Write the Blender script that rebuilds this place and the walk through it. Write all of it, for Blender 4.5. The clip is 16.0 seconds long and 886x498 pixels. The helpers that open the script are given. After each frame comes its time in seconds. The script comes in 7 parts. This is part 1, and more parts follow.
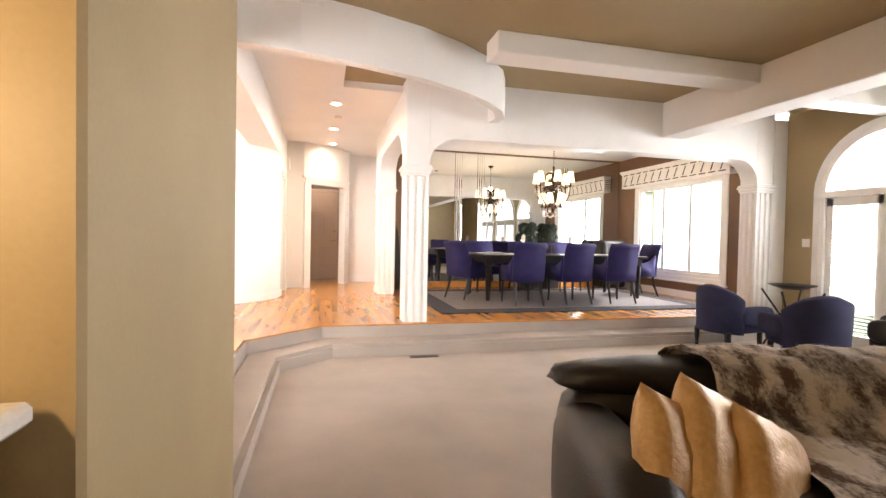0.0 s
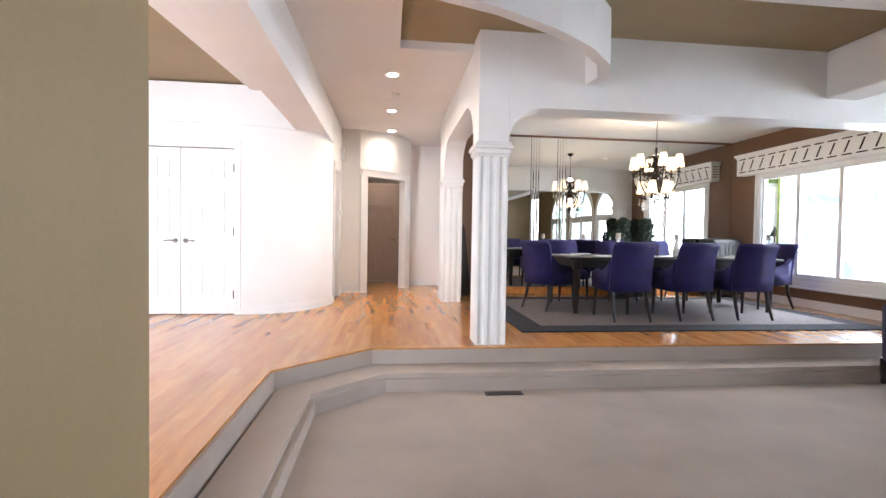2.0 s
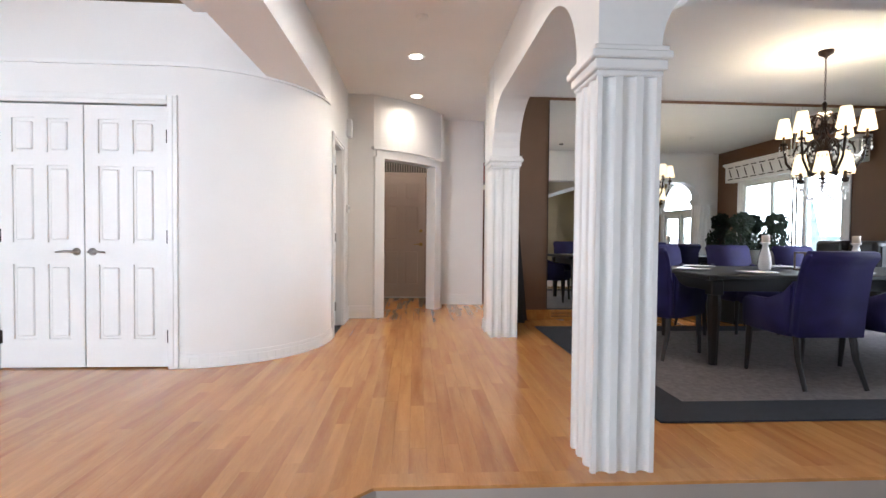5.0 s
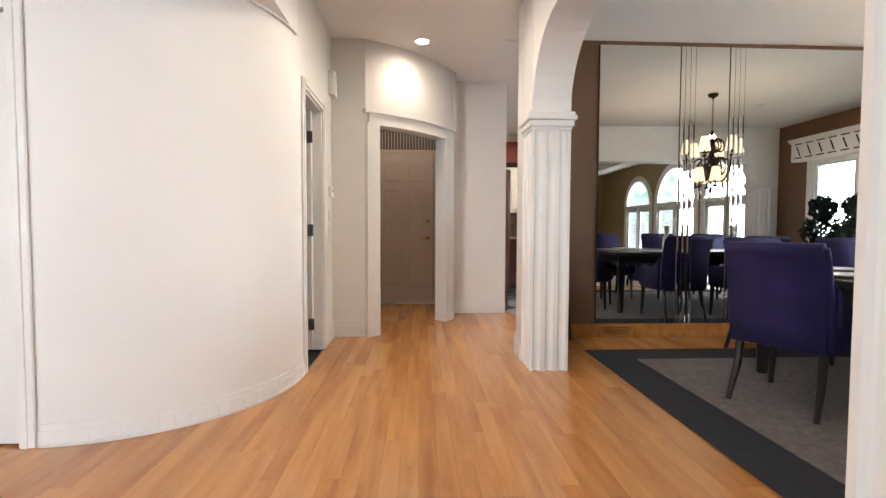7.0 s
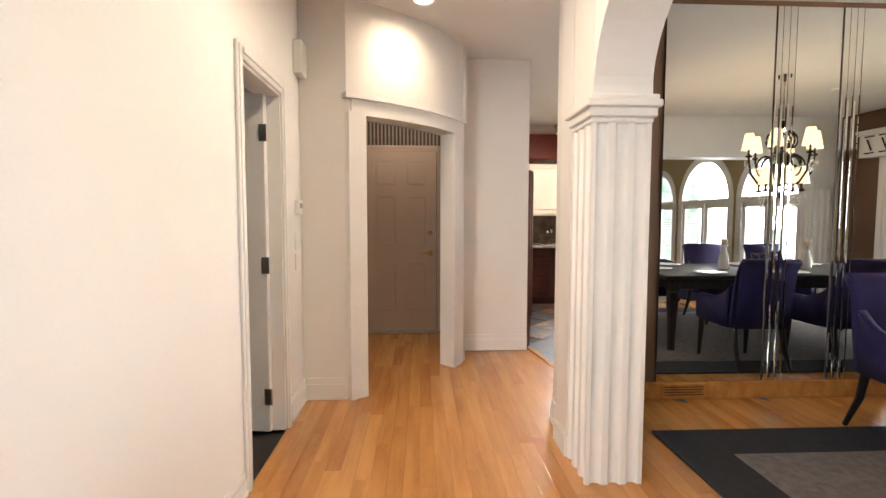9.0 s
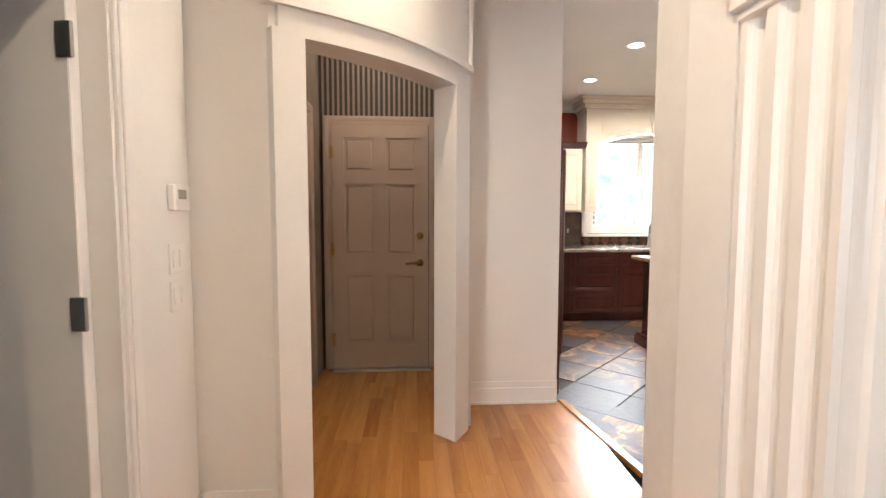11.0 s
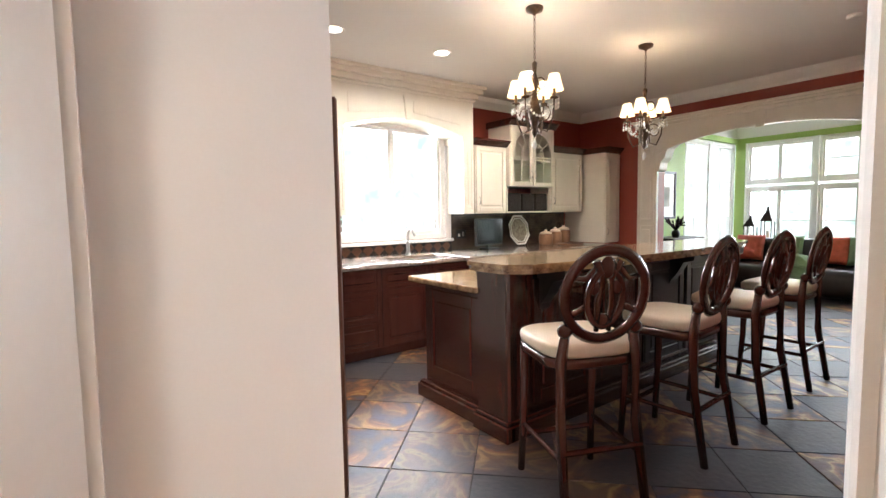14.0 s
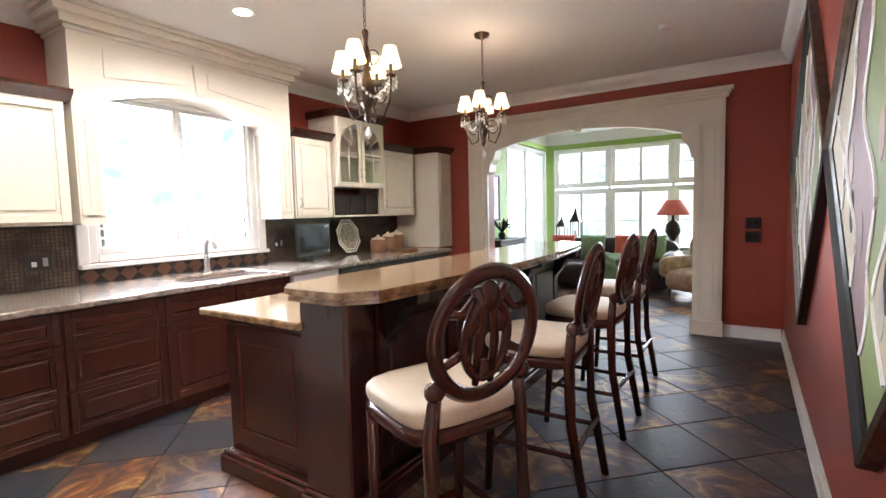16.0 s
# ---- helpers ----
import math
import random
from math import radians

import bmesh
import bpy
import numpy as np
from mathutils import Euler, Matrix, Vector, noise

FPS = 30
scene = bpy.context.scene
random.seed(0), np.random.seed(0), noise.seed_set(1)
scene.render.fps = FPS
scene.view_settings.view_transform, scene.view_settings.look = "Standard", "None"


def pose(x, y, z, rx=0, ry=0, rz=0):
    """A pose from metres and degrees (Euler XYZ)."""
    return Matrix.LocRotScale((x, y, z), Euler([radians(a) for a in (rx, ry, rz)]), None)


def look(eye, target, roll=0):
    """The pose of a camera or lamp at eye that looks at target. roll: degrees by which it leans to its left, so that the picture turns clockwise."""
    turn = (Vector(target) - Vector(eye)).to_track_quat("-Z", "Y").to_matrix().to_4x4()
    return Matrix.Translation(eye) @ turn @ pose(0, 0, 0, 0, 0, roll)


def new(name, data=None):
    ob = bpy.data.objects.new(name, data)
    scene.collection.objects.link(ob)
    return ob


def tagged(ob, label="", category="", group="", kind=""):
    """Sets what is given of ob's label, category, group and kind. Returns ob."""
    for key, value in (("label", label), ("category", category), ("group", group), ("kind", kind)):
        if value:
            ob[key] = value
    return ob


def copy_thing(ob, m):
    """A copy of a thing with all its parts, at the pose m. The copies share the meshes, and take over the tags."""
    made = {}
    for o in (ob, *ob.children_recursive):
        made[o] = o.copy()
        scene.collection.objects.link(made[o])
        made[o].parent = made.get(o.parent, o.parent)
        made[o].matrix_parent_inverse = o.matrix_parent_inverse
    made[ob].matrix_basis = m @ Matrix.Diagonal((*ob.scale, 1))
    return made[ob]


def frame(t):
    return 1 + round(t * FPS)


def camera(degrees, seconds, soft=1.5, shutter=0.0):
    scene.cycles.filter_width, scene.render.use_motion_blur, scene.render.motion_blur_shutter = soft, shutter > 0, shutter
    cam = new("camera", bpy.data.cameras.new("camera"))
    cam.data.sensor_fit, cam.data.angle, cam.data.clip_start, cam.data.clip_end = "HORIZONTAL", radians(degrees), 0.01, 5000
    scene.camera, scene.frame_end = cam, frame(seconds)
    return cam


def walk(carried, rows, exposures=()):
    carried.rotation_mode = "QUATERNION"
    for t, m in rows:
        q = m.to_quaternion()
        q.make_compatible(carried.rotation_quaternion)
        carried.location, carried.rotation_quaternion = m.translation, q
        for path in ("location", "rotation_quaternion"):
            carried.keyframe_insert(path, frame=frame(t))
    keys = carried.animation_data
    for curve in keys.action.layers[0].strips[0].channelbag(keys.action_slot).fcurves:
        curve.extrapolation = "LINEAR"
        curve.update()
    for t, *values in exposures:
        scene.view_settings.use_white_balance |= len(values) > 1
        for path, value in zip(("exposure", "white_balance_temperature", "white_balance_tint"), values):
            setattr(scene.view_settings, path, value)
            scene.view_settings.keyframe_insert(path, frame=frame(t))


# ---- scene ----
cam = camera(86, 16.0)
PATH = [
    (0, pose(0, 0, 1.02, 88.7, -1.1, -14)),
    (0.5, pose(0.054, 0.27, 1.026, 88.6, -1, -12)),
    (1, pose(0.088, 0.565, 1.026, 88.5, -1.1, -9)),
    (1.5, pose(0.093, 0.9, 1.026, 88.5, -1, -7.6)),
    (2, pose(0.122, 1.256, 1.02, 88.4, -0.9, -6.4)),
    (2.5, pose(0.128, 1.624, 1.039, 88.3, -0.9, -5.1)),
    (3, pose(0.114, 2.016, 1.052, 88.4, -0.8, -4.7)),
    (3.5, pose(0.134, 2.414, 1.052, 88.4, -0.7, -4.1)),
    (4, pose(0.138, 2.802, 1.058, 88.5, -0.7, -3.8)),
    (6.5, pose(0.131, 4.677, 1.052, 88.2, -0.2, -2.8)),
    (7, pose(0.118, 5.049, 1.052, 87.5, -0.2, -2.8)),
    (7.5, pose(0.093, 5.399, 1.097, 87.1, -0.2, -2.8)),
    (8, pose(0.125, 5.714, 1.167, 86.7, -0.1, -2.7)),
    (8.5, pose(0.136, 5.968, 1.244, 86.6, -0.1, -2.7)),
    (9, pose(0.12, 6.249, 1.314, 86.3, -0.1, -2.7)),
    (11.5, pose(0.2, 8.03, 1.332, 85.8, -0.1, -4.5)),
    (12, pose(0.237, 8.353, 1.346, 85.8, -0.1, -8.2)),
    (12.5, pose(0.292, 8.667, 1.339, 85.8, 0.2, -14.5)),
    (13, pose(0.383, 8.967, 1.346, 85.8, 0.4, -20.8)),
    (13.5, pose(0.459, 9.235, 1.356, 85.8, 0.5, -28.1)),
    (14, pose(0.539, 9.446, 1.37, 85.7, 0.9, -36.5)),
    (14.5, pose(0.667, 9.627, 1.37, 85.6, 1.1, -43.6)),
    (15, pose(0.786, 9.779, 1.374, 85.6, 1.2, -49.5)),
    (15.5, pose(0.89, 9.909, 1.386, 85.6, 1.3, -54.6)),
    (16, pose(1.028, 9.998, 1.384, 85.6, 1.4, -57.4)),
]
walk(cam, PATH, [(0, 1.0, 6800, 15), (1.5, 0.65, 6000, 13), (3.5, 0.05, 5500, 9), (6.5, 0.0, 5700, 9), (8, -0.05, 6700, 10), (9, 0.1, 6600, 10), (12.5, 0.15, 6300, 11), (14.5, 0.3, 6100, 11), (16, 0.3, 5900, 11)])

# ---- light ----
world = bpy.data.worlds.new("world")
scene.world = world
world.use_nodes = True
wn = world.node_tree
sky = wn.nodes.new("ShaderNodeTexSky")
sky.sky_type, sky.sun_disc = "NISHITA", False
sky.sun_elevation, sky.sun_rotation = radians(48), radians(150)
wn.links.new(sky.outputs[0], wn.nodes["Background"].inputs[0])
wn.nodes["Background"].inputs[1].default_value = 0.12


def lamp(name, kind, m, power, color=(1, 1, 1), size=0.1, size_y=None, spot=None):
    d = bpy.data.lights.new(name, kind)
    d.energy, d.color = power, color
    if kind == "AREA":
        d.size = size
        if size_y:
            d.shape, d.size_y = "RECTANGLE", size_y
    elif kind == "SUN":
        d.angle = size
    else:
        d.shadow_soft_size = size
    if spot:
        d.spot_size, d.spot_blend = radians(spot), 1.0
    ob = new(name, d)
    ob.matrix_basis = m
    return ob


DAY = (0.97, 0.98, 1.0)
WARM = (1.0, 0.72, 0.42)
lamp("sun", "SUN", look((0, 0, 20), (4, 9, 0)), 2.0, (1, 0.95, 0.88), radians(1))
# daylight from the sky outside the windows, apart from the foyer panel
lamp("daylight_living", "AREA", look((8.4, 2.6, 1.7), (3.0, 2.9, 1.5)), 720, DAY, 6.5, 3.2)
lamp("daylight_dining", "AREA", look((8.2, 7.7, 2.3), (4.0, 7.7, 1.2)), 680, DAY, 3.0, 2.4)
# added panel that brightens the foyer, set in an unseen wall opening
lamp("daylight_foyer", "AREA", look((-3.9, 1.12, 1.5), (-3.3, 9, 1.3)), 320, DAY, 3.6, 2.0)
lamp("daylight_kitchen", "AREA", look((3.37, 15.9, 2.6), (3.3, 12, 1.4)), 1050, DAY, 2.4, 2.2)
lamp("daylight_sunroom", "AREA", look((13.2, 11.6, 2.5), (8, 11.6, 1.3)), 1100, DAY, 5.5, 3.0)


for x, y, w in ((0.13, 6.75, 62), (0.13, 8.34, 66), (0.14, 9.66, 34)):
    lamp("downlight_lamp", "SPOT", look((x, y, 2.80), (x, y, 0)), w, (1, 0.80, 0.58), 0.06, spot=176)
for x, y in ((2.2, 12.0), (2.2, 13.13), (3.26, 13.1), (4.4, 13.1)):
    lamp("downlight_lamp", "SPOT", look((x, y, 2.83), (x, y, 0)), 105, (1, 0.88, 0.74), 0.05, spot=165)
lamp("chandelier_glow", "POINT", pose(4.0, 7.88, 2.28), 80, WARM, 0.03)
lamp("pendant_glow", "POINT", pose(3.24, 11.93, 2.36), 24, WARM, 0.03)
lamp("pendant_glow", "POINT", pose(4.67, 11.90, 2.36), 24, WARM, 0.03)
lamp("table_lamp_glow", "POINT", pose(-0.85, 0.35, 1.25), 20, WARM, 0.1)
# fill light added to lift the vestibule doors; no fixture hangs there
lamp("vestibule_glow", "POINT", pose(-0.1, 11.0, 2.6), 13, (1, 0.8, 0.6), 0.1)

# ---- materials ----
def mat(name, color, rough=0.5, metal=0.0, vary=0.12, scale=6.0, fine=60.0, bump=0.05, color2=None, stretch=(1, 1, 1), coat=0.0, per=0.0, detail=4.0, spec=0.5, lo=0.45, hi=0.9):
    m = bpy.data.materials.new(name)
    m.use_nodes = True
    n, l = m.node_tree.nodes, m.node_tree.links
    p = n["Principled BSDF"]
    co, mp = n.new("ShaderNodeTexCoord"), n.new("ShaderNodeMapping")
    mp.inputs["Scale"].default_value = stretch
    l.new(co.outputs["Object"], mp.inputs[0])
    big, small = n.new("ShaderNodeTexNoise"), n.new("ShaderNodeTexNoise")
    big.inputs["Scale"].default_value, small.inputs["Scale"].default_value = scale, fine
    big.inputs["Detail"].default_value = small.inputs["Detail"].default_value = detail
    info = n.new("ShaderNodeObjectInfo")
    if per:
        sh = n.new("ShaderNodeVectorMath")
        mul = n.new("ShaderNodeMath")
        mul.operation = "MULTIPLY"
        mul.inputs[1].default_value = 37.0
        l.new(info.outputs["Random"], mul.inputs[0])
        l.new(mp.outputs[0], sh.inputs[0])
        l.new(mul.outputs[0], sh.inputs[1])
        src = sh.outputs[0]
    else:
        src = mp.outputs[0]
    l.new(src, big.inputs["Vector"]), l.new(src, small.inputs["Vector"])
    mix = n.new("ShaderNodeMix")
    mix.data_type = "RGBA"
    c2 = color2 or tuple(c * (1 - vary * 2) for c in color)
    mix.inputs[6].default_value, mix.inputs[7].default_value = (*color, 1), (*c2, 1)
    add = n.new("ShaderNodeMath")
    add.operation = "ADD"
    half = n.new("ShaderNodeMath")
    half.operation = "MULTIPLY"
    half.inputs[1].default_value = 0.35
    l.new(small.outputs[0], half.inputs[0])
    l.new(big.outputs[0], add.inputs[0]), l.new(half.outputs[0], add.inputs[1])
    ramp = n.new("ShaderNodeMapRange")
    ramp.inputs[1].default_value, ramp.inputs[2].default_value = lo, hi
    l.new(add.outputs[0], ramp.inputs[0])
    fac = ramp.outputs[0]
    if per:
        pm = n.new("ShaderNodeMath")
        pm.operation = "MULTIPLY_ADD"
        pm.inputs[1].default_value, pm.inputs[2].default_value = per, -per / 2
        l.new(info.outputs["Random"], pm.inputs[0])
        pa = n.new("ShaderNodeMath")
        pa.operation, pa.use_clamp = "ADD", True
        l.new(fac, pa.inputs[0]), l.new(pm.outputs[0], pa.inputs[1])
        fac = pa.outputs[0]
    l.new(fac, mix.inputs[0])
    l.new(mix.outputs[2], p.inputs["Base Color"])
    p.inputs["Roughness"].default_value, p.inputs["Metallic"].default_value = rough, metal
    p.inputs["Specular IOR Level"].default_value = spec
    p.inputs["Coat Weight"].default_value, p.inputs["Coat Roughness"].default_value = coat, 0.12
    if bump:
        b = n.new("ShaderNodeBump")
        b.inputs["Strength"].default_value, b.inputs["Distance"].default_value = bump, 0.01
        l.new(small.outputs[0], b.inputs["Height"])
        l.new(b.outputs[0], p.inputs["Normal"])
    return m


def glow(name, color, strength):
    m = mat(name, color, 0.8, bump=0)
    p = m.node_tree.nodes["Principled BSDF"]
    p.inputs["Emission Color"].default_value, p.inputs["Emission Strength"].default_value = (*color, 1), strength
    return m


def glass(name, tint=(1, 1, 1), rough=0.0):
    m = bpy.data.materials.new(name)
    m.use_nodes = True
    n, l = m.node_tree.nodes, m.node_tree.links
    n.remove(n["Principled BSDF"])
    t, g, x = n.new("ShaderNodeBsdfTransparent"), n.new("ShaderNodeBsdfGlossy"), n.new("ShaderNodeMixShader")
    t.inputs[0].default_value = (*tint, 1)
    g.inputs["Roughness"].default_value = rough
    x.inputs[0].default_value = 0.05
    l.new(t.outputs[0], x.inputs[1]), l.new(g.outputs[0], x.inputs[2])
    l.new(x.outputs[0], n["Material Output"].inputs[0])
    return m


def slate_material():
    """Dark blue-grey slate; some tiles carry rust, gold and violet clouds and veins."""
    m = mat("slate_tile", (0.022, 0.026, 0.036), 0.50, color2=(0.055, 0.045, 0.05), scale=2.0, fine=30, bump=0.30, per=0.5, detail=8, spec=0.4)
    n, l = m.node_tree.nodes, m.node_tree.links
    p = n["Principled BSDF"]
    base = p.inputs["Base Color"].links[0].from_socket
    src = [k for k in n if k.bl_idname == "ShaderNodeTexNoise"][0].inputs["Vector"].links[0].from_socket
    rnd_out = [k for k in n if k.bl_idname == "ShaderNodeObjectInfo"][0].outputs["Random"]
    warp = n.new("ShaderNodeTexNoise")
    warp.inputs["Scale"].default_value, warp.inputs["Detail"].default_value, warp.inputs["Distortion"].default_value = 2.3, 9, 2.2
    l.new(src, warp.inputs["Vector"])
    ramp = n.new("ShaderNodeValToRGB")
    e = ramp.color_ramp.elements
    e[0].position, e[0].color = 0.36, (0.030, 0.024, 0.055, 1)
    e[1].position, e[1].color = 0.72, (0.10, 0.035, 0.018, 1)
    for pos, col in ((0.45, (0.075, 0.035, 0.022, 1)), (0.53, (0.22, 0.085, 0.032, 1)), (0.58, (0.38, 0.23, 0.08, 1)), (0.63, (0.15, 0.08, 0.035, 1))):
        e.new(pos).color = col
    l.new(warp.outputs[0], ramp.inputs[0])
    amount = n.new("ShaderNodeMapRange")
    amount.inputs[1].default_value, amount.inputs[2].default_value = 0.38, 0.85
    l.new(rnd_out, amount.inputs[0])
    cloud = n.new("ShaderNodeTexNoise")
    cloud.inputs["Scale"].default_value, cloud.inputs["Detail"].default_value = 1.7, 6
    l.new(src, cloud.inputs["Vector"])
    patch = n.new("ShaderNodeMapRange")
    patch.inputs[1].default_value, patch.inputs[2].default_value = 0.36, 0.52
    l.new(cloud.outputs[0], patch.inputs[0])
    both = n.new("ShaderNodeMath")
    both.operation, both.use_clamp = "MULTIPLY", True
    l.new(amount.outputs[0], both.inputs[0]), l.new(patch.outputs[0], both.inputs[1])
    mix = n.new("ShaderNodeMix")
    mix.data_type = "RGBA"
    l.new(both.outputs[0], mix.inputs[0]), l.new(base, mix.inputs[6]), l.new(ramp.outputs[0], mix.inputs[7])
    l.new(mix.outputs[2], p.inputs["Base Color"])
    return m


WHITE = mat("white_paint", (0.80, 0.785, 0.76), 0.55, vary=0.03, scale=1.5, fine=90, bump=0.03)
ROUGHWHITE = mat("textured_plaster", (0.80, 0.785, 0.76), 0.6, vary=0.03, scale=14, fine=34, bump=0.22)
TRIM = mat("trim_paint", (0.82, 0.81, 0.79), 0.35, vary=0.03, scale=3, fine=40, bump=0.02)
CEIL = mat("ceiling_paint", (0.85, 0.84, 0.82), 0.8, vary=0.03, scale=1, fine=120, bump=0.06)
TAN = mat("tan_paint", (0.36, 0.27, 0.14), 0.55, vary=0.08, scale=1.2, fine=70, bump=0.06)
BROWN = mat("brown_paint", (0.16, 0.085, 0.045), 0.6, vary=0.08, scale=1.2, fine=70, bump=0.06)
RED = mat("red_paint", (0.27, 0.045, 0.025), 0.5, vary=0.08, scale=1.2, fine=70, bump=0.08)
GREEN = mat("green_paint", (0.30, 0.42, 0.10), 0.6, vary=0.06, scale=1.2)
CARPET = mat("beige_carpet", (0.47, 0.405, 0.35), 0.95, vary=0.10, scale=1.6, fine=420, bump=0.5)
OAK = mat("oak_plank", (0.57, 0.275, 0.080), 0.27, color2=(0.36, 0.140, 0.036), scale=2.2, fine=26, bump=0, stretch=(7, 0.7, 4), coat=0.35, per=0.55, lo=0.42, hi=1.05)
RUGGREY = mat("grey_rug", (0.21, 0.185, 0.18), 0.97, vary=0.2, scale=30, fine=300, bump=0.4)
RUGBLACK = mat("dark_rug_border", (0.022, 0.024, 0.034), 0.97, vary=0.2, scale=30, fine=300, bump=0.4)
BLUE = mat("blue_velvet", (0.012, 0.008, 0.080), 0.85, vary=0.18, scale=7, fine=250, bump=0.12)
NAVY = mat("navy_fabric", (0.022, 0.024, 0.075), 0.9, vary=0.15, scale=7, fine=250, bump=0.2)
BLACKWOOD = mat("black_wood", (0.012, 0.009, 0.008), 0.45, vary=0.2, scale=6, coat=0.08, spec=0.35)
DARKWOOD = mat("carved_walnut", (0.035, 0.018, 0.012), 0.35, vary=0.25, scale=9, coat=0.2)
CHERRY = mat("cherry_wood", (0.060, 0.0165, 0.011), 0.27, color2=(0.044, 0.012, 0.008), scale=2, fine=60, bump=0.02, stretch=(6, 6, 0.5), coat=0.3)
ESPRESSO = mat("espresso_wood", (0.024, 0.018, 0.018), 0.3, vary=0.2, scale=4, stretch=(6, 6, 0.7), coat=0.3)
CREAM = mat("cream_lacquer", (0.76, 0.70, 0.60), 0.38, vary=0.05, scale=3, fine=50, bump=0.02)
GRANITE = mat("granite", (0.46, 0.31, 0.16), 0.14, color2=(0.09, 0.045, 0.025), scale=16, fine=120, bump=0.0, coat=0.5, detail=8)
GRANITEGREY = mat("grey_granite", (0.42, 0.36, 0.31), 0.14, color2=(0.12, 0.09, 0.075), scale=34, fine=180, bump=0.0, coat=0.5, detail=8)
SLATE = slate_material()
GROUT = mat("grout", (0.035, 0.03, 0.028), 0.9)
MOSAIC = mat("mosaic_tile", (0.055, 0.035, 0.03), 0.25, color2=(0.14, 0.10, 0.07), scale=9, per=0.8)
COPPER = mat("copper_tile", (0.16, 0.065, 0.03), 0.35, vary=0.2, scale=9, per=0.6)
STEEL = mat("brushed_steel", (0.55, 0.55, 0.55), 0.28, 1.0, vary=0.05, fine=200, stretch=(1, 1, 20))
BRONZESTEEL = mat("bronze_panel", (0.16, 0.075, 0.05), 0.35, 0.4, vary=0.1)
BRASS = mat("brass", (0.55, 0.38, 0.16), 0.3, 1.0, vary=0.1)
NICKEL = mat("nickel", (0.42, 0.40, 0.37), 0.32, 1.0, vary=0.08)
IRON = mat("dark_iron", (0.035, 0.022, 0.016), 0.4, 0.6, vary=0.3, scale=20)
ANTIQUE = mat("antique_bronze", (0.13, 0.085, 0.055), 0.4, 0.7, vary=0.3, scale=20)
SHADE = glow("lit_shade", (1.0, 0.80, 0.50), 1.5)
WHITESHADE = mat("white_shade", (0.86, 0.86, 0.84), 0.8)
BULB = glow("bulb_glow", (1.0, 0.88, 0.70), 9.0)
DOWNGLOW = glow("downlight_glow", (1.0, 0.90, 0.76), 12.0)
LEATHER = mat("black_leather", (0.016, 0.011, 0.010), 0.36, vary=0.3, scale=5, fine=120, bump=0.25)
GOLD = mat("gold_silk", (0.78, 0.52, 0.25), 0.40, 0.1, color2=(0.50, 0.27, 0.09), scale=8, fine=60, bump=0.4)
FUR = mat("fur", (0.74, 0.66, 0.58), 0.95, color2=(0.13, 0.08, 0.055), scale=6.0, fine=50, bump=0.3, stretch=(1.8, 0.8, 1), lo=0.60, hi=0.78)
CRYSTAL = mat("crystal", (0.9, 0.9, 0.9), 0.05, 0.0, vary=0.02, coat=1.0, bump=0)
MIRROR = mat("mirror_silver", (0.82, 0.83, 0.81), 0.0, 1.0, vary=0.0, bump=0)
BLACK = mat("black_plastic", (0.012, 0.012, 0.013), 0.3)
SCREEN = mat("black_screen", (0.006, 0.006, 0.007), 0.08, bump=0)
TAUPE = mat("taupe_door_paint", (0.52, 0.42, 0.35), 0.5, vary=0.05, scale=2)
STRIPEDARK = mat("dark_wallpaper", (0.045, 0.035, 0.032), 0.7, vary=0.1)
STRIPELIGHT = mat("light_wallpaper_stripe", (0.28, 0.23, 0.19), 0.5, vary=0.1)
LEAF = mat("topiary_leaf", (0.028, 0.05, 0.024), 0.75, vary=0.3, scale=15)
TERRA = mat("grey_pot", (0.35, 0.32, 0.28), 0.8)
CERAMIC = mat("white_ceramic", (0.82, 0.80, 0.77), 0.2, vary=0.03)
CUSHION = mat("cream_leather", (0.72, 0.62, 0.50), 0.5, vary=0.06, scale=8, fine=90, bump=0.12)
SAGE = mat("sage_fabric", (0.22, 0.31, 0.19), 0.9, vary=0.15, scale=12, fine=120, bump=0.3)
CORAL = mat("coral_fabric", (0.62, 0.13, 0.10), 0.85, vary=0.15, scale=12)
FLORAL = mat("floral_fabric", (0.52, 0.42, 0.33), 0.9, color2=(0.22, 0.13, 0.09), scale=9, fine=20)
MARBLE = mat("white_marble", (0.72, 0.68, 0.62), 0.25, vary=0.15, scale=5, detail=8)
PLATEWHITE = mat("white_plastic", (0.80, 0.79, 0.76), 0.4, vary=0.02)
GLASS = glass("clear_glass")
LAWN = mat("lawn", (0.09, 0.14, 0.05), 0.9, vary=0.3, scale=2)
BROWNCLOTH = mat("brown_basket", (0.035, 0.028, 0.025), 0.9, vary=0.3, scale=40, fine=200, bump=0.4)
CLAY = mat("clay_canister", (0.30, 0.16, 0.09), 0.5, vary=0.2, scale=8)
MAUVE = mat("mauve_paint", (0.20, 0.12, 0.125), 0.6, vary=0.12, scale=5, fine=40)
OLIVE = mat("olive_paint", (0.17, 0.20, 0.07), 0.6, vary=0.12, scale=5, fine=40)
SAND = mat("sand_paint", (0.36, 0.30, 0.21), 0.6, vary=0.10, scale=5, fine=40)
ART = mat("abstract_canvas", (0.42, 0.45, 0.24), 0.6, color2=(0.42, 0.32, 0.36), scale=2.2, fine=8, bump=0.05)


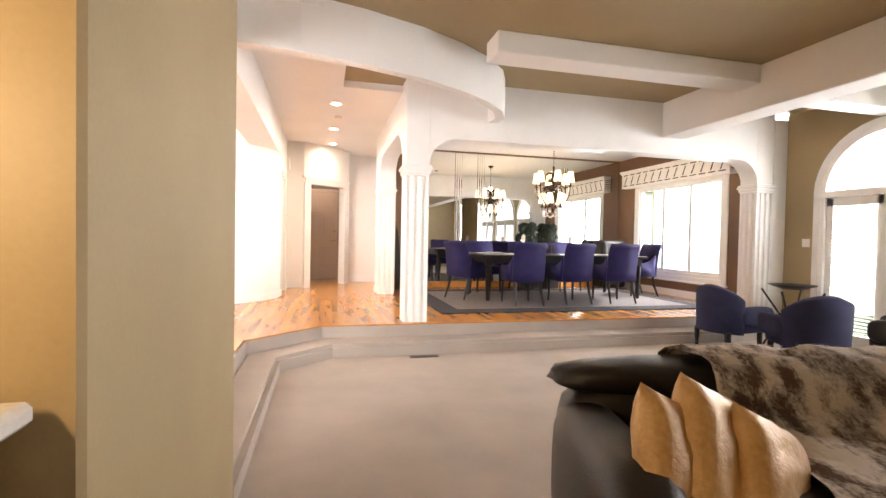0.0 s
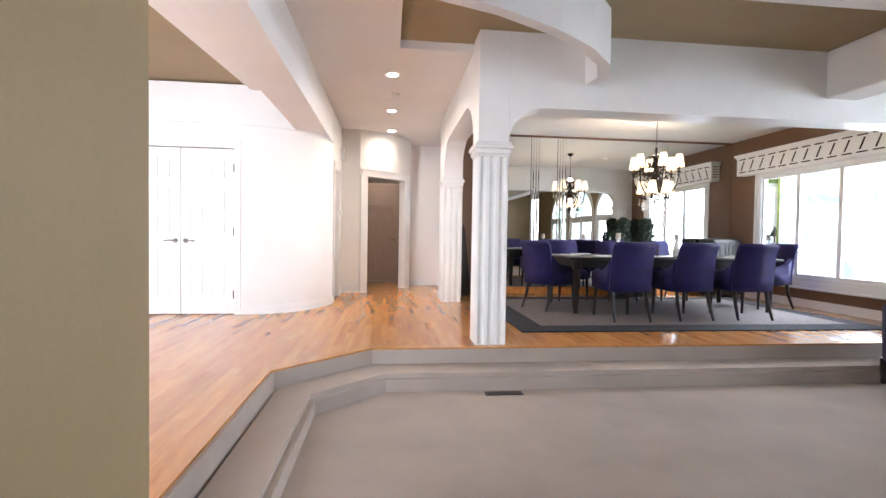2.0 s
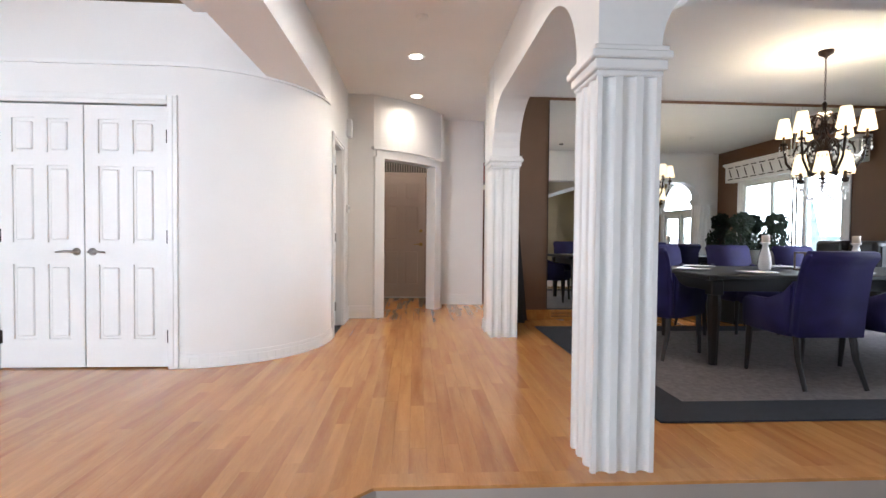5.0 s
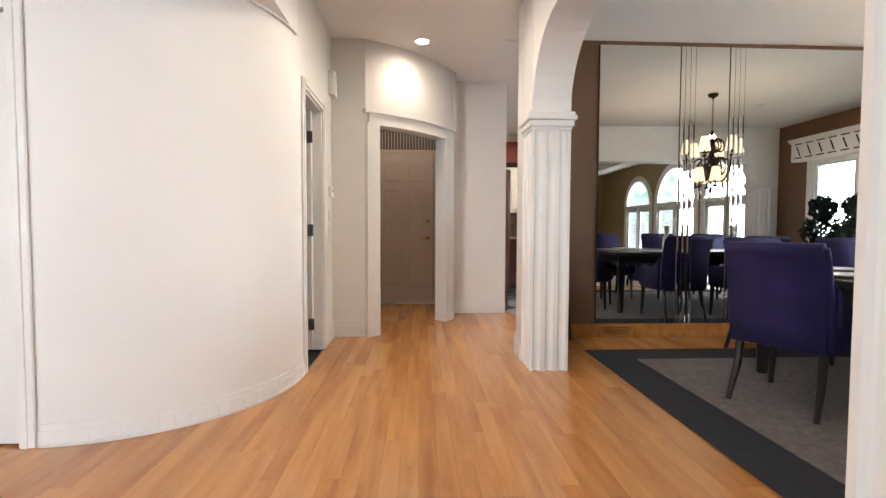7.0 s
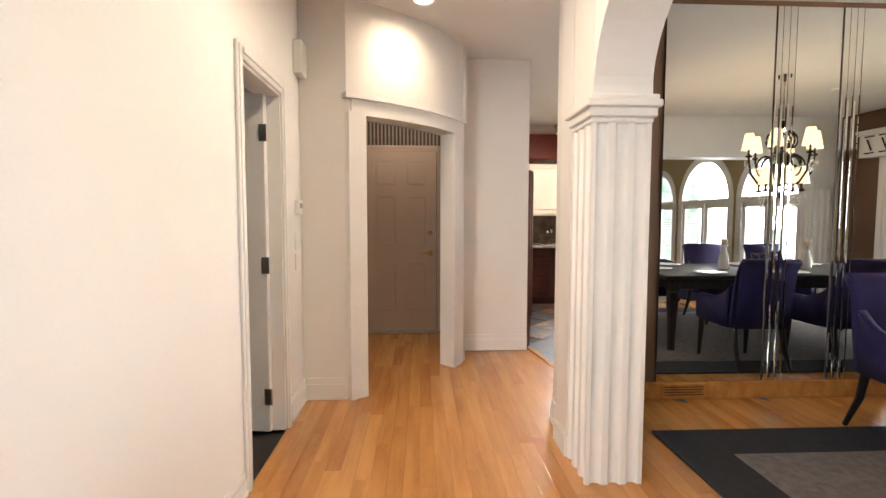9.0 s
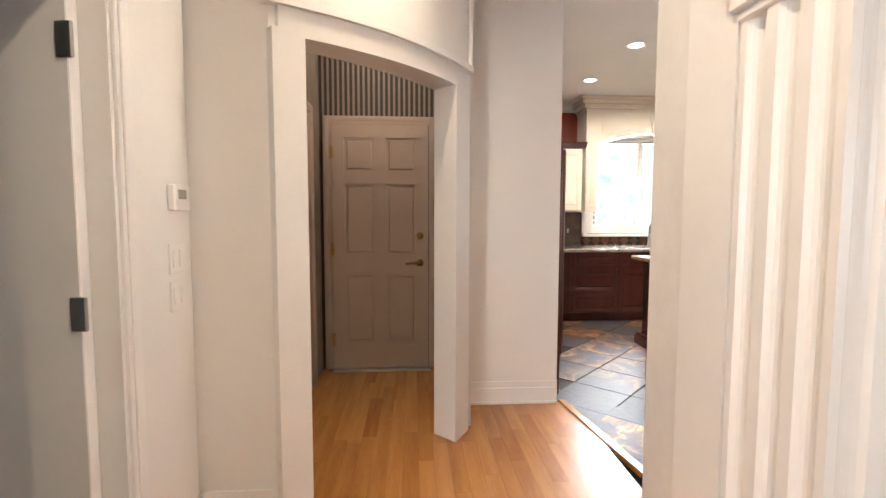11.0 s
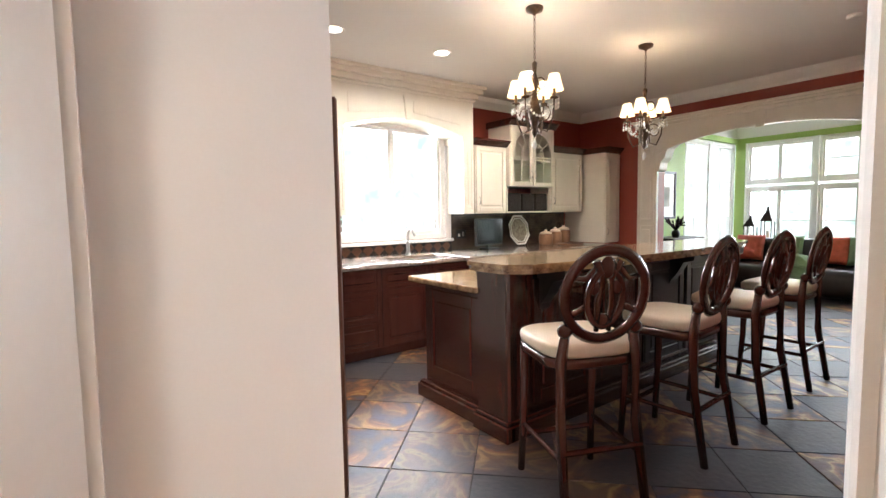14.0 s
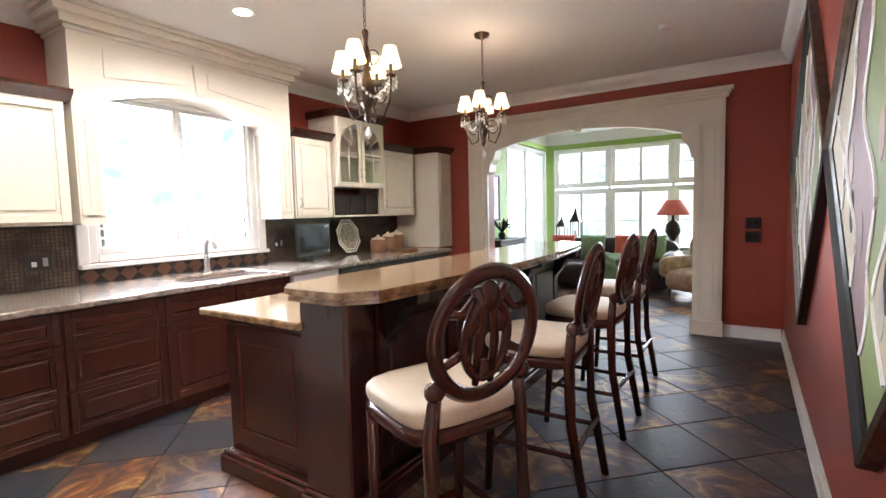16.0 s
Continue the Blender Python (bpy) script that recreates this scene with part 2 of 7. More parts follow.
# bright summer trees and sky beyond the panes, their daylight put in as emission
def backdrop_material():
    m = bpy.data.materials.new("garden_glow")
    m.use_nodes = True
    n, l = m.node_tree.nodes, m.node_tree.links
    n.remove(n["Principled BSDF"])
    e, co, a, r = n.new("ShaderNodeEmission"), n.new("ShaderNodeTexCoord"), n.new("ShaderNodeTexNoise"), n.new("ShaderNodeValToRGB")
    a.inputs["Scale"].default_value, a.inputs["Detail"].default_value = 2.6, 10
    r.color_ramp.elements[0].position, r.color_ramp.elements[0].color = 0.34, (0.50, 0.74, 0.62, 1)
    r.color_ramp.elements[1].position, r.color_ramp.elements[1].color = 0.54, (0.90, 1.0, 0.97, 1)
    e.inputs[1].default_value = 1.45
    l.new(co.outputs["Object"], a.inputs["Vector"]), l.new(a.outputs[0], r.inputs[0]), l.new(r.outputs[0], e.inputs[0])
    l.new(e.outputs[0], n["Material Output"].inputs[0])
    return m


GARDEN_GLOW = backdrop_material()


# ---- mesh helpers ----
def bmnew():
    return bmesh.new()


def box(bm, x0, y0, z0, x1, y1, z1, bev=0.0, m=None, seg=1):
    v = bmesh.ops.create_cube(bm, size=1.0)["verts"]
    bmesh.ops.scale(bm, vec=(abs(x1 - x0), abs(y1 - y0), abs(z1 - z0)), verts=v)
    bmesh.ops.translate(bm, vec=((x0 + x1) / 2, (y0 + y1) / 2, (z0 + z1) / 2), verts=v)
    if m is not None:
        bmesh.ops.transform(bm, matrix=m, verts=v)
    if bev:
        edges = list({e for w in v for e in w.link_edges})
        bmesh.ops.bevel(bm, geom=edges, offset=bev, segments=seg, profile=0.5, affect="EDGES")
    return bm


def prism(bm, pts, axis, a, b):
    """Extrude the outline pts from a to b along an axis; pts are (y, z), (x, z) or (x, y)."""
    def at(p, w):
        return {"x": (w, p[0], p[1]), "y": (p[0], w, p[1]), "z": (p[0], p[1], w)}[axis]
    lo = [bm.verts.new(at(p, a)) for p in pts]
    hi = [bm.verts.new(at(p, b)) for p in pts]
    fs = [bm.faces.new(lo), bm.faces.new(hi)]
    k = len(pts)
    for i in range(k):
        fs.append(bm.faces.new((lo[i], lo[(i + 1) % k], hi[(i + 1) % k], hi[i])))
    bmesh.ops.recalc_face_normals(bm, faces=fs)
    return bm


def lathe(bm, profile, n=20, m=None, caps=True):
    rings = []
    for r, z in profile:
        ring = []
        for i in range(n):
            a = 2 * math.pi * i / n
            p = Vector((r * math.cos(a), r * math.sin(a), z))
            ring.append(bm.verts.new(m @ p if m is not None else p))
        rings.append(ring)
    for p, q in zip(rings, rings[1:]):
        for i in range(n):
            bm.faces.new((p[i], p[(i + 1) % n], q[(i + 1) % n], q[i]))
    if caps:
        bm.faces.new(rings[0][::-1])
        bm.faces.new(rings[-1])
    return bm


def tube(bm, pts, r, n=8, closed=False):
    """A round bar along pts; r is one radius or one for each point."""
    pts = [Vector(p) for p in pts]
    rs = r if isinstance(r, (list, tuple)) else [r] * len(pts)
    rings = []
    k = len(pts)
    for i, p in enumerate(pts):
        a = pts[(i - 1) % k] if (closed or i) else p
        b = pts[(i + 1) % k] if (closed or i < k - 1) else p
        d = (b - a).normalized()
        u = d.cross(Vector((0, 0, 1)))
        if u.length < 0.05:
            u = d.cross(Vector((0, 1, 0)))
        u.normalize()
        w = d.cross(u)
        rings.append([bm.verts.new(p + rs[i] * (math.cos(2 * math.pi * j / n) * u + math.sin(2 * math.pi * j / n) * w)) for j in range(n)])
    for i in range(k if closed else k - 1):
        p, q = rings[i], rings[(i + 1) % k]
        for j in range(n):
            bm.faces.new((p[j], p[(j + 1) % n], q[(j + 1) % n], q[j]))
    if not closed:
        bm.faces.new(rings[0][::-1]), bm.faces.new(rings[-1])
    return bm


def blob(bm, cx, cy, cz, sx, sy, sz, power=2.6, rough=0.0, m=None, n=14):
    """A soft rounded box."""
    v = bmesh.ops.create_uvsphere(bm, u_segments=n * 2, v_segments=n, radius=1.0)["verts"]
    for w in v:
        p = w.co
        s = (abs(p.x) ** power + abs(p.y) ** power + abs(p.z) ** power) ** (-1 / power)
        q = p * s
        q = q * (1 + rough * noise.noise(p * 2.2))
        w.co = Vector((q.x * sx, q.y * sy, q.z * sz))
        if m is not None:
            w.co = m @ w.co
        w.co += Vector((cx, cy, cz))
    return bm


def part(name, bm, material, parent=None, label="", smooth=False):
    me = bpy.data.meshes.new(name)
    bmesh.ops.recalc_face_normals(bm, faces=bm.faces[:])
    bm.to_mesh(me)
    bm.free()
    me.materials.append(material)
    if smooth:
        for f in me.polygons:
            f.use_smooth = True
    ob = new(name, me)
    if parent is not None:
        ob.parent = parent
    if label:
        ob["label"] = label
    return ob


def thing(name, m, label, category, group=""):
    ob = new(name)
    ob.empty_display_size = 0.1
    ob.matrix_basis = m
    return tagged(ob, label, category, group)


def setting(name, bm, material, label="", smooth=False):
    return tagged(part(name, bm, material, None, smooth=smooth), label, kind="structure")


def arc(cx, cy, r, a0, a1, n=12):
    return [(cx + r * math.cos(radians(a0 + (a1 - a0) * i / n)), cy + r * math.sin(radians(a0 + (a1 - a0) * i / n))) for i in range(n + 1)]


def panel_front(bm, x0, z0, x1, z1, y, t=0.02, rail=0.055):
    """A raised panel door in the plane y, its face towards -y."""
    box(bm, x0, y - t, z0, x0 + rail, y, z1, 0.003)
    box(bm, x1 - rail, y - t, z0, x1, y, z1, 0.003)
    box(bm, x0 + rail, y - t, z0, x1 - rail, y, z0 + rail, 0.003)
    box(bm, x0 + rail, y - t, z1 - rail, x1 - rail, y, z1, 0.003)
    box(bm, x0 + rail, y - t * 0.35, z0 + rail, x1 - rail, y, z1 - rail)
    if x1 - x0 > 2 * rail + 0.06 and z1 - z0 > 2 * rail + 0.06:
        box(bm, x0 + rail + 0.022, y - t * 0.85, z0 + rail + 0.022, x1 - rail - 0.022, y, z1 - rail - 0.022, 0.008)
    return bm


# ---- large structure ----
H = 2.84  # ceiling height over the upper floor
LOW = -0.29  # sunken living room

# ground outside
bm = bmnew()
box(bm, -300, -300, -0.75, 300, 300, -0.7)
setting("ground", bm, LAWN, "green lawn around the house")

# carpeted sunken floor and its two steps
bm = bmnew()
box(bm, -3.5, -2.6, LOW - 0.15, 6.95, 5.3, LOW)
setting("floor_living", bm, CARPET, "beige carpet of the sunken living room")
low_edge = [(-0.40, 2.38), (-0.40, 4.74), (0.105, 5.20), (6.5, 5.20)]
bm = bmnew()
prism(bm, low_edge + [(6.5, 5.6), (-0.03, 5.6), (-0.74, 4.95), (-0.74, 2.38)], "z", LOW - 0.02, -0.145)
bmesh.ops.bevel(bm, geom=[e for e in bm.edges if all(v.co.z > -0.2 for v in e.verts)], offset=0.04, segments=4, affect="EDGES")
setting("step_lower", bm, CARPET, "beige carpeted lower step")
bm = bmnew()
prism(bm, [(-0.72, 2.36), (-0.72, 4.88), (-0.02, 5.545), (6.5, 5.545), (6.5, 5.62), (-0.03, 5.62), (-0.76, 4.95), (-0.76, 2.36)], "z", -0.2, -0.012)
setting("step_riser", bm, CARPET, "beige carpeted riser below the oak floor")
# slab below the planks and oak nosing
bm = bmnew()
prism(bm, [(-6.5, 1.2), (-0.80, 1.2), (-0.80, 4.97), (-0.05, 5.66), (6.6, 5.66), (6.6, 9.6), (1.25, 9.6), (1.32, 10.9), (1.0, 12.2), (-6.5, 12.2)], "z", -0.3, -0.021)
setting("floor_slab", bm, GROUT, "dark subfloor below the oak planks")
bm = bmnew()
prism(bm, [(-0.742, 2.37), (-0.742, 4.86), (-0.03, 5.53), (6.5, 5.53), (6.5, 5.64), (-0.045, 5.64), (-0.81, 4.97), (-0.81, 2.37)], "z", -0.012, 0.003)
setting("step_nosing", bm, OAK, "oak nosing along the upper step")

# pillar beside the camera's start
bm = bmnew()
box(bm, -1.3, 0.94, LOW, -0.4, 2.37, 3.05, 0.012)
setting("wall_pillar", bm, TAN, "tan painted wall end between foyer and living room")

# foyer: closet wall, curved wall, hall wall with the side doorway
C = (-1.77, 8.42)
R = 1.05
curve = arc(C[0], C[1], R, -90, 0, 24)


def curved_wall(name, inner, z0, z1, material, r0, r1, label):
    b = bmnew()
    prism(b, arc(C[0], C[1], r0, -90, 0, 120) + arc(C[0], C[1], r1, 0, -90, 120), "z", z0, z1)
    return setting(name, b, material, label, smooth=False)


bm = bmnew()
for x0, x1, z0, z1 in ((-6.5, -3.06, 0, 2.36), (-1.77, -1.765, 0, 2.36), (-3.06, -1.77, 2.06, 2.36)):
    box(bm, x0, 7.37, z0, x1, 7.5, z1)
box(bm, -6.5, 7.40, 2.36, -1.77, 7.5, H)
setting("wall_closet", bm, WHITE, "white foyer wall with a ledge above the closet doors")
curved_wall("wall_curved", C, 0, 2.36, WHITE, R, R - 0.13, "white curved wall between foyer and hall")
curved_wall("wall_curved_upper", C, 2.36, H, WHITE, R - 0.03, R - 0.13, "white upper part of the curved wall")
bm = bmnew()
prism(bm, [(-6.5, 7.35), (-1.77, 7.35)] + [p for p in arc(C[0], C[1], R + 0.02, -90, -4, 24)] + arc(C[0], C[1], R - 0.06, -4, -90, 24) + [(-6.5, 7.43)], "z", 2.345, 2.375)
setting("trim_ledge", bm, TRIM, "thin white ledge round the foyer wall")

bm = bmnew()
W = -0.72
box(bm, W - 0.13, 8.42, 0, W, 8.55, H)
box(bm, W - 0.13, 8.55, 2.05, W, 9.18, H)
box(bm, W - 0.13, 9.18, 0, W, 9.64, H)
setting("wall_hall_west", bm, WHITE, "white hall wall with the side doorway")
# back wall with the curved, cased opening
bm = bmnew()
box(bm, W, 9.66, 0, -0.40, 9.78, H)
setting("wall_hall_return", bm, WHITE, "short white wall beside the cased opening")
bm = bmnew()
box(bm, 0.50, 10.90, 0, 1.18, 11.02, H)
box(bm, 0.50, 10.56, 0, 0.53, 10.90, H)
setting("wall_hall_north", bm, WHITE, "white wall piece between vestibule and kitchen")


def bow(n=14, off=0.0, t0=0.0, t1=1.0):
    """The bowed line of the cased opening, from its left jamb to its right one."""
    a, b = Vector((-0.40, 9.66)), Vector((0.50, 10.55))
    d = (b - a).normalized()
    nrm = Vector((d.y, -d.x))
    out = []
    for i in range(n + 1):
        s = t0 + (t1 - t0) * i / n
        p = a.lerp(b, s) + nrm * (0.10 * 4 * s * (1 - s) + off)
        out.append((p.x, p.y))
    return out


def bowed(name, z0, z1, o0, o1, material, t0=0.0, t1=1.0, label="", top=None):
    b = bmnew()
    prism(b, bow(14, o0, t0, t1) + bow(14, o1, t0, t1)[::-1], "z", z0, z1)
    return setting(name, b, material, label)


bowed("wall_vestibule_header", 2.10, H, 0.0, -0.13, WHITE, label="white bowed wall above the cased opening")
bowed("wall_vestibule_left", 0, 2.10, 0.0, -0.13, WHITE, 0, 0.03, "white wall strip at the casing")
bowed("trim_casing_top", 2.04, 2.16, 0.025, -0.14, TRIM, 0.02, 0.98, "white moulded casing over the bowed opening")
bowed("trim_casing_cap", 2.15, 2.185, 0.045, -0.01, TRIM, -0.02, 1.0, "white cap of the casing")
bowed("trim_casing_left", 0, 2.06, 0.028, -0.25, TRIM, 0.0, 0.10, "white moulded door casing")
bowed("trim_casing_left_bead", 0, 2.06, 0.042, 0.0, TRIM, -0.005, 0.03, "white bead of the casing")
bowed("trim_casing_right", 0, 2.06, 0.028, -0.14, TRIM, 0.84, 0.98, "white moulded door casing")
# vestibule behind it
bm = bmnew()
box(bm, -1.2, 11.75, 0, 1.0, 11.87, H)
setting("wall_vestibule_north", bm, STRIPEDARK, "dark striped wallpaper")
bm = bmnew()
prism(bm, [(-0.66, 9.80), (-0.60, 9.80), (-0.60, 11.75), (-0.66, 11.75)], "z", 0, H)
setting("wall_vestibule_west", bm, STRIPEDARK, "dark striped wallpaper")
bm = bmnew()
box(bm, 0.50, 11.02, 0, 0.62, 11.75, H)
setting("wall_vestibule_east", bm, STRIPEDARK, "dark striped wallpaper")
bm = bmnew()
for i in range(26):
    x = -0.58 + i * 0.042
    box(bm, x, 11.744, 0 if x > 0.42 or x < -0.54 else 2.14, x + 0.018, 11.75, H - 0.02)
for i in range(44):
    y = 9.86 + i * 0.042
    box(bm, -0.60, y, 0 if y > 11.45 else 2.1, -0.594, y + 0.018, H - 0.02)
tagged(part("wallpaper_stripes", bm, STRIPELIGHT), "satin stripes of the vestibule wallpaper", "wallpaper", kind="stuff")

# rounded wall end between hall and kitchen, dining north wall and red kitchen wall
bm = bmnew()
ROUND = [(0.96, 8.975), (0.99, 9.27), (1.035, 9.345), (1.08, 9.40), (1.15, 9.47), (1.22, 9.53), (1.29, 9.58), (1.37, 9.625), (1.46, 9.65), (1.62, 9.66)]
prism(bm, ROUND + [(1.62, 9.602), (1.30, 9.602), (1.30, 8.975)], "z", 0, H)
setting("wall_rounded", bm, ROUGHWHITE, "textured white wall with a rounded end")
bm = bmnew()
box(bm, 1.302, 9.57, 0, 6.6, 9.60, H)
setting("wall_dining_north", bm, BROWN, "brown painted dining room wall")
bm = bmnew()
box(bm, 1.62, 9.604, 0, 7.0, 9.67, H)
setting("wall_kitchen_south", bm, RED, "brick red painted kitchen wall")
bm = bmnew()
box(bm, 0.925, 8.77, 0, 1.205, 8.97, H)
box(bm, 0.91, 8.76, 0.002, 1.21, 8.985, 0.12)
setting("wall_pilaster", bm, TRIM, "white pilaster behind the column")
# dining room: east wall with its window
bm = bmnew()
for y0, y1, z0, z1 in ((5.86, 6.60, 0, H), (8.87, 9.60, 0, H), (6.60, 8.87, 0, 0.40), (6.60, 8.87, 2.17, H)):
    box(bm, 6.5, y0, z0, 6.65, y1, z1)
setting("wall_dining_east", bm, BROWN, "brown painted wall round the dining window")


def arched(name, axis, u0, u1, a, b, spring, top, ztop, rad, material, label, feet=()):
    """A wall above an opening with rounded upper corners, from u0 to u1."""
    pts = [(u0, ztop), (u0, spring)]
    pts += [(u0 + rad - rad * math.cos(radians(w)), spring + (top - spring) * math.sin(radians(w))) for w in range(0, 91, 9)]
    pts += [(u1 - rad + rad * math.cos(radians(w)), spring + (top - spring) * math.sin(radians(w))) for w in range(90, -1, -9)]
    pts += [(u1, ztop)]
    b2 = bmnew()
    prism(b2, pts, axis, a, b)
    return setting(name, b2, material, label)


COLS = [(1.07, 5.75), (1.07, 8.62), (6.22, 5.75)]
arched("wall_dining_arch", "y", 1.215, 6.08, 5.61, 5.89, 1.90, 2.23, 2.92, 0.34, TRIM, "white lintel with rounded corners over the dining opening")
arched("wall_hall_arch", "x", 5.895, 8.48, 0.93, 1.21, 1.90, 2.40, H, 0.55, TRIM, "white arched wall between hall and dining room")
for i, (cx, cy) in enumerate(COLS):
    bm = bmnew()
    box(bm, cx - 0.143, cy - 0.143, 1.89, cx + 0.143, cy + 0.143, 2.92)
    setting("wall_pier_%d" % (i + 1), bm, TRIM, "white wall pier above a column")
bm = bmnew()
box(bm, 6.363, 5.60, LOW, 6.66, 5.86, H)
setting("wall_dining_corner", bm, WHITE, "white wall corner beside the column")

# living room: east wall with three arched windows, south and west walls
ARCHES = [(4.28, 0.80), (2.25, 0.95), (0.2, 0.80)]
bm = bmnew()
pts = [(-2.6, LOW), (-2.6, 3.1), (5.6, 3.1), (5.6, LOW)]
for c, r in ARCHES:
    pts += [(c + r, LOW)] + [(c + r * math.cos(radians(w)), 1.72 + r * math.sin(radians(w))) for w in range(0, 181, 12)] + [(c - r, LOW)]
prism(bm, pts, "x", 6.6, 6.75)
setting("wall_living_east", bm, TAN, "tan living room wall with arched windows")
bm = bmnew()
for x0, x1, z0, z1 in ((-3.4, 6.6, LOW, 3.1),):
    box(bm, x0, -2.6, z0, x1, -2.45, z1)
setting("wall_living_south", bm, TAN, "tan living room wall")
bm = bmnew()
box(bm, -3.5, -2.6, LOW, -3.4, 0.9, 3.1)
box(bm, -3.5, 0.9, LOW, -1.3, 1.0, 3.1)
setting("wall_living_west", bm, TAN, "tan living room wall")
# foyer enclosure; its unseen south wall is left open for the fill panel
bm = bmnew()
for x0, x1, z0, z1 in ((-6.5, -5.5, 0, H), (-1.7, -1.3, 0, H), (-5.5, -1.7, 0, 0.4), (-5.5, -1.7, 2.6, H)):
    box(bm, x0, 1.05, z0, x1, 1.2, z1)
setting("wall_foyer_south", bm, WHITE, "white foyer wall")
# seen only in the foyer mirror; the tan colour darkens that reflection
bm = bmnew()
box(bm, -6.6, 1.05, 0, -6.5, 7.5, H)
setting("wall_foyer_west", bm, TAN, "foyer wall, tan to darken its reflection in the mirror")

# closet behind the double doors
bm = bmnew()
box(bm, -3.3, 8.0, 0, -1.9, 8.1, H)
setting("wall_closet_back", bm, WHITE, "white closet wall")
# room behind the side doorway
bm = bmnew()
box(bm, -2.6, 8.3, 0, -2.5, 9.66, H)
box(bm, -2.6, 9.66, 0, W, 9.78, H)
setting("wall_powder_room", bm, WHITE, "white wall of the small side room")

# ceilings
bm = bmnew()
prism(bm, [(-0.72, 3.6), (0.20, 4.1), (0.20, 5.95), (0.93, 5.95), (0.93, 9.61), (1.7, 9.61), (1.7, 11.02), (0.9, 12), (-2.6, 12), (-2.6, 8.42), (-0.72, 8.42)], "z", H, H + 0.16)
setting("ceiling_hall", bm, CEIL, "plain white hall ceiling")
bm = bmnew()
box(bm, 0.93, 5.9, H, 6.65, 9.6, H + 0.16)
setting("ceiling_dining", bm, CEIL, "plain white dining room ceiling")
bm = bmnew()
box(bm, -3.5, -2.6, 2.92, 6.7, 5.96, 2.99)
setting("ceiling_living", bm, TAN, "tan ceiling of the living room")
bm = bmnew()
box(bm, -6.6, 1.0, 2.86, -0.72, 8.6, 2.92)
setting("ceiling_foyer", bm, TAN, "tan foyer ceiling")
# curved fascia hanging over the edge of the hall ceiling
FAS = [(-0.75, 3.85), (-0.2, 3.92), (0.33, 4.06), (0.85, 4.25), (1.3, 4.50), (1.65, 4.76), (1.92, 5.06), (2.06, 5.35), (2.06, 5.6)]
bm = bmnew()
inner = [(x - 0.02 - 0.10 * i / 8, y + 0.12 - 0.11 * i / 8) for i, (x, y) in enumerate(FAS)]
prism(bm, FAS + inner[::-1], "z", 2.46, 2.92)
setting("beam_curved", bm, CEIL, "white curved fascia below the ceiling")
# beam between hall and foyer
bm = bmnew()
box(bm, -1.10, 2.37, 2.36, -0.72, 8.42, H)
setting("beam_foyer", bm, CEIL, "white beam between hall and foyer")
bm = bmnew()
prism(bm, [(-2.0, 2.0), (-1.1, 2.0), (-1.1, 7.4), (-1.6, 7.4)], "z", 2.78, 2.86)
setting("beam_foyer_soffit", bm, CEIL, "white soffit along the foyer ceiling")
for i, (x0, y0, x1, y1, z0) in enumerate(((1.5, 4.10, 4.45, 4.42, 2.72), (4.45, -2.4, 4.8, 5.61, 2.45), (-0.4, 1.9, 4.45, 2.25, 2.72), (4.8, 4.1, 6.6, 4.4, 2.62))):
    bm = bmnew()
    box(bm, x0, y0, z0, x1, y1, 2.92, 0.01)
    setting("beam_living_%d" % (i + 1), bm, CEIL, "white beam under the tan ceiling")

# kitchen shell
HALL_H, H = H, 2.88
bm = bmnew()
for x0, x1, z0, z1 in ((0.9, 2.62, 0, H), (4.12, 7.0, 0, H), (2.62, 4.12, 0, 1.06), (2.62, 4.12, 2.42, H)):
    box(bm, x0, 14.25, z0, x1, 14.4, z1)
setting("wall_kitchen_north", bm, RED, "brick red kitchen wall round the window")
bm = bmnew()
for y0, y1, z0, z1 in ((9.67, 10.49, 0, H), (12.95, 14.25, 0, H)):
    box(bm, 6.8, y0, z0, 6.96, y1, z1)
pts = [(10.49, H), (10.49, 2.14)] + [(10.49 + 2.46 * i / 16, 2.14 + 0.27 * math.sin(math.pi * i / 16) ** 0.7) for i in range(1, 16)] + [(12.95, 2.14), (12.95, H)]
prism(bm, pts, "x", 6.8, 6.96)
setting("wall_kitchen_east", bm, RED, "brick red kitchen wall with a wide archway")
bm = bmnew()
box(bm, 1.06, 11.02, 0, 1.18, 14.25, H)
setting("wall_kitchen_west", bm, WHITE, "white kitchen wall")
bm = bmnew()
prism(bm, [(1.40, 9.60), (7.0, 9.60), (7.0, 14.4), (0.9, 14.4), (0.9, 11.02), (1.34, 11.02)], "z", H - 0.02, H + 0.06)
setting("ceiling_kitchen", bm, CEIL, "plain white kitchen ceiling")
bm = bmnew()
prism(bm, [(1.22, 10.98), (1.37, 9.6), (6.96, 9.6), (6.96, 8.95), (11.5, 8.95), (11.5, 14.3), (1.0, 14.3), (1.0, 11.0)], "z", -0.2, -0.008)
setting("floor_kitchen", bm, GROUT, "dark grout bed of the slate floor")
bm = bmnew()
prism(bm, [(1.20, 10.92), (1.24, 10.92), (1.42, 9.67), (1.37, 9.67)], "z", -0.02, 0.012)
setting("trim_threshold", bm, OAK, "oak threshold before the slate floor")

H = HALL_H
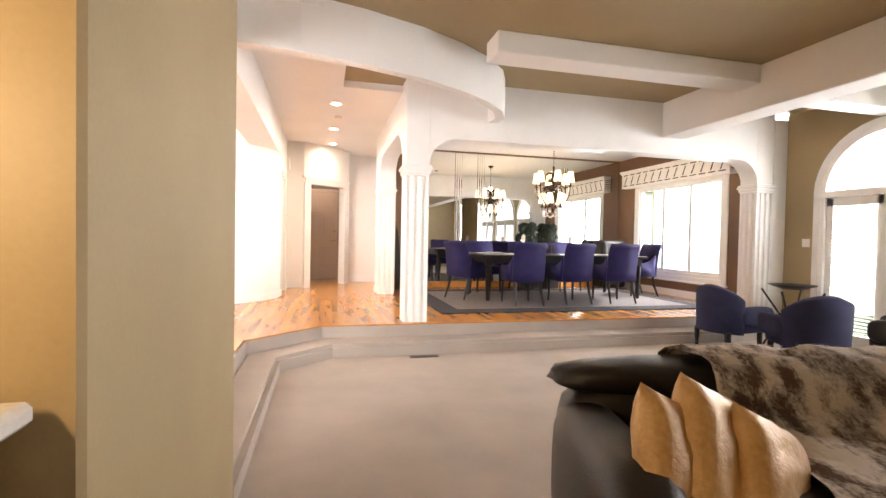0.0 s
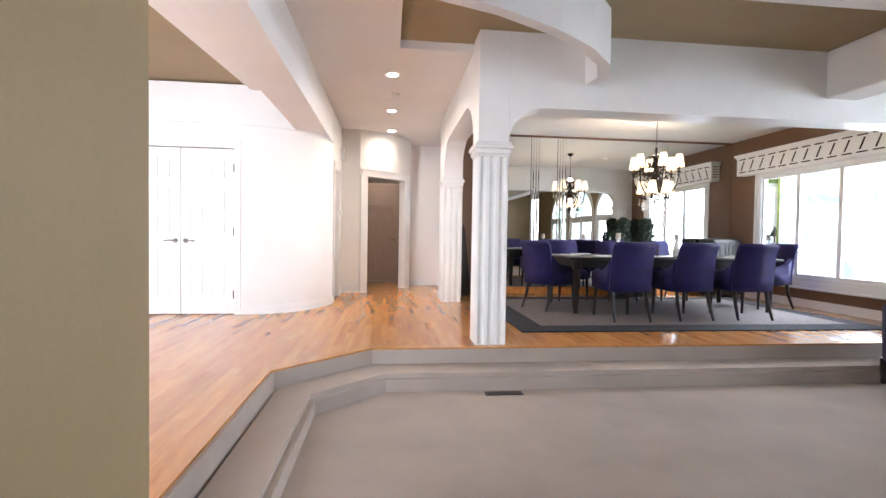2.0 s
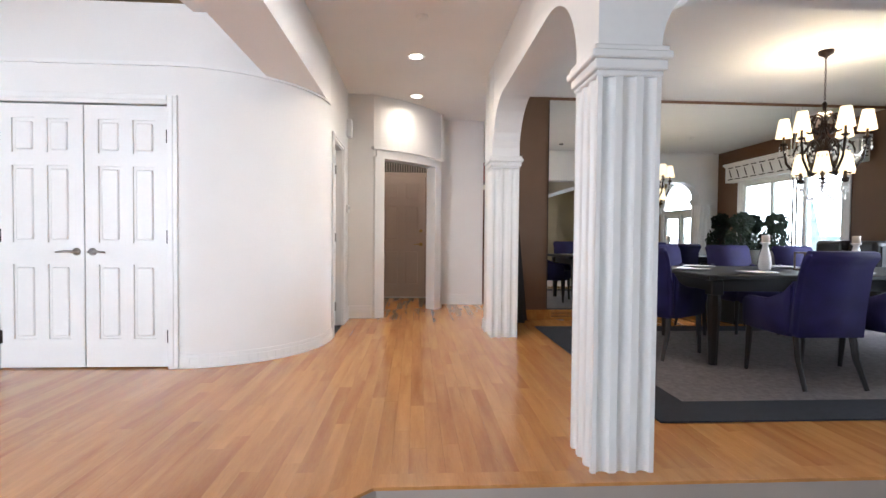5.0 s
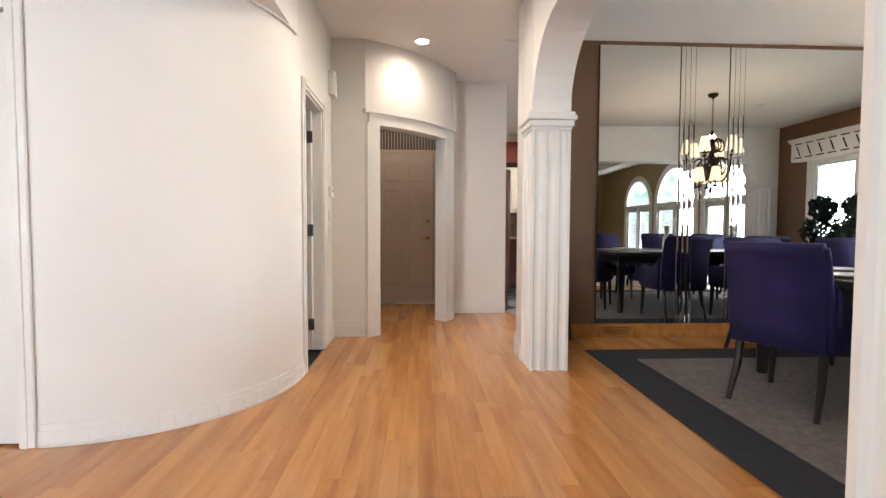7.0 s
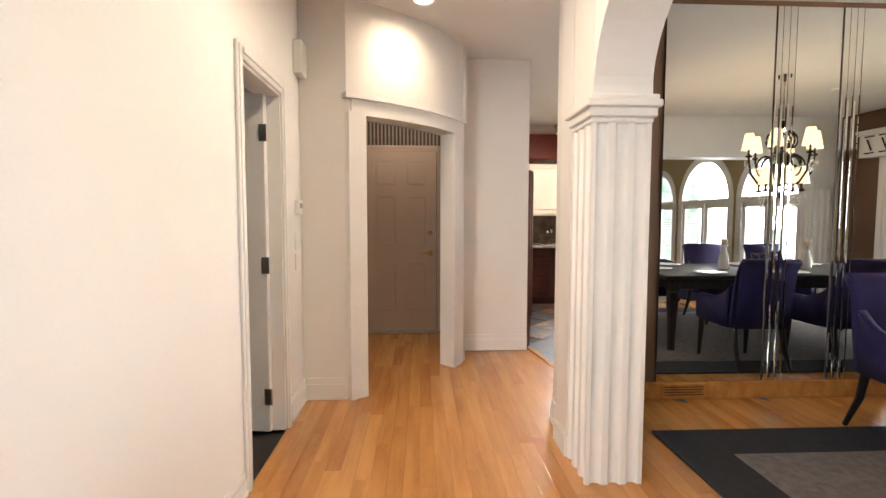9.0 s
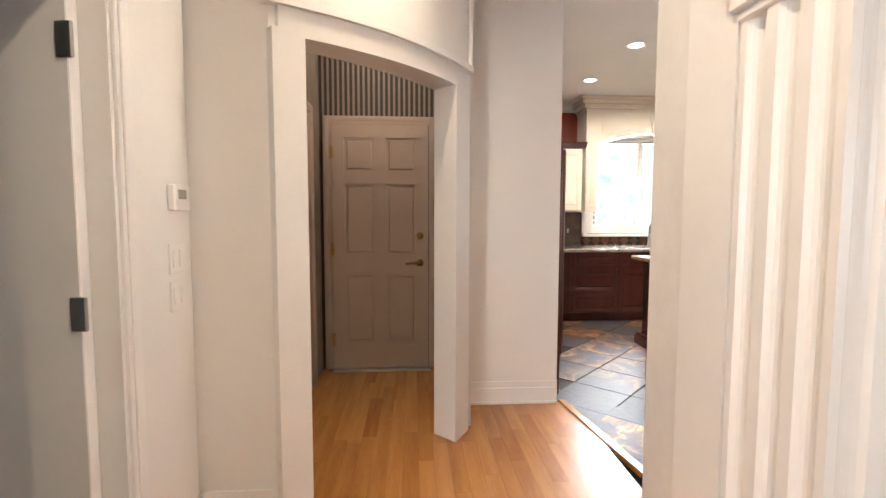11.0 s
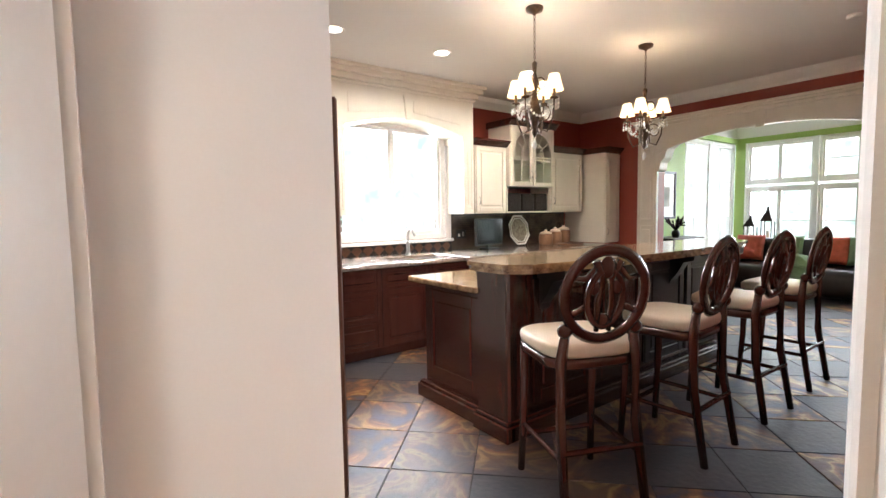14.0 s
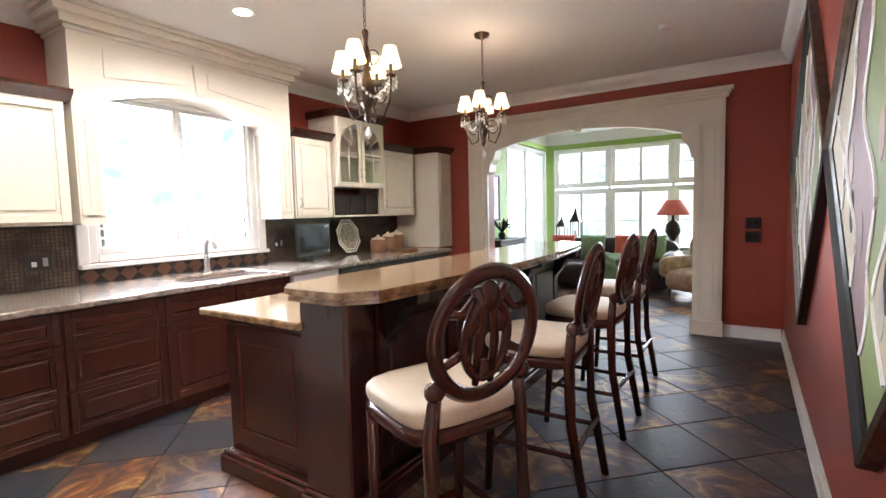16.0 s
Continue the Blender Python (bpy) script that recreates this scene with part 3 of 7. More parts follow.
# sunroom
bm = bmnew()
box(bm, 6.96, 8.9, 0, 11.6, 9.0, 3.0)
box(bm, 6.96, 13.8, 0, 9.2, 13.9, 3.0)
box(bm, 11.26, 13.62, 0, 11.42, 13.80, 2.68)
box(bm, 9.2, 13.76, 2.68, 11.42, 13.9, 2.78)
box(bm, 11.26, 8.9, 2.68, 11.42, 13.76, 2.78)
setting("wall_sunroom", bm, GREEN, "apple green sunroom wall and slim cornice")
bm = bmnew()
box(bm, 11.30, 8.9, 2.78, 11.42, 13.9, 3.0)
box(bm, 9.2, 13.8, 2.78, 11.30, 13.9, 3.0)
setting("wall_sunroom_upper", bm, CEIL, "white wall above the green cornice")
bm = bmnew()
box(bm, 6.9, 8.9, 3.0, 11.6, 14.4, 3.1)
setting("ceiling_sunroom", bm, CEIL, "white sunroom ceiling")

# unseen flat slabs over the rooms, added to block sun leaking through ceiling gaps
bm = bmnew()
box(bm, -6.65, 0.98, 3.12, 6.8, 9.6, 3.25)
box(bm, -3.55, -2.65, 3.12, 6.8, 0.98, 3.25)
box(bm, -2.7, 9.6, 3.12, 11.5, 14.42, 3.25)
setting("roof", bm, GROUT, "unseen dark slabs above the ceilings that block the sun")

# flat glowing planes standing for the garden seen through the panes
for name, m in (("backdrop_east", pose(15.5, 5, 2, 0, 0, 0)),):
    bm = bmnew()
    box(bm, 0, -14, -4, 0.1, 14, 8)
    o = setting(name, bm, GARDEN_GLOW, "flat glowing backdrop of a pale green garden")
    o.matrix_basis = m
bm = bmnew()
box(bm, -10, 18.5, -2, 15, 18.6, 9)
setting("backdrop_north", bm, GARDEN_GLOW, "flat glowing backdrop of a pale green garden")
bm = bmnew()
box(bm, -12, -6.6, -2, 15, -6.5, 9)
setting("backdrop_south", bm, GARDEN_GLOW, "flat glowing backdrop of a pale green garden")


# extra glowing plane, added to hide the sunroom wall from the dining window
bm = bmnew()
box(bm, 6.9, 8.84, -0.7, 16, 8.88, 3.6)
setting("backdrop_side", bm, GARDEN_GLOW, "flat glowing backdrop of a pale green garden")


def skirting(name, pts, h=0.11, t=0.016, flip=1):
    """A skirting board along the line pts; its depth lies to the right of the line."""
    b = bmnew()
    for (xa, ya), (xb, yb) in zip(pts, pts[1:]):
        d = Vector((xb - xa, yb - ya))
        ln = d.length
        m = Matrix.Translation((xa, ya, 0)) @ Matrix.Rotation(math.atan2(d.y, d.x), 4, "Z")
        box(b, 0, -t * flip, 0.002, ln, 0, h * 0.72, 0, m)
        box(b, 0, -t * 0.6 * flip, h * 0.72, ln, 0, h, 0, m)
        box(b, 0, -t * 1.4 * flip, 0.002, ln, 0, 0.02, 0, m)
    return setting(name, b, TRIM, "white moulded baseboard")


skirting("baseboard_curved", [(-1.68, 7.37)] + arc(C[0], C[1], R, -86, 0, 22) + [(W, 8.47)])
skirting("baseboard_foyer", [(-6.4, 7.37), (-3.14, 7.37)])
skirting("baseboard_hall", [(W, 9.27), (W, 9.66), (-0.42, 9.66)], 0.16)
skirting("baseboard_north", [(0.535, 10.90), (1.18, 10.90)], 0.16)
skirting("baseboard_rounded", ROUND[::-1], 0.13)
skirting("baseboard_red", [(6.8, 9.67), (1.66, 9.67)], 0.13)
skirting("baseboard_kitchen_east", [(6.8, 10.19), (6.8, 9.69)], 0.13)
skirting("baseboard_dining", [(6.5, 9.55), (6.5, 5.9)], 0.13)
for name, pts in (("trim_crown_south", [(1.6, 9.67), (6.8, 9.67)]), ("trim_crown_east", [(6.8, 9.67), (6.8, 14.25)]), ("trim_crown_north", [(6.8, 14.25), (4.3, 14.25)]), ("trim_crown_north_west", [(2.4, 14.25), (1.2, 14.25)])):
    bm = bmnew()
    (xa, ya), (xb, yb) = pts
    d = Vector((xb - xa, yb - ya))
    m = Matrix.Translation((xa, ya, 2.859)) @ Matrix.Rotation(math.atan2(d.y, d.x), 4, "Z")
    prism(bm, [(0.002, -0.13), (0.02, -0.13), (0.03, -0.10), (0.075, -0.05), (0.09, -0.02), (0.10, 0), (0.002, 0)], "x", 0, d.length)
    bmesh.ops.transform(bm, matrix=m, verts=bm.verts[:])
    setting(name, bm, TRIM, "white crown moulding")


# ---- columns ----
def column(cx, cy, base):
    t = thing("column", pose(cx, cy, base), "white fluted square column with a moulded capital", "column", "columns of the dining room")
    side = [(-0.143, 0.0)]
    for c in (-0.092, 0.0, 0.092):
        side += [(c - 0.030 + 0.060 * k / 8, 0.022 * math.sin(math.pi * k / 8) ** 0.6) for k in range(9)]
    outline = []
    for k in range(4):
        turn = Matrix.Rotation(k * math.pi / 2, 2)
        outline += [tuple(turn @ Vector((u, -0.143 + d))) for u, d in side]
    b = bmnew()
    prism(b, outline, "z", 0.0, 1.77 - base)
    part("shaft", b, TRIM, t, "white shaft with shallow flutes")
    b = bmnew()
    for h, z0, z1 in ((0.150, 1.765, 1.79), (0.163, 1.79, 1.835), (0.180, 1.835, 1.87), (0.168, 1.87, 1.895)):
        box(b, -h, -h, z0 - base, h, h, z1 - base, 0.006)
    part("capital", b, TRIM, t)
    return t


for cx, cy in COLS:
    column(cx, cy, 0.0)


# ---- doors ----
def six_panel_leaf(w, h, t=0.04):
    """A panelled leaf in the plane y = 0, its face towards -y, from x = 0 to w."""
    b = bmnew()
    st, mid = 0.10, 0.09
    cols = ((st, w / 2 - mid / 2), (w / 2 + mid / 2, w - st))
    rows = ((0.22, 0.80), (0.97, 1.56), (1.66, h - 0.11))
    box(b, 0, 0.014, 0, w, t, h)
    for x0, x1 in ((0, st), (w / 2 - mid / 2, w / 2 + mid / 2), (w - st, w)):
        box(b, x0, 0, 0, x1, 0.016, h)
    for x0, x1 in cols:
        for z0, z1 in ((0, 0.22), (0.80, 0.97), (1.56, 1.66), (h - 0.11, h)):
            box(b, x0, 0, z0, x1, 0.016, z1)
        for z0, z1 in rows:
            box(b, x0 + 0.02, 0.003, z0 + 0.02, x1 - 0.02, 0.018, z1 - 0.02, 0.010)
    return b


def lever(parent, x, z, side, material):
    b = bmnew()
    lathe(b, [(0.03, 0), (0.03, 0.008), (0.012, 0.012), (0.011, 0.05)], 14, pose(x, 0, z, 90, 0, 0))
    tube(b, [(x, -0.05, z), (x + 0.05 * side, -0.055, z + 0.004), (x + 0.12 * side, -0.05, z - 0.004)], [0.010, 0.009, 0.007], 8)
    part("handle", b, material, parent, "metal lever handle", True)


def hinge(parent, x, z, material=NICKEL):
    b = bmnew()
    box(b, x - 0.016, -0.006, z - 0.05, x + 0.016, 0.004, z + 0.05, 0.002)
    tube(b, [(x, -0.008, z - 0.055), (x, -0.008, z + 0.055)], 0.007, 8)
    part("hinge", b, material, parent)


def casing(name, x0, x1, h, m, w=0.075):
    b = bmnew()
    for a, c in ((x0 - w, x0), (x1, x1 + w)):
        box(b, a, -0.018, 0, c, 0, h + w, 0.004)
        box(b, a + 0.012, -0.026, 0, c - 0.03, -0.015, h + w - 0.012, 0.003)
    box(b, x0, -0.018, h, x1, 0, h + w, 0.004)
    box(b, x0, -0.026, h + 0.03, x1, -0.015, h + w - 0.012, 0.003)
    o = setting(name, b, TRIM, "white moulded door casing")
    o.matrix_basis = m
    return o


for i, (x, side) in enumerate(((-3.045, 1), (-2.41, -1))):
    leaf = tagged(part("closet_door", six_panel_leaf(0.625, 2.03), TRIM), "white six-panel closet door with a lever handle, closed", "door", "closet doors")
    leaf.matrix_basis = pose(x, 7.385, 0.012)
    lever(leaf, 0.57 if side > 0 else 0.055, 0.90, -side, NICKEL)
    for z in (0.24, 1.02, 1.80):
        hinge(leaf, 0.0 if side > 0 else 0.625, z, IRON)
casing("trim_closet", -3.05, -1.78, 2.05, pose(0, 7.37, 0))

# steel vestibule door, closet leaf, side door standing open
leaf = tagged(part("entry_door", six_panel_leaf(0.80, 2.05), TAUPE), "taupe painted six-panel door with a lever and deadbolt, closed", "door")
leaf.matrix_basis = pose(-0.50, 11.70, 0.015)
lever(leaf, 0.73, 0.90, -1, BRASS)
b = bmnew()
lathe(b, [(0.028, 0), (0.028, 0.012), (0.018, 0.016), (0.018, 0.026)], 14, pose(0.73, 0, 1.13, 90, 0, 0))
part("deadbolt", b, BRASS, leaf, "brass deadbolt", True)
for z in (0.25, 1.02, 1.82):
    hinge(leaf, 0.0, z, BRASS)
o = casing("trim_entry", -0.505, 0.305, 2.07, pose(0, 11.745, 0), 0.07)
o.data.materials[0] = TAUPE
b = bmnew()
box(b, -0.5, 11.62, 0.001, 0.32, 11.74, 0.014, 0.003)
setting("trim_door_sill", b, NICKEL, "metal door sill")
leaf = tagged(part("bifold_door", six_panel_leaf(0.95, 2.05), TAUPE), "taupe painted panelled closet door with a round knob, closed", "door")
leaf.matrix_basis = pose(-0.585, 10.35, 0.012, 0, 0, 90)
b = bmnew()
lathe(b, [(0.012, 0), (0.012, 0.02), (0.026, 0.035), (0.026, 0.05), (0.01, 0.058)], 14, pose(0.62, 0, 0.84, 90, 0, 0))
part("knob", b, BRASS, leaf, "round brass knob", True)
o = casing("trim_bifold", 10.34, 11.31, 2.07, pose(-0.598, 0, 0, 0, 0, 90), 0.07)
o.data.materials[0] = TAUPE
b = bmnew()
box(b, 0, -0.002, 0, 0.60, 0.038, 2.03, 0.003)
leaf = tagged(part("side_door", b, TRIM), "white side room door standing open on its hinges", "door")
leaf.matrix_basis = pose(W - 0.07, 9.15, 0.012, 0, 0, 172)
b = bmnew()
for z in (0.22, 1.02, 1.80):
    box(b, -0.02, 0.034, z - 0.05, 0.03, 0.046, z + 0.05, 0.003)
    part("hinge", b, NICKEL, leaf)
    b = bmnew()
b.free()
casing("trim_side_door", 8.55, 9.18, 2.05, pose(W, 0, 0, 0, 0, 90), 0.07)
b = bmnew()
box(b, W - 0.135, 9.165, 0, W + 0.002, 9.181, 2.05)
box(b, W - 0.135, 8.549, 0, W + 0.002, 8.563, 2.05)
box(b, W - 0.135, 8.55, 2.036, W + 0.002, 9.18, 2.052)
setting("trim_side_jamb", b, TRIM, "white door jamb")
b = bmnew()
for i in range(6):
    for j in range(5):
        if (i + j) % 2 == 0:
            box(b, -2.3 + i * 0.24, 8.5 + j * 0.24, 0.001, -2.3 + (i + 1) * 0.24, 8.5 + (j + 1) * 0.24, 0.006)
tagged(part("black_floor_tiles", b, BLACK), "black tiles of the checked side room floor", "floor tiles", kind="stuff")


# ---- small fixtures of the hall ----
def plate(name, m, w, h, d, material, label, category, bits=()):
    b = bmnew()
    box(b, -w / 2, -d, -h / 2, w / 2, 0, h / 2, min(0.006, d * 0.4))
    t = tagged(part(name, b, material), label, category)
    t.matrix_basis = m
    for nm, x0, z0, x1, z1, mt in bits:
        b = bmnew()
        box(b, x0, -d - 0.004, z0, x1, -d + 0.002, z1, 0.0015)
        part(nm, b, mt, t)
    return t


plate("door_chime", pose(W, 9.56, 2.38, 0, 0, 90), 0.13, 0.22, 0.06, PLATEWHITE, "white plastic door chime box on the wall", "chime", (("grille", -0.05, -0.09, 0.05, 0.03, TRIM),))
plate("thermostat", pose(W, 9.53, 1.385, 0, 0, 90), 0.12, 0.10, 0.03, PLATEWHITE, "white thermostat with a small grey display", "thermostat", (("display", -0.035, -0.005, 0.02, 0.03, NICKEL),))
for z in (1.16, 1.02):
    plate("light_switch", pose(W, 9.52, z, 0, 0, 90), 0.115, 0.115, 0.008, PLATEWHITE, "white double light switch plate", "switch", (("rocker", -0.04, -0.032, -0.008, 0.032, TRIM), ("rocker", 0.008, -0.032, 0.04, 0.032, TRIM)))
plate("door_sensor", pose(0.435, 11.74, 0.30), 0.07, 0.13, 0.03, BLACK, "small black box beside the door", "sensor")


def downlight(x, y, z):
    b = bmnew()
    lathe(b, [(0.062, 0.0), (0.085, -0.004), (0.088, -0.008), (0.09, 0.0)], 24, None, False)
    t = tagged(part("downlight", b, TRIM, None, smooth=True), "lit recessed ceiling downlight with a white ring", "downlight", "recessed downlights")
    t.matrix_basis = pose(x, y, z)
    b = bmnew()
    lathe(b, [(0.062, -0.001), (0.05, -0.003), (0.001, -0.003)], 24, None, False)
    part("lens", b, DOWNGLOW, t, "glowing lens")
    return t


for x, y in ((0.13, 6.75), (0.13, 8.34), (0.14, 9.69)):
    downlight(x, y, H)
for x, y in ((2.2, 12.0), (2.2, 13.13), (3.26, 13.1), (4.4, 13.1)):
    downlight(x, y, 2.86)
for x, y, z in ((0.18, 7.46, H), (5.4, 10.6, 2.86)):
    b = bmnew()
    lathe(b, [(0.05, 0), (0.05, -0.02), (0.035, -0.03), (0.001, -0.03)], 20)
    t = tagged(part("smoke_alarm", b, PLATEWHITE), "small white round smoke alarm on the ceiling", "smoke alarm")
    t.matrix_basis = pose(x, y, z)
for x, y, mt in ((2.9, 6.6, IRON), (5.0, 7.4, TRIM)):
    b = bmnew()
    lathe(b, [(0.045, 0), (0.045, -0.012), (0.02, -0.02), (0.001, -0.02)], 18)
    t = tagged(part("ceiling_spot", b, mt), "small unlit round ceiling spot", "spotlight")
    t.matrix_basis = pose(x, y, H)

# floor register in the carpet
t = thing("floor_register", pose(0.925, 5.06, LOW, 0, 0, 0), "dark brown slotted floor register in the carpet", "floor vent")
b = bmnew()
box(b, 0, 0, 0.0, 0.32, 0.09, 0.006, 0.002)
part("plate", b, BLACK, t)
for i in range(9):
    b = bmnew()
    box(b, 0.02 + i * 0.032, 0.012, 0.006, 0.034 + i * 0.032, 0.078, 0.010)
    part("slat", b, IRON, t)


# ---- chandeliers ----
def scroll(cx, cz, r0, r1, a0, a1, n=18):
    return [(cx + (r0 + (r1 - r0) * i / n) * math.cos(radians(a0 + (a1 - a0) * i / n)), 0, cz + (r0 + (r1 - r0) * i / n) * math.sin(radians(a0 + (a1 - a0) * i / n))) for i in range(n + 1)]


def shade_mesh(r0, r1, h):
    b = bmnew()
    lathe(b, [(r0, 0), (r1, h), (r1 - 0.003, h), (r0 - 0.003, 0)], 18, None, False)
    return b


def chandelier(m, drop, arms, reach, metal, label, drops, shade=(0.062, 0.036, 0.095), scale=1.0, two_tier=False):
    """A hanging lamp; its origin is at the ceiling."""
    t = thing("chandelier", m, label, "chandelier")
    b = bmnew()
    lathe(b, [(0.001, 0), (0.065, 0), (0.06, -0.02), (0.02, -0.035), (0.001, -0.05)], 20)
    part("canopy", b, metal, t, smooth=True)
    b = bmnew()
    n = int(drop / 0.035)
    for i in range(n):
        z = -0.04 - i * drop / n
        pts = [(0.008 * math.cos(a), 0, z - 0.016 + 0.018 * math.sin(a)) for a in [2 * math.pi * k / 8 for k in range(8)]]
        if i % 2:
            pts = [(0, p[0], p[2]) for p in pts]
        tube(b, pts, 0.003, 5, True)
    part("chain", b, metal, t)
    z0 = -drop - 0.04
    b = bmnew()
    lathe(b, [(0.001, z0), (0.02, z0 - 0.02), (0.012, z0 - 0.08), (0.03, z0 - 0.14), (0.016, z0 - 0.2), (0.04 * scale, z0 - 0.27), (0.065 * scale, z0 - 0.33), (0.045 * scale, z0 - 0.39), (0.015, z0 - 0.43), (0.022, z0 - 0.46), (0.001, z0 - 0.49)], 18)
    part("stem", b, metal, t, smooth=True)
    zc = z0 - 0.33
    for tier in range(2 if two_tier else 1):
        for i in range(arms):
            m2 = Matrix.Rotation(2 * math.pi * (i + 0.5 * tier) / arms + 0.3, 4, "Z")
            rr = reach * (0.62 if tier else 1)
            zt = zc + (0.12 if tier == 0 else -0.13)
            b = bmnew()
            tube(b, [m2 @ Vector(p) for p in [(0.04, 0, zc), (rr * 0.3, 0, zc - 0.11), (rr * 0.65, 0, zc - 0.13), (rr * 0.92, 0, zc - 0.05), (rr, 0, zt - 0.05)]], 0.008 * scale, 8)
            tube(b, [m2 @ Vector(p) for p in scroll(rr * 0.5, zc - 0.02, 0.085 * scale, 0.02, 200, -260)], 0.006 * scale, 6)
            tube(b, [m2 @ Vector(p) for p in scroll(rr * 0.30, zc + 0.17, 0.075 * scale, 0.018, 260, -200)], 0.006 * scale, 6)
            lathe(b, [(0.001, zt - 0.055), (0.03, zt - 0.05), (0.034, zt - 0.04), (0.012, zt - 0.035), (0.010, zt + 0.02), (0.001, zt + 0.02)], 12, m2 @ Matrix.Translation((rr, 0, 0)))
            arm = part("arm", b, metal, t, smooth=True)
            o = part("shade", shade_mesh(*shade), SHADE, t, "lit pleated fabric shade", True)
            o.matrix_local = m2 @ pose(rr, 0, zt + 0.0)
            b = bmnew()
            for k in range(drops):
                a = 2 * math.pi * k / drops
                px, py, pz = rr + 0.032 * math.cos(a), 0.032 * math.sin(a), zt - 0.06
                for q in range(3):
                    r = 0.006 + 0.003 * q
                    zz = pz - 0.022 * q
                    lathe(b, [(0.0005, zz + r), (r, zz), (0.0005, zz - r * 1.5)], 6, m2 @ Matrix.Translation((px, py, 0)), False)
            if drops:
                tagged(part("crystal_cluster", b, CRYSTAL, t, "clear hanging crystal drops"), kind="stuff")
            else:
                b.free()
            if drops:
                b = bmnew()
                m3 = Matrix.Rotation(2 * math.pi / arms, 4, "Z")
                pa, pb = Vector((rr, 0, zt - 0.06)), m3 @ Vector((rr, 0, zt - 0.06))
                for k in range(1, 10):
                    s = k / 10
                    p = m2 @ (pa.lerp(pb, s)) - Vector((0, 0, 0.10 * 4 * s * (1 - s)))
                    bmesh.ops.create_icosphere(b, subdivisions=1, radius=0.010, matrix=Matrix.Translation(p))
                tagged(part("bead_swag", b, CRYSTAL, t, "swag of clear crystal beads"), kind="stuff")
    b = bmnew()
    lathe(b, [(0.001, z0 - 0.50), (0.014, z0 - 0.52), (0.02, z0 - 0.545), (0.001, z0 - 0.57)], 10)
    part("finial", b, CRYSTAL if drops > 2 else metal, t, smooth=True)
    return t


# ---- dining room ----
def armchair():
    t = thing("dining_chair", pose(0, 0, 0), "royal blue velvet dining chair with rolled back and dark legs", "chair", "chairs round the dining table")
    b = bmnew()
    blob(b, 0, 0.02, 0.42, 0.27, 0.27, 0.085, 5)
    part("seat", b, BLUE, t, smooth=True)
    b = bmnew()
    prof = [(-0.20, 0.36), (-0.23, 0.60), (-0.27, 0.80), (-0.31, 0.92), (-0.345, 0.965), (-0.385, 0.955), (-0.395, 0.92), (-0.37, 0.885), (-0.345, 0.84), (-0.325, 0.70), (-0.30, 0.50), (-0.29, 0.36)]
    prism(b, prof, "x", -0.26, 0.26)
    bmesh.ops.bevel(b, geom=[e for e in b.edges if abs(e.verts[0].co.x - e.verts[1].co.x) < 1e-5], offset=0.022, segments=3, affect="EDGES")
    part("backrest", b, BLUE, t, smooth=True)
    for s in (-1, 1):
        b = bmnew()
        prof = [(-0.24, 0.36), (0.24, 0.36), (0.25, 0.56), (0.22, 0.60), (0.0, 0.60), (-0.16, 0.66), (-0.26, 0.76)]
        prism(b, prof, "x", s * 0.20, s * 0.275)
        bmesh.ops.bevel(b, geom=b.edges[:], offset=0.016, segments=2, affect="EDGES")
        part("armrest", b, BLUE, t, smooth=True)
        b = bmnew()
        tube(b, [(s * 0.22, 0.22, 0.37), (s * 0.225, 0.225, 0.2), (s * 0.23, 0.235, 0.0)], [0.026, 0.022, 0.015], 8)
        part("leg", b, BLACKWOOD, t)
        b = bmnew()
        tube(b, [(s * 0.21, -0.23, 0.38), (s * 0.215, -0.26, 0.2), (s * 0.225, -0.34, 0.0)], [0.026, 0.022, 0.015], 8)
        part("leg", b, BLACKWOOD, t)
    return t


RUGZ = 0.016
base_chair = armchair()
spots = [(3.03, 6.97, 0), (3.88, 7.03, 3), (4.72, 7.06, -3), (3.03, 8.72, 180), (3.88, 8.74, 177), (4.72, 8.72, 183), (2.41, 7.80, -60), (5.72, 7.85, 90)]
base_chair.matrix_basis = pose(spots[0][0], spots[0][1], RUGZ, 0, 0, spots[0][2])
for x, y, a in spots[1:]:
    copy_thing(base_chair, pose(x, y, RUGZ, 0, 0, a))

t = thing("dining_table", pose(0, 0, RUGZ), "long black wooden dining table on tapered legs", "table")
b = bmnew()
box(b, 2.48, 7.22, 0.71, 5.52, 8.45, 0.75, 0.008)
part("tabletop", b, BLACKWOOD, t)
b = bmnew()
for x0, y0, x1, y1 in ((2.58, 7.30, 5.42, 7.325), (2.58, 8.345, 5.42, 8.37), (2.58, 7.325, 2.605, 8.345), (5.395, 7.325, 5.42, 8.345)):
    box(b, x0, y0, 0.61, x1, y1, 0.71, 0.003)
part("apron", b, BLACKWOOD, t)
for x, y in ((2.60, 7.33), (5.40, 7.33), (2.60, 8.34), (5.40, 8.34)):
    b = bmnew()
    box(b, x - 0.05, y - 0.05, 0.58, x + 0.05, y + 0.05, 0.70, 0.006)
    lathe(b, [(0.05, 0.58), (0.058, 0.5), (0.045, 0.3), (0.034, 0.0)], 8, Matrix.Translation((x, y, 0)))
    part("leg", b, BLACKWOOD, t)

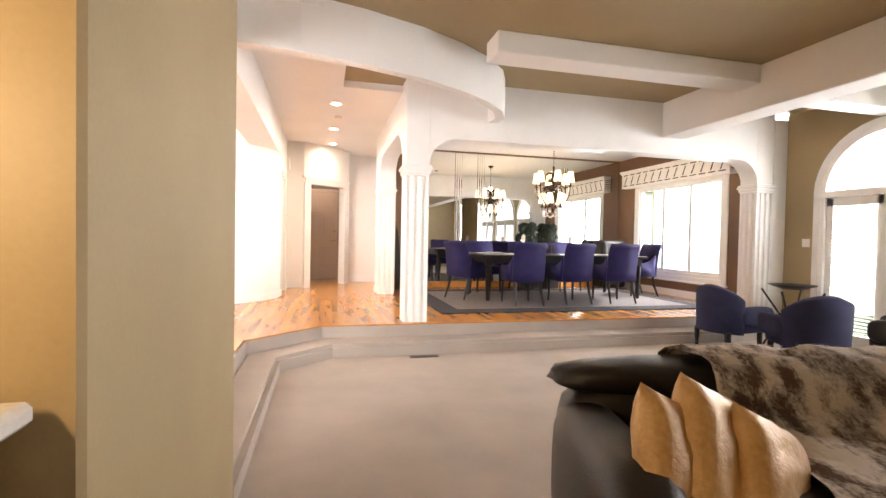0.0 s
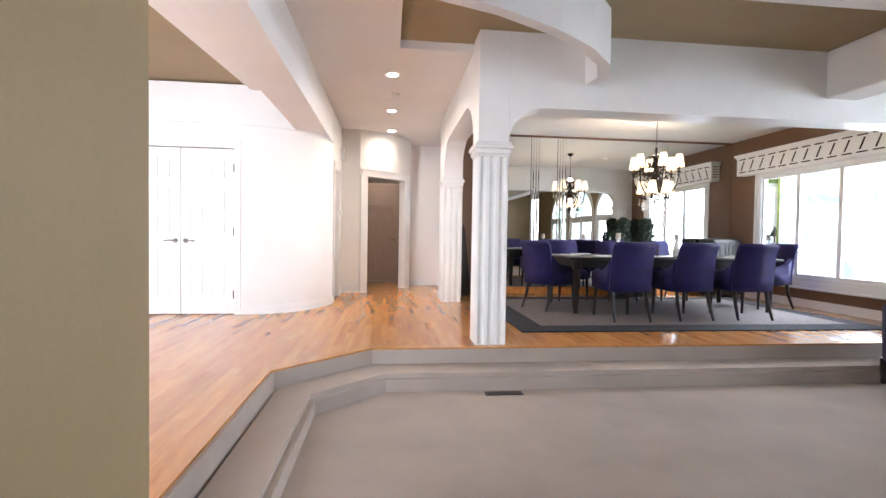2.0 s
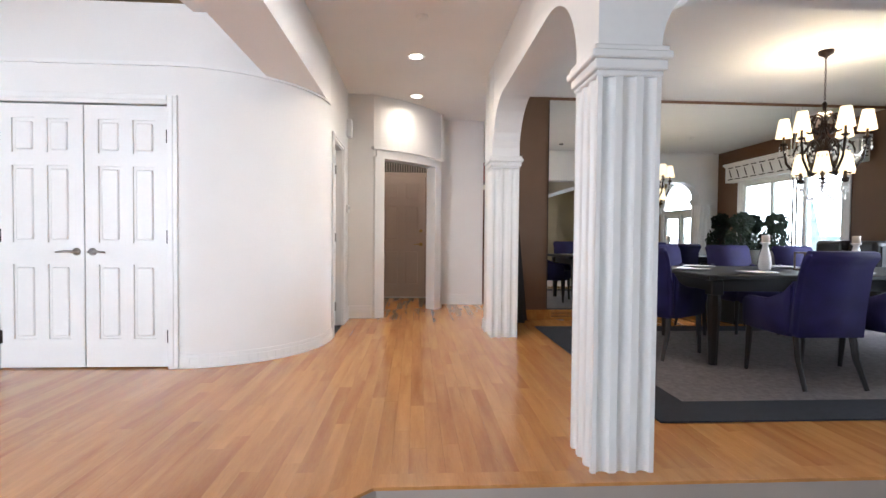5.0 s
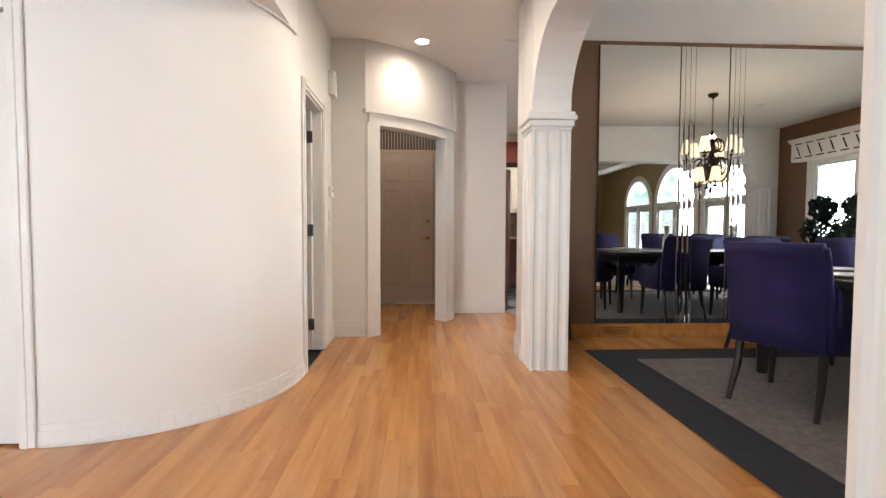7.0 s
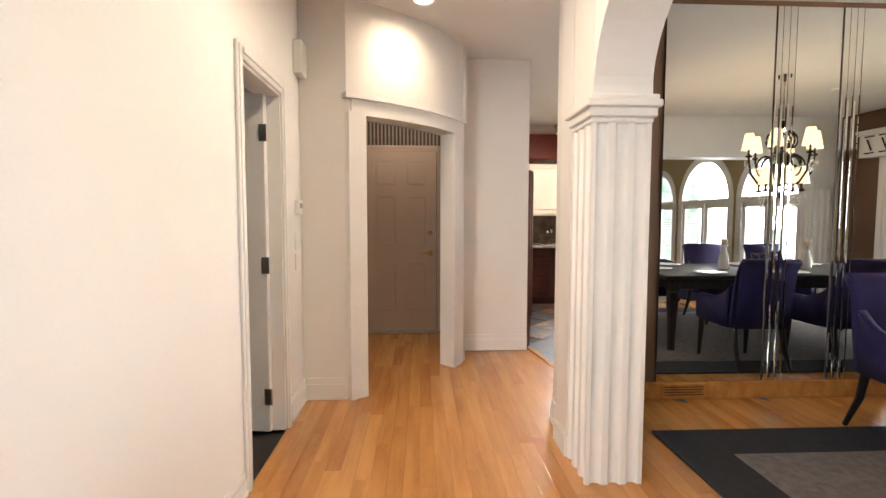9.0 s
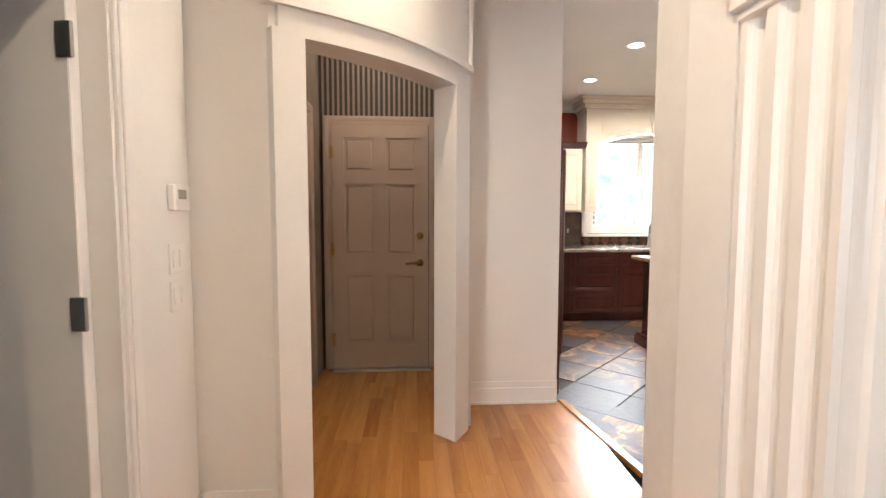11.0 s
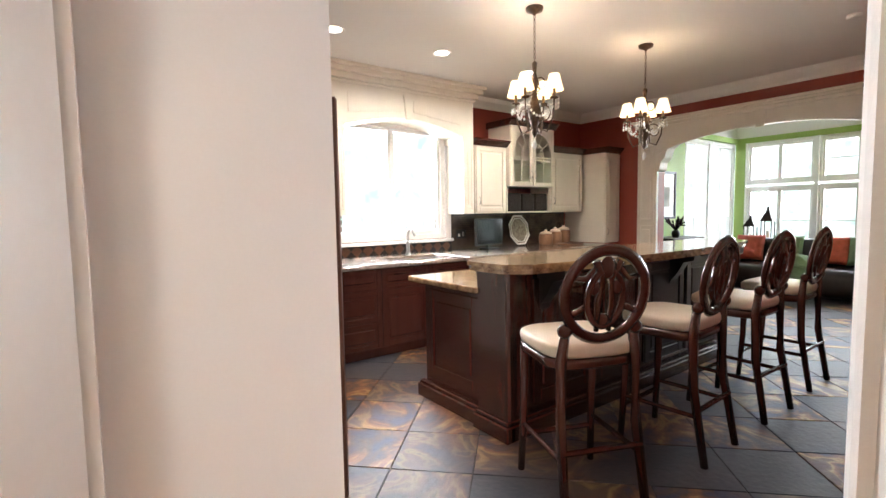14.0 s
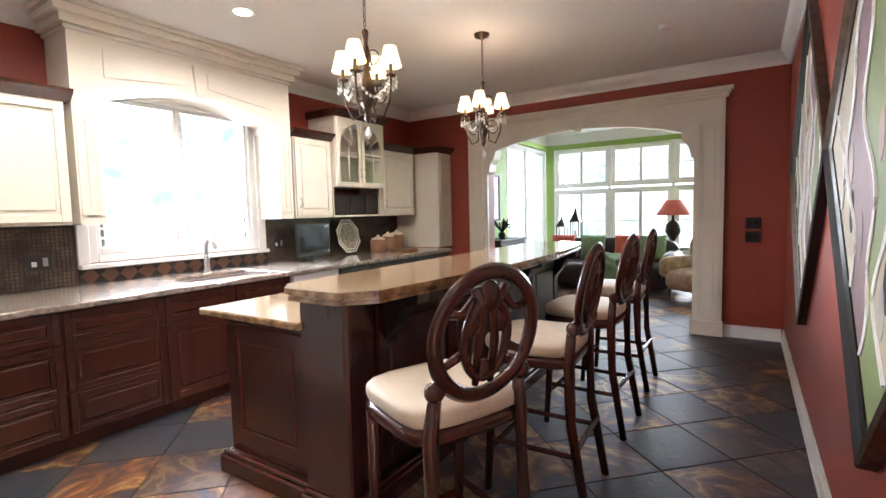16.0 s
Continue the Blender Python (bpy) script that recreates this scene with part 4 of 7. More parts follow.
# place settings, candle pots, box
for x, y in ((3.03, 7.42), (3.88, 7.42), (4.72, 7.42), (3.03, 8.25), (3.88, 8.25), (4.72, 8.25), (2.70, 7.82), (5.30, 7.85)):
    b = bmnew()
    lathe(b, [(0.001, 0.0), (0.09, 0.002), (0.155, 0.014), (0.158, 0.017), (0.10, 0.009), (0.001, 0.007)], 24)
    t = tagged(part("dinner_plate", b, CERAMIC, None, smooth=True), "white dinner plate laid on the black table", "plate", "plates on the dining table")
    t.matrix_basis = pose(x, y, RUGZ + 0.75)
for x, y in ((3.43, 7.85), (4.35, 7.87)):
    t = thing("candle_holder", pose(x, y, RUGZ + 0.75), "white glazed candle holder with a pillar candle", "candle holder", "pair of candle holders")
    b = bmnew()
    lathe(b, [(0.045, 0), (0.05, 0.01), (0.055, 0.06), (0.05, 0.12), (0.03, 0.20), (0.022, 0.235), (0.04, 0.25), (0.045, 0.262), (0.001, 0.262)], 20)
    part("vase", b, CERAMIC, t, smooth=True)
    b = bmnew()
    lathe(b, [(0.033, 0.262), (0.034, 0.325), (0.03, 0.33), (0.001, 0.326)], 16)
    part("candle", b, CUSHION, t, smooth=True)
t = thing("table_lantern", pose(3.9, 7.86, RUGZ + 0.75), "low open metal lantern box on the table", "lantern")
b = bmnew()
for sx in (-1, 1):
    for sy in (-1, 1):
        box(b, sx * 0.12 - 0.006, sy * 0.06 - 0.006, 0, sx * 0.12 + 0.006, sy * 0.06 + 0.006, 0.17)
for z in (0.0, 0.16):
    for sy in (-1, 1):
        box(b, -0.126, sy * 0.06 - 0.005, z, 0.126, sy * 0.06 + 0.005, z + 0.012)
    for sx in (-1, 1):
        box(b, sx * 0.12 - 0.005, -0.06, z, sx * 0.12 + 0.005, 0.06, z + 0.012)
part("frame", b, ANTIQUE, t)
b = bmnew()
for sx in (-0.06, 0.06):
    tube(b, [(sx + 0.05 * math.cos(a), -0.06, 0.085 + 0.06 * math.sin(a)) for a in [2 * math.pi * k / 16 for k in range(16)]], 0.005, 6, True)
part("fretwork", b, ANTIQUE, t)

chandelier(pose(4.0, 7.88, H) @ Matrix.Diagonal((1, 1, 1.5, 1)), 0.27, 6, 0.31, IRON, "dark scrolled iron chandelier with lit cream shades", 2, (0.072, 0.042, 0.12), 1.35, True)

# rug with a dark border
t = thing("area_rug", pose(0, 0, 0), "grey woven area rug with a wide dark border", "rug")
b = bmnew()
for x0, y0, x1, y1 in ((1.54, 6.16, 6.05, 6.48), (1.54, 8.72, 6.05, 9.03), (1.54, 6.48, 1.85, 8.72), (5.74, 6.48, 6.05, 8.72)):
    box(b, x0, y0, 0.003, x1, y1, 0.013)
part("border", b, RUGBLACK, t, "dark navy border")
b = bmnew()
box(b, 1.85, 6.48, 0.003, 5.74, 8.72, 0.015)
part("field", b, RUGGREY, t, "grey woven field")

# mirror wall: large sheets parted by narrow bevelled strips
t = thing("mirror_wall", pose(0, 0, 0), "wall of mirror sheets with narrow bevelled strips", "mirror")
cuts = [1.83, 2.62, 2.67, 2.72, 2.77, 3.11, 3.16, 3.21, 3.26, 5.05, 5.10, 5.15, 5.20, 6.49]
for x0, x1 in zip(cuts, cuts[1:]):
    b = bmnew()
    if x1 - x0 < 0.06:
        prism(b, [(x0 + 0.002, 9.569), (x0 + 0.002, 9.563), (x0 + 0.014, 9.559), (x1 - 0.014, 9.559), (x1 - 0.002, 9.563), (x1 - 0.002, 9.569)], "z", 0.13, 2.80)
    else:
        box(b, x0 + 0.001, 9.562, 0.13, x1 - 0.001, 9.569, 2.80)
    part("mirror_sheet", b, MIRROR, t)
for x in (1.823, 2.6205, 3.1085):
    b = bmnew()
    box(b, x - 0.003, 9.557, 0.13, x + 0.003, 9.569, 2.80)
    part("joint", b, IRON, t)
b = bmnew()
box(b, 1.25, 9.545, 0.002, 6.49, 9.569, 0.128, 0.003)
setting("baseboard_mirror", b, OAK, "oak baseboard under the mirrors")
t = thing("wall_register", pose(1.86, 9.544, 0.02), "slotted oak wall register low in the baseboard", "vent")
b = bmnew()
box(b, 0, -0.012, 0, 0.33, 0, 0.10, 0.003)
part("frame", b, OAK, t)
for i in range(4):
    b = bmnew()
    box(b, 0.02, -0.016, 0.018 + i * 0.019, 0.31, -0.010, 0.024 + i * 0.019)
    part("slat", b, IRON, t)

# black draped stand against the brown wall
b = bmnew()
prism(b, [(1.26, 0.0), (1.52, 0.0), (1.40, 1.18), (1.36, 1.24), (1.30, 1.22)], "y", 9.28, 9.52)
bmesh.ops.bevel(b, geom=b.edges[:], offset=0.03, segments=2, affect="EDGES")
tagged(part("covered_stand", b, BROWNCLOTH), "tall tapered stand under a black cloth cover", "stand")

# cocktail cabinet in the far corner
t = thing("black_cabinet", pose(6.12, 9.30, 0), "black rounded cabinet in the dining room corner", "cabinet")
b = bmnew()
box(b, -0.30, -0.20, 0.02, 0.30, 0.22, 1.05, 0.06, None, 3)
part("body", b, BLACKWOOD, t)
for x0, x1 in ((-0.24, -0.005), (0.005, 0.24)):
    b = bmnew()
    panel_front(b, x0, 0.10, x1, 0.98, -0.20, 0.014, 0.05)
    part("door", b, BLACKWOOD, t)

# topiaries on a low stand by the window
for x, y in ((4.25, 9.36), (4.70, 9.36)):
    t = thing("potted_topiary", pose(x, y, 0), "clipped dark green topiary in a grey pot on a stand", "plant", "topiaries by the window")
    b = bmnew()
    box(b, -0.16, -0.16, 0, 0.16, 0.16, 0.72, 0.01)
    part("stand", b, BLACKWOOD, t)
    b = bmnew()
    lathe(b, [(0.07, 0.72), (0.10, 0.90), (0.11, 0.91), (0.09, 0.90), (0.001, 0.89)], 16)
    part("pot", b, TERRA, t, smooth=True)
    b = bmnew()
    tube(b, [(0, 0, 0.88), (0.01, 0, 1.05), (0, 0.01, 1.3)], 0.012, 6)
    part("trunk", b, DARKWOOD, t)
    b = bmnew()
    rnd = random.Random(int(x * 100))
    for k in range(1000):
        c, r = ((0, 0, 1.04), 0.16) if k % 2 else ((0.02, 0.0, 1.27), 0.12)
        d = Vector((rnd.gauss(0, 1), rnd.gauss(0, 1), rnd.gauss(0, 1))).normalized() * r * rnd.uniform(0.6, 1.1)
        m = Matrix.Translation(Vector(c) + d) @ Euler((rnd.uniform(0, 6), rnd.uniform(0, 6), 0)).to_matrix().to_4x4()
        vs = [b.verts.new(m @ Vector(p)) for p in ((-0.024, 0, 0), (0, -0.015, 0.004), (0.027, 0, 0), (0, 0.015, 0.004))]
        b.faces.new(vs)
    part("foliage", b, LEAF, t)


# ---- windows ----
def window(name, m, w, h, lights, material, label, muntins=0, depth=0.10, fw=0.06, bottom=True):
    """A framed window in the plane y = 0, from x = 0 to w and z = 0 to h."""
    t = tagged(new(name), label, kind="structure")
    t.matrix_basis = m
    b = bmnew()
    for x0, z0, x1, z1 in ((0, 0, fw, h), (w - fw, 0, w, h), (fw, h - fw, w - fw, h), (fw, 0, w - fw, fw)):
        box(b, x0, -0.02, z0, x1, depth, z1, 0.004)
    part("window_frame", b, material, t)
    step = (w - 2 * fw) / lights
    for i in range(lights):
        x0, x1 = fw + i * step, fw + (i + 1) * step
        b = bmnew()
        for a0, c0, a1, c1 in ((x0, fw, x0 + 0.035, h - fw), (x1 - 0.035, fw, x1, h - fw), (x0 + 0.035, fw, x1 - 0.035, fw + 0.05), (x0 + 0.035, h - fw - 0.04, x1 - 0.035, h - fw)):
            box(b, a0, 0.01, c0, a1, 0.06, c1, 0.004)
        part("sash", b, material, t)
        b = bmnew()
        box(b, x0 + 0.03, 0.034, fw + 0.04, x1 - 0.03, 0.040, h - fw - 0.03)
        o = part("pane", b, GLASS, t)
        o.visible_shadow = False
        for k in range(muntins):
            b = bmnew()
            z = fw + (h - 2 * fw) * (k + 1) / (muntins + 1)
            box(b, x0 + 0.03, 0.025, z - 0.009, x1 - 0.03, 0.05, z + 0.009)
            part("muntin", b, material, t)
    return t


t = window("window_dining", pose(6.5, 8.87, 0.40, 0, 0, -90), 2.27, 1.77, 3, TRIM, "wide white three-light dining room window", 0)
b = bmnew()
for y0, y1, z0, z1 in ((6.51, 6.60, 0.31, 2.20), (8.87, 8.96, 0.31, 2.20), (6.60, 8.87, 0.31, 0.40)):
    box(b, 6.475, y0, z0, 6.499, y1, z1, 0.005)
box(b, 6.44, 6.48, 0.285, 6.499, 8.99, 0.315, 0.006)
setting("trim_window_dining", b, TRIM, "white casing and sill of the dining window")

# fretwork valance box
t = thing("valance_box", pose(0, 0, 0), "white wooden valance box with slanted fretwork slots", "valance")
b = bmnew()
box(b, 6.33, 6.35, 2.17, 6.499, 9.22, 2.20)
box(b, 6.33, 6.35, 2.20, 6.35, 9.22, 2.50)
box(b, 6.33, 6.35, 2.20, 6.499, 6.37, 2.50)
box(b, 6.33, 9.20, 2.20, 6.499, 9.22, 2.50)
part("box", b, TRIM, t)
b = bmnew()
box(b, 6.29, 6.31, 2.50, 6.499, 9.26, 2.54, 0.006)
box(b, 6.31, 6.33, 2.47, 6.499, 9.24, 2.50, 0.006)
part("cornice", b, TRIM, t)
for i in range(13):
    y = 6.50 + i * 0.215
    b = bmnew()
    box(b, -0.003, -0.012, -0.085, 0.002, 0.012, 0.085, 0, pose(6.33, y, 2.335, 24, 0, 0))
    part("slot", b, IRON, t, "dark slanted slot")
    for z in (2.225, 2.45):
        b = bmnew()
        box(b, 6.327, y - 0.075, z - 0.009, 6.332, y + 0.075, z + 0.009)
        part("slot", b, IRON, t, "dark slot")
for z in (2.24, 2.29, 2.34, 2.39, 2.44):
    for y in (6.346, 9.216):
        b = bmnew()
        box(b, 6.36, y, z, 6.47, y + 0.008, z + 0.014)
        part("slot", b, IRON, t, "dark slot")

# arched living room windows with shuttered doors below
for c, r in ARCHES:
    w = tagged(new("window_arch"), "white arched window over shuttered glass doors", kind="structure")
    w.name = "window_arch_%d" % (ARCHES.index((c, r)) + 1)
    b = bmnew()
    ring = [(c + r * math.cos(radians(a)), 1.72 + r * math.sin(radians(a))) for a in range(0, 181, 10)]
    ring2 = [(c + (r - 0.07) * math.cos(radians(a)), 1.72 + (r - 0.07) * math.sin(radians(a))) for a in range(180, -1, -10)]
    prism(b, ring + ring2, "x", 6.58, 6.72)
    ring3 = [(c + (r + 0.09) * math.cos(radians(a)), 1.72 + (r + 0.09) * math.sin(radians(a))) for a in range(180, -1, -10)]
    prism(b, ring + ring3, "x", 6.575, 6.599)
    part("arch_frame", b, TRIM, w)
    b = bmnew()
    for y in (c - r, c - 0.03, c + r - 0.06):
        box(b, 6.58, y, LOW, 6.72, y + 0.06, 1.72, 0.004)
    box(b, 6.57, c - r, 1.66, 6.72, c + r, 1.75, 0.004)
    for s in (-1, 1):
        box(b, 6.576, c + s * (r + 0.045) - 0.045, LOW, 6.599, c + s * (r + 0.045) + 0.045, 1.72, 0.004)
    part("door_frame", b, TRIM, w)
    for k in range(2):
        y0, y1 = (c - r + 0.06, c - 0.03) if k == 0 else (c + 0.03, c + r - 0.06)
        b = bmnew()
        for z0, z1 in ((LOW, LOW + 0.16), (1.55, 1.66)):
            box(b, 6.62, y0, z0, 6.67, y1, z1)
        for a0, a1 in ((y0, y0 + 0.09), (y1 - 0.09, y1)):
            box(b, 6.62, a0, LOW, 6.67, a1, 1.66)
        leaf = part("door_leaf", b, TRIM, w)
        b = bmnew()
        box(b, 6.643, y0 + 0.08, LOW + 0.15, 6.649, y1 - 0.08, 1.56)
        o = part("pane", b, GLASS, leaf)
        o.visible_shadow = False
        b = bmnew()
        for q in range(30):
            z = LOW + 0.19 + q * 0.045
            box(b, -0.016, y0 + 0.09, -0.001, 0.016, y1 - 0.09, 0.001, 0, pose(6.61, 0, z, 0, 35, 0))
        tagged(part("blind_slats", b, TRIM, leaf, "white open blind slats"), kind="stuff")
plate("light_switch", pose(6.599, 5.27, 1.05, 0, 0, -90), 0.11, 0.115, 0.008, PLATEWHITE, "white switch plate beside the arched window", "switch")


# ---- living room ----
def leather_sofa():
    t = thing("leather_sofa", pose(1.14, 1.55, -0.41, 0, 0, -14), "black leather sofa with plump arms and back roll", "sofa")
    b = bmnew()
    blob(b, 0.85, 0.05, 0.34, 1.02, 0.50, 0.26, 6)
    part("base", b, LEATHER, t, smooth=True)
    b = bmnew()
    blob(b, 0.85, 0.44, 0.55, 1.02, 0.17, 0.27, 4)
    part("backrest", b, LEATHER, t, smooth=True)
    b = bmnew()
    blob(b, 0.82, 0.44, 0.80, 1.02, 0.17, 0.09, 3, 0.06)
    part("back_roll", b, LEATHER, t, smooth=True)
    for x in (-0.10, 1.80):
        b = bmnew()
        blob(b, x, -0.05, 0.42, 0.14, 0.50, 0.32, 4)
        part("arm", b, LEATHER, t, smooth=True)
    for x in (0.30, 1.30):
        b = bmnew()
        blob(b, x, -0.08, 0.50, 0.48, 0.40, 0.11, 4, 0.03)
        part("seat_cushion", b, LEATHER, t, smooth=True)
    return t


leather_sofa()


def pillow(name, m, s, material, label, group):
    b = bmnew()
    v = bmesh.ops.create_grid(b, x_segments=16, y_segments=16, size=1.0)["verts"]
    top = {w: w.co.copy() for w in v}
    for w, p in top.items():
        e = max(0.0, (1 - p.x ** 4)) * max(0.0, (1 - p.y ** 4))
        q = 1 - 0.04 * (1 - abs(p.x) ** 2) * abs(p.y) ** 3 - 0.04 * (1 - abs(p.y) ** 2) * abs(p.x) ** 3
        w.co = Vector((p.x * s * q, p.y * s * q, 0.36 * s * e ** 0.5 * (1 + 0.18 * noise.noise(p * 3.1))))
    d = bmesh.ops.duplicate(b, geom=b.faces[:])["geom"]
    for w in {w for w in d if isinstance(w, bmesh.types.BMVert)}:
        w.co.z *= -1
    bmesh.ops.remove_doubles(b, verts=b.verts[:], dist=0.0008)
    t = tagged(part(name, b, material, None, smooth=True), label, "cushion", group)
    t.matrix_basis = m
    return t


pillow("throw_pillow", pose(1.16, 1.34, 0.26, 74, 0, 30) @ pose(0, 0, 0, 0, 0, 64), 0.23, GOLD, "gold silk throw pillow leaning on the sofa arm", "gold pillows on the sofa")
pillow("throw_pillow", pose(1.33, 1.35, 0.27, 74, 0, 30) @ pose(0, 0, 0, 0, 0, 64), 0.24, GOLD, "pale gold silk throw pillow leaning on the sofa", "gold pillows on the sofa")
pillow("throw_pillow", pose(1.50, 1.28, 0.20, 70, 0, 26) @ pose(0, 0, 0, 0, 0, 62), 0.22, GOLD, "embroidered gold throw pillow leaning on the sofa", "gold pillows on the sofa")

# fur throw over the sofa back
b = bmnew()
m = pose(1.14, 1.55, -0.41, 0, 0, -14)
rnd = random.Random(4)
nx, ny = 40, 34
prof = [(0.66, 0.30), (0.655, 0.60), (0.63, 0.82), (0.55, 0.92), (0.44, 0.95), (0.33, 0.93), (0.24, 0.86), (0.20, 0.74), (0.10, 0.66), (-0.10, 0.645), (-0.30, 0.63)]


def along(s):
    s *= len(prof) - 1.001
    i = int(s)
    f = s - i
    return prof[i][0] * (1 - f) + prof[i + 1][0] * f, prof[i][1] * (1 - f) + prof[i + 1][1] * f


grid = []
for i in range(nx + 1):
    row = []
    for j in range(ny + 1):
        s = j / ny
        yy, zz = along(s)
        x = 0.40 + 1.35 * i / nx + 0.25 * (s - 0.4) + 0.10 * noise.noise(Vector((j * 0.3, i * 0.05, 0)))
        p = Vector((x, yy, zz)) + Vector((0, 0.02, 0.035)) * noise.noise(Vector((i * 0.25, j * 0.3, 2)))
        row.append(b.verts.new(m @ p))
    grid.append(row)
for i in range(nx):
    for j in range(ny):
        b.faces.new((grid[i][j], grid[i + 1][j], grid[i + 1][j + 1], grid[i][j + 1]))
bmesh.ops.recalc_face_normals(b, faces=b.faces[:])
b.normal_update()
tufts = []
for f in b.faces[:]:
    for k in range(7):
        c = f.verts[0].co.lerp(f.verts[2].co, rnd.random()).lerp(f.verts[1].co, rnd.random() * 0.6)
        nrm = f.normal if f.normal.z > -0.2 else -f.normal
        tip = c + nrm * rnd.uniform(0.012, 0.03) + Vector((rnd.uniform(-0.02, 0.02), rnd.uniform(-0.045, -0.005), -0.012))
        tufts.append((c, tip))
for c, tip in tufts:
    q = Vector((0.004, 0.002, 0.0))
    b.faces.new([b.verts.new(v) for v in (c - q, c + q, tip)])
tagged(part("fur_throw", b, FUR), "long-haired brown and cream fur throw over the sofa", "throw")


def tub_chair(x, y, a, material=NAVY, label="navy blue upholstered tub chair with dark feet"):
    t = thing("tub_chair", pose(x, y, LOW, 0, 0, a), label, "armchair", "tub chairs round the glass table")
    b = bmnew()
    blob(b, 0, 0.05, 0.33, 0.30, 0.30, 0.12, 5)
    part("seat", b, material, t, smooth=True)
    b = bmnew()
    n = 22
    pts_o, pts_i = [], []
    for i in range(n + 1):
        w = radians(-20 - 140 * i / n)
        pts_o.append((0.36 * math.cos(w), 0.34 * math.sin(w) - 0.0))
        pts_i.append((0.27 * math.cos(w), 0.25 * math.sin(w) - 0.0))
    vs = []
    for (xo, yo), (xi, yi) in zip(pts_o, pts_i):
        h = 0.56 + 0.26 * max(0, (-yo - 0.02) / 0.34) ** 0.8
        vs.append([b.verts.new(p) for p in ((xo, yo, 0.22), (xo * 1.04, yo * 1.06, h - 0.03), ((xo + xi) / 2, (yo + yi) / 2, h), (xi, yi, h - 0.03), (xi, yi, 0.30))])
    for p, q in zip(vs, vs[1:]):
        for k in range(4):
            b.faces.new((p[k], p[k + 1], q[k + 1], q[k]))
    b.faces.new(vs[0]), b.faces.new(vs[-1][::-1])
    part("backrest", b, material, t, smooth=True)
    for s in (-1, 1):
        b = bmnew()
        blob(b, s * 0.315, 0.10, 0.44, 0.05, 0.24, 0.12, 4)
        part("armrest", b, material, t, smooth=True)
        for yy in (0.24, -0.24):
            b = bmnew()
            lathe(b, [(0.018, 0), (0.026, 0.02), (0.018, 0.05), (0.03, 0.12), (0.03, 0.24)], 10, Matrix.Translation((s * 0.24, yy, 0)))
            part("leg", b, BLACKWOOD, t)
    return t


tub_chair(4.95, 4.92, -88)
tub_chair(5.02, 3.95, -20)
tub_chair(5.95, 3.55, 25, LEATHER, "black leather tub chair beside the glass table")
t = thing("glass_table", pose(5.75, 4.75, LOW), "round glass table on a dark metal base", "table")
b = bmnew()
lathe(b, [(0.001, 0.735), (0.49, 0.735), (0.50, 0.742), (0.49, 0.75), (0.001, 0.75)], 40)
part("tabletop", b, GLASS, t)
b = bmnew()
for k in range(4):
    a = k * math.pi / 2 + 0.4
    tube(b, [(0.30 * math.cos(a), 0.30 * math.sin(a), 0.0), (0.10 * math.cos(a), 0.10 * math.sin(a), 0.38), (0.34 * math.cos(a), 0.34 * math.sin(a), 0.73)], 0.013, 8)
part("base", b, IRON, t)
t = thing("dish", pose(5.75, 4.75, LOW + 0.752), "wide shallow black dish on the glass table", "dish")
b = bmnew()
lathe(b, [(0.001, 0), (0.12, 0), (0.26, 0.05), (0.27, 0.055), (0.12, 0.012), (0.001, 0.012)], 28)
part("bowl", b, BLACK, t, smooth=True)

# marble-topped table beside the pillar
t = thing("marble_table", pose(-0.86, 0.78, LOW), "small table with a white marble top beside the wall", "table")
b = bmnew()
box(b, -0.42, -0.14, 0.99, 0.40, 0.14, 1.03, 0.01)
part("tabletop", b, MARBLE, t)
b = bmnew()
box(b, -0.38, -0.11, 0.90, 0.36, 0.11, 0.99, 0.004)
part("apron", b, CUSHION, t)
for x in (-0.35, 0.33):
    b = bmnew()
    lathe(b, [(0.02, 0), (0.03, 0.3), (0.04, 0.7), (0.035, 0.9)], 10, Matrix.Translation((x, 0, 0)))
    part("leg", b, CUSHION, t)


# ---- foyer ----
t = thing("console_table", pose(-4.0, 7.08, 0), "dark carved wooden console table with turned legs", "console table")
b = bmnew()
box(b, -0.85, -0.22, 0.73, 0.85, 0.24, 0.77, 0.008)
part("tabletop", b, DARKWOOD, t)
b = bmnew()
box(b, -0.78, -0.18, 0.60, 0.78, 0.22, 0.73, 0.006)
part("apron", b, DARKWOOD, t)
for x in (-0.68, 0.68):
    b = bmnew()
    lathe(b, [(0.05, 0.60), (0.05, 0.56), (0.03, 0.53), (0.07, 0.46), (0.075, 0.40), (0.05, 0.30), (0.035, 0.26), (0.05, 0.24), (0.05, 0.16), (0.03, 0.13), (0.055, 0.09), (0.055, 0.04), (0.03, 0.0)], 16, Matrix.Translation((x, 0.02, 0)))
    part("leg", b, DARKWOOD, t, smooth=True)
    b = bmnew()
    box(b, x - 0.05, -0.17, 0.16, x + 0.05, 0.21, 0.24, 0.02, None, 2)
    part("foot_rail", b, DARKWOOD, t)
b = bmnew()
box(b, -0.68, -0.01, 0.18, 0.82, 0.05, 0.23, 0.006)
part("stretcher", b, DARKWOOD, t)
t = thing("table_lamp", pose(-3.42, 7.08, 0.77), "slim dark lamp with a white bell shade, unlit", "lamp")
b = bmnew()
lathe(b, [(0.07, 0), (0.075, 0.015), (0.04, 0.03), (0.02, 0.06), (0.013, 0.10), (0.012, 0.30), (0.03, 0.33), (0.035, 0.38), (0.015, 0.42), (0.01, 0.52), (0.001, 0.53)], 16)
part("stand", b, IRON, t, smooth=True)
b = bmnew()
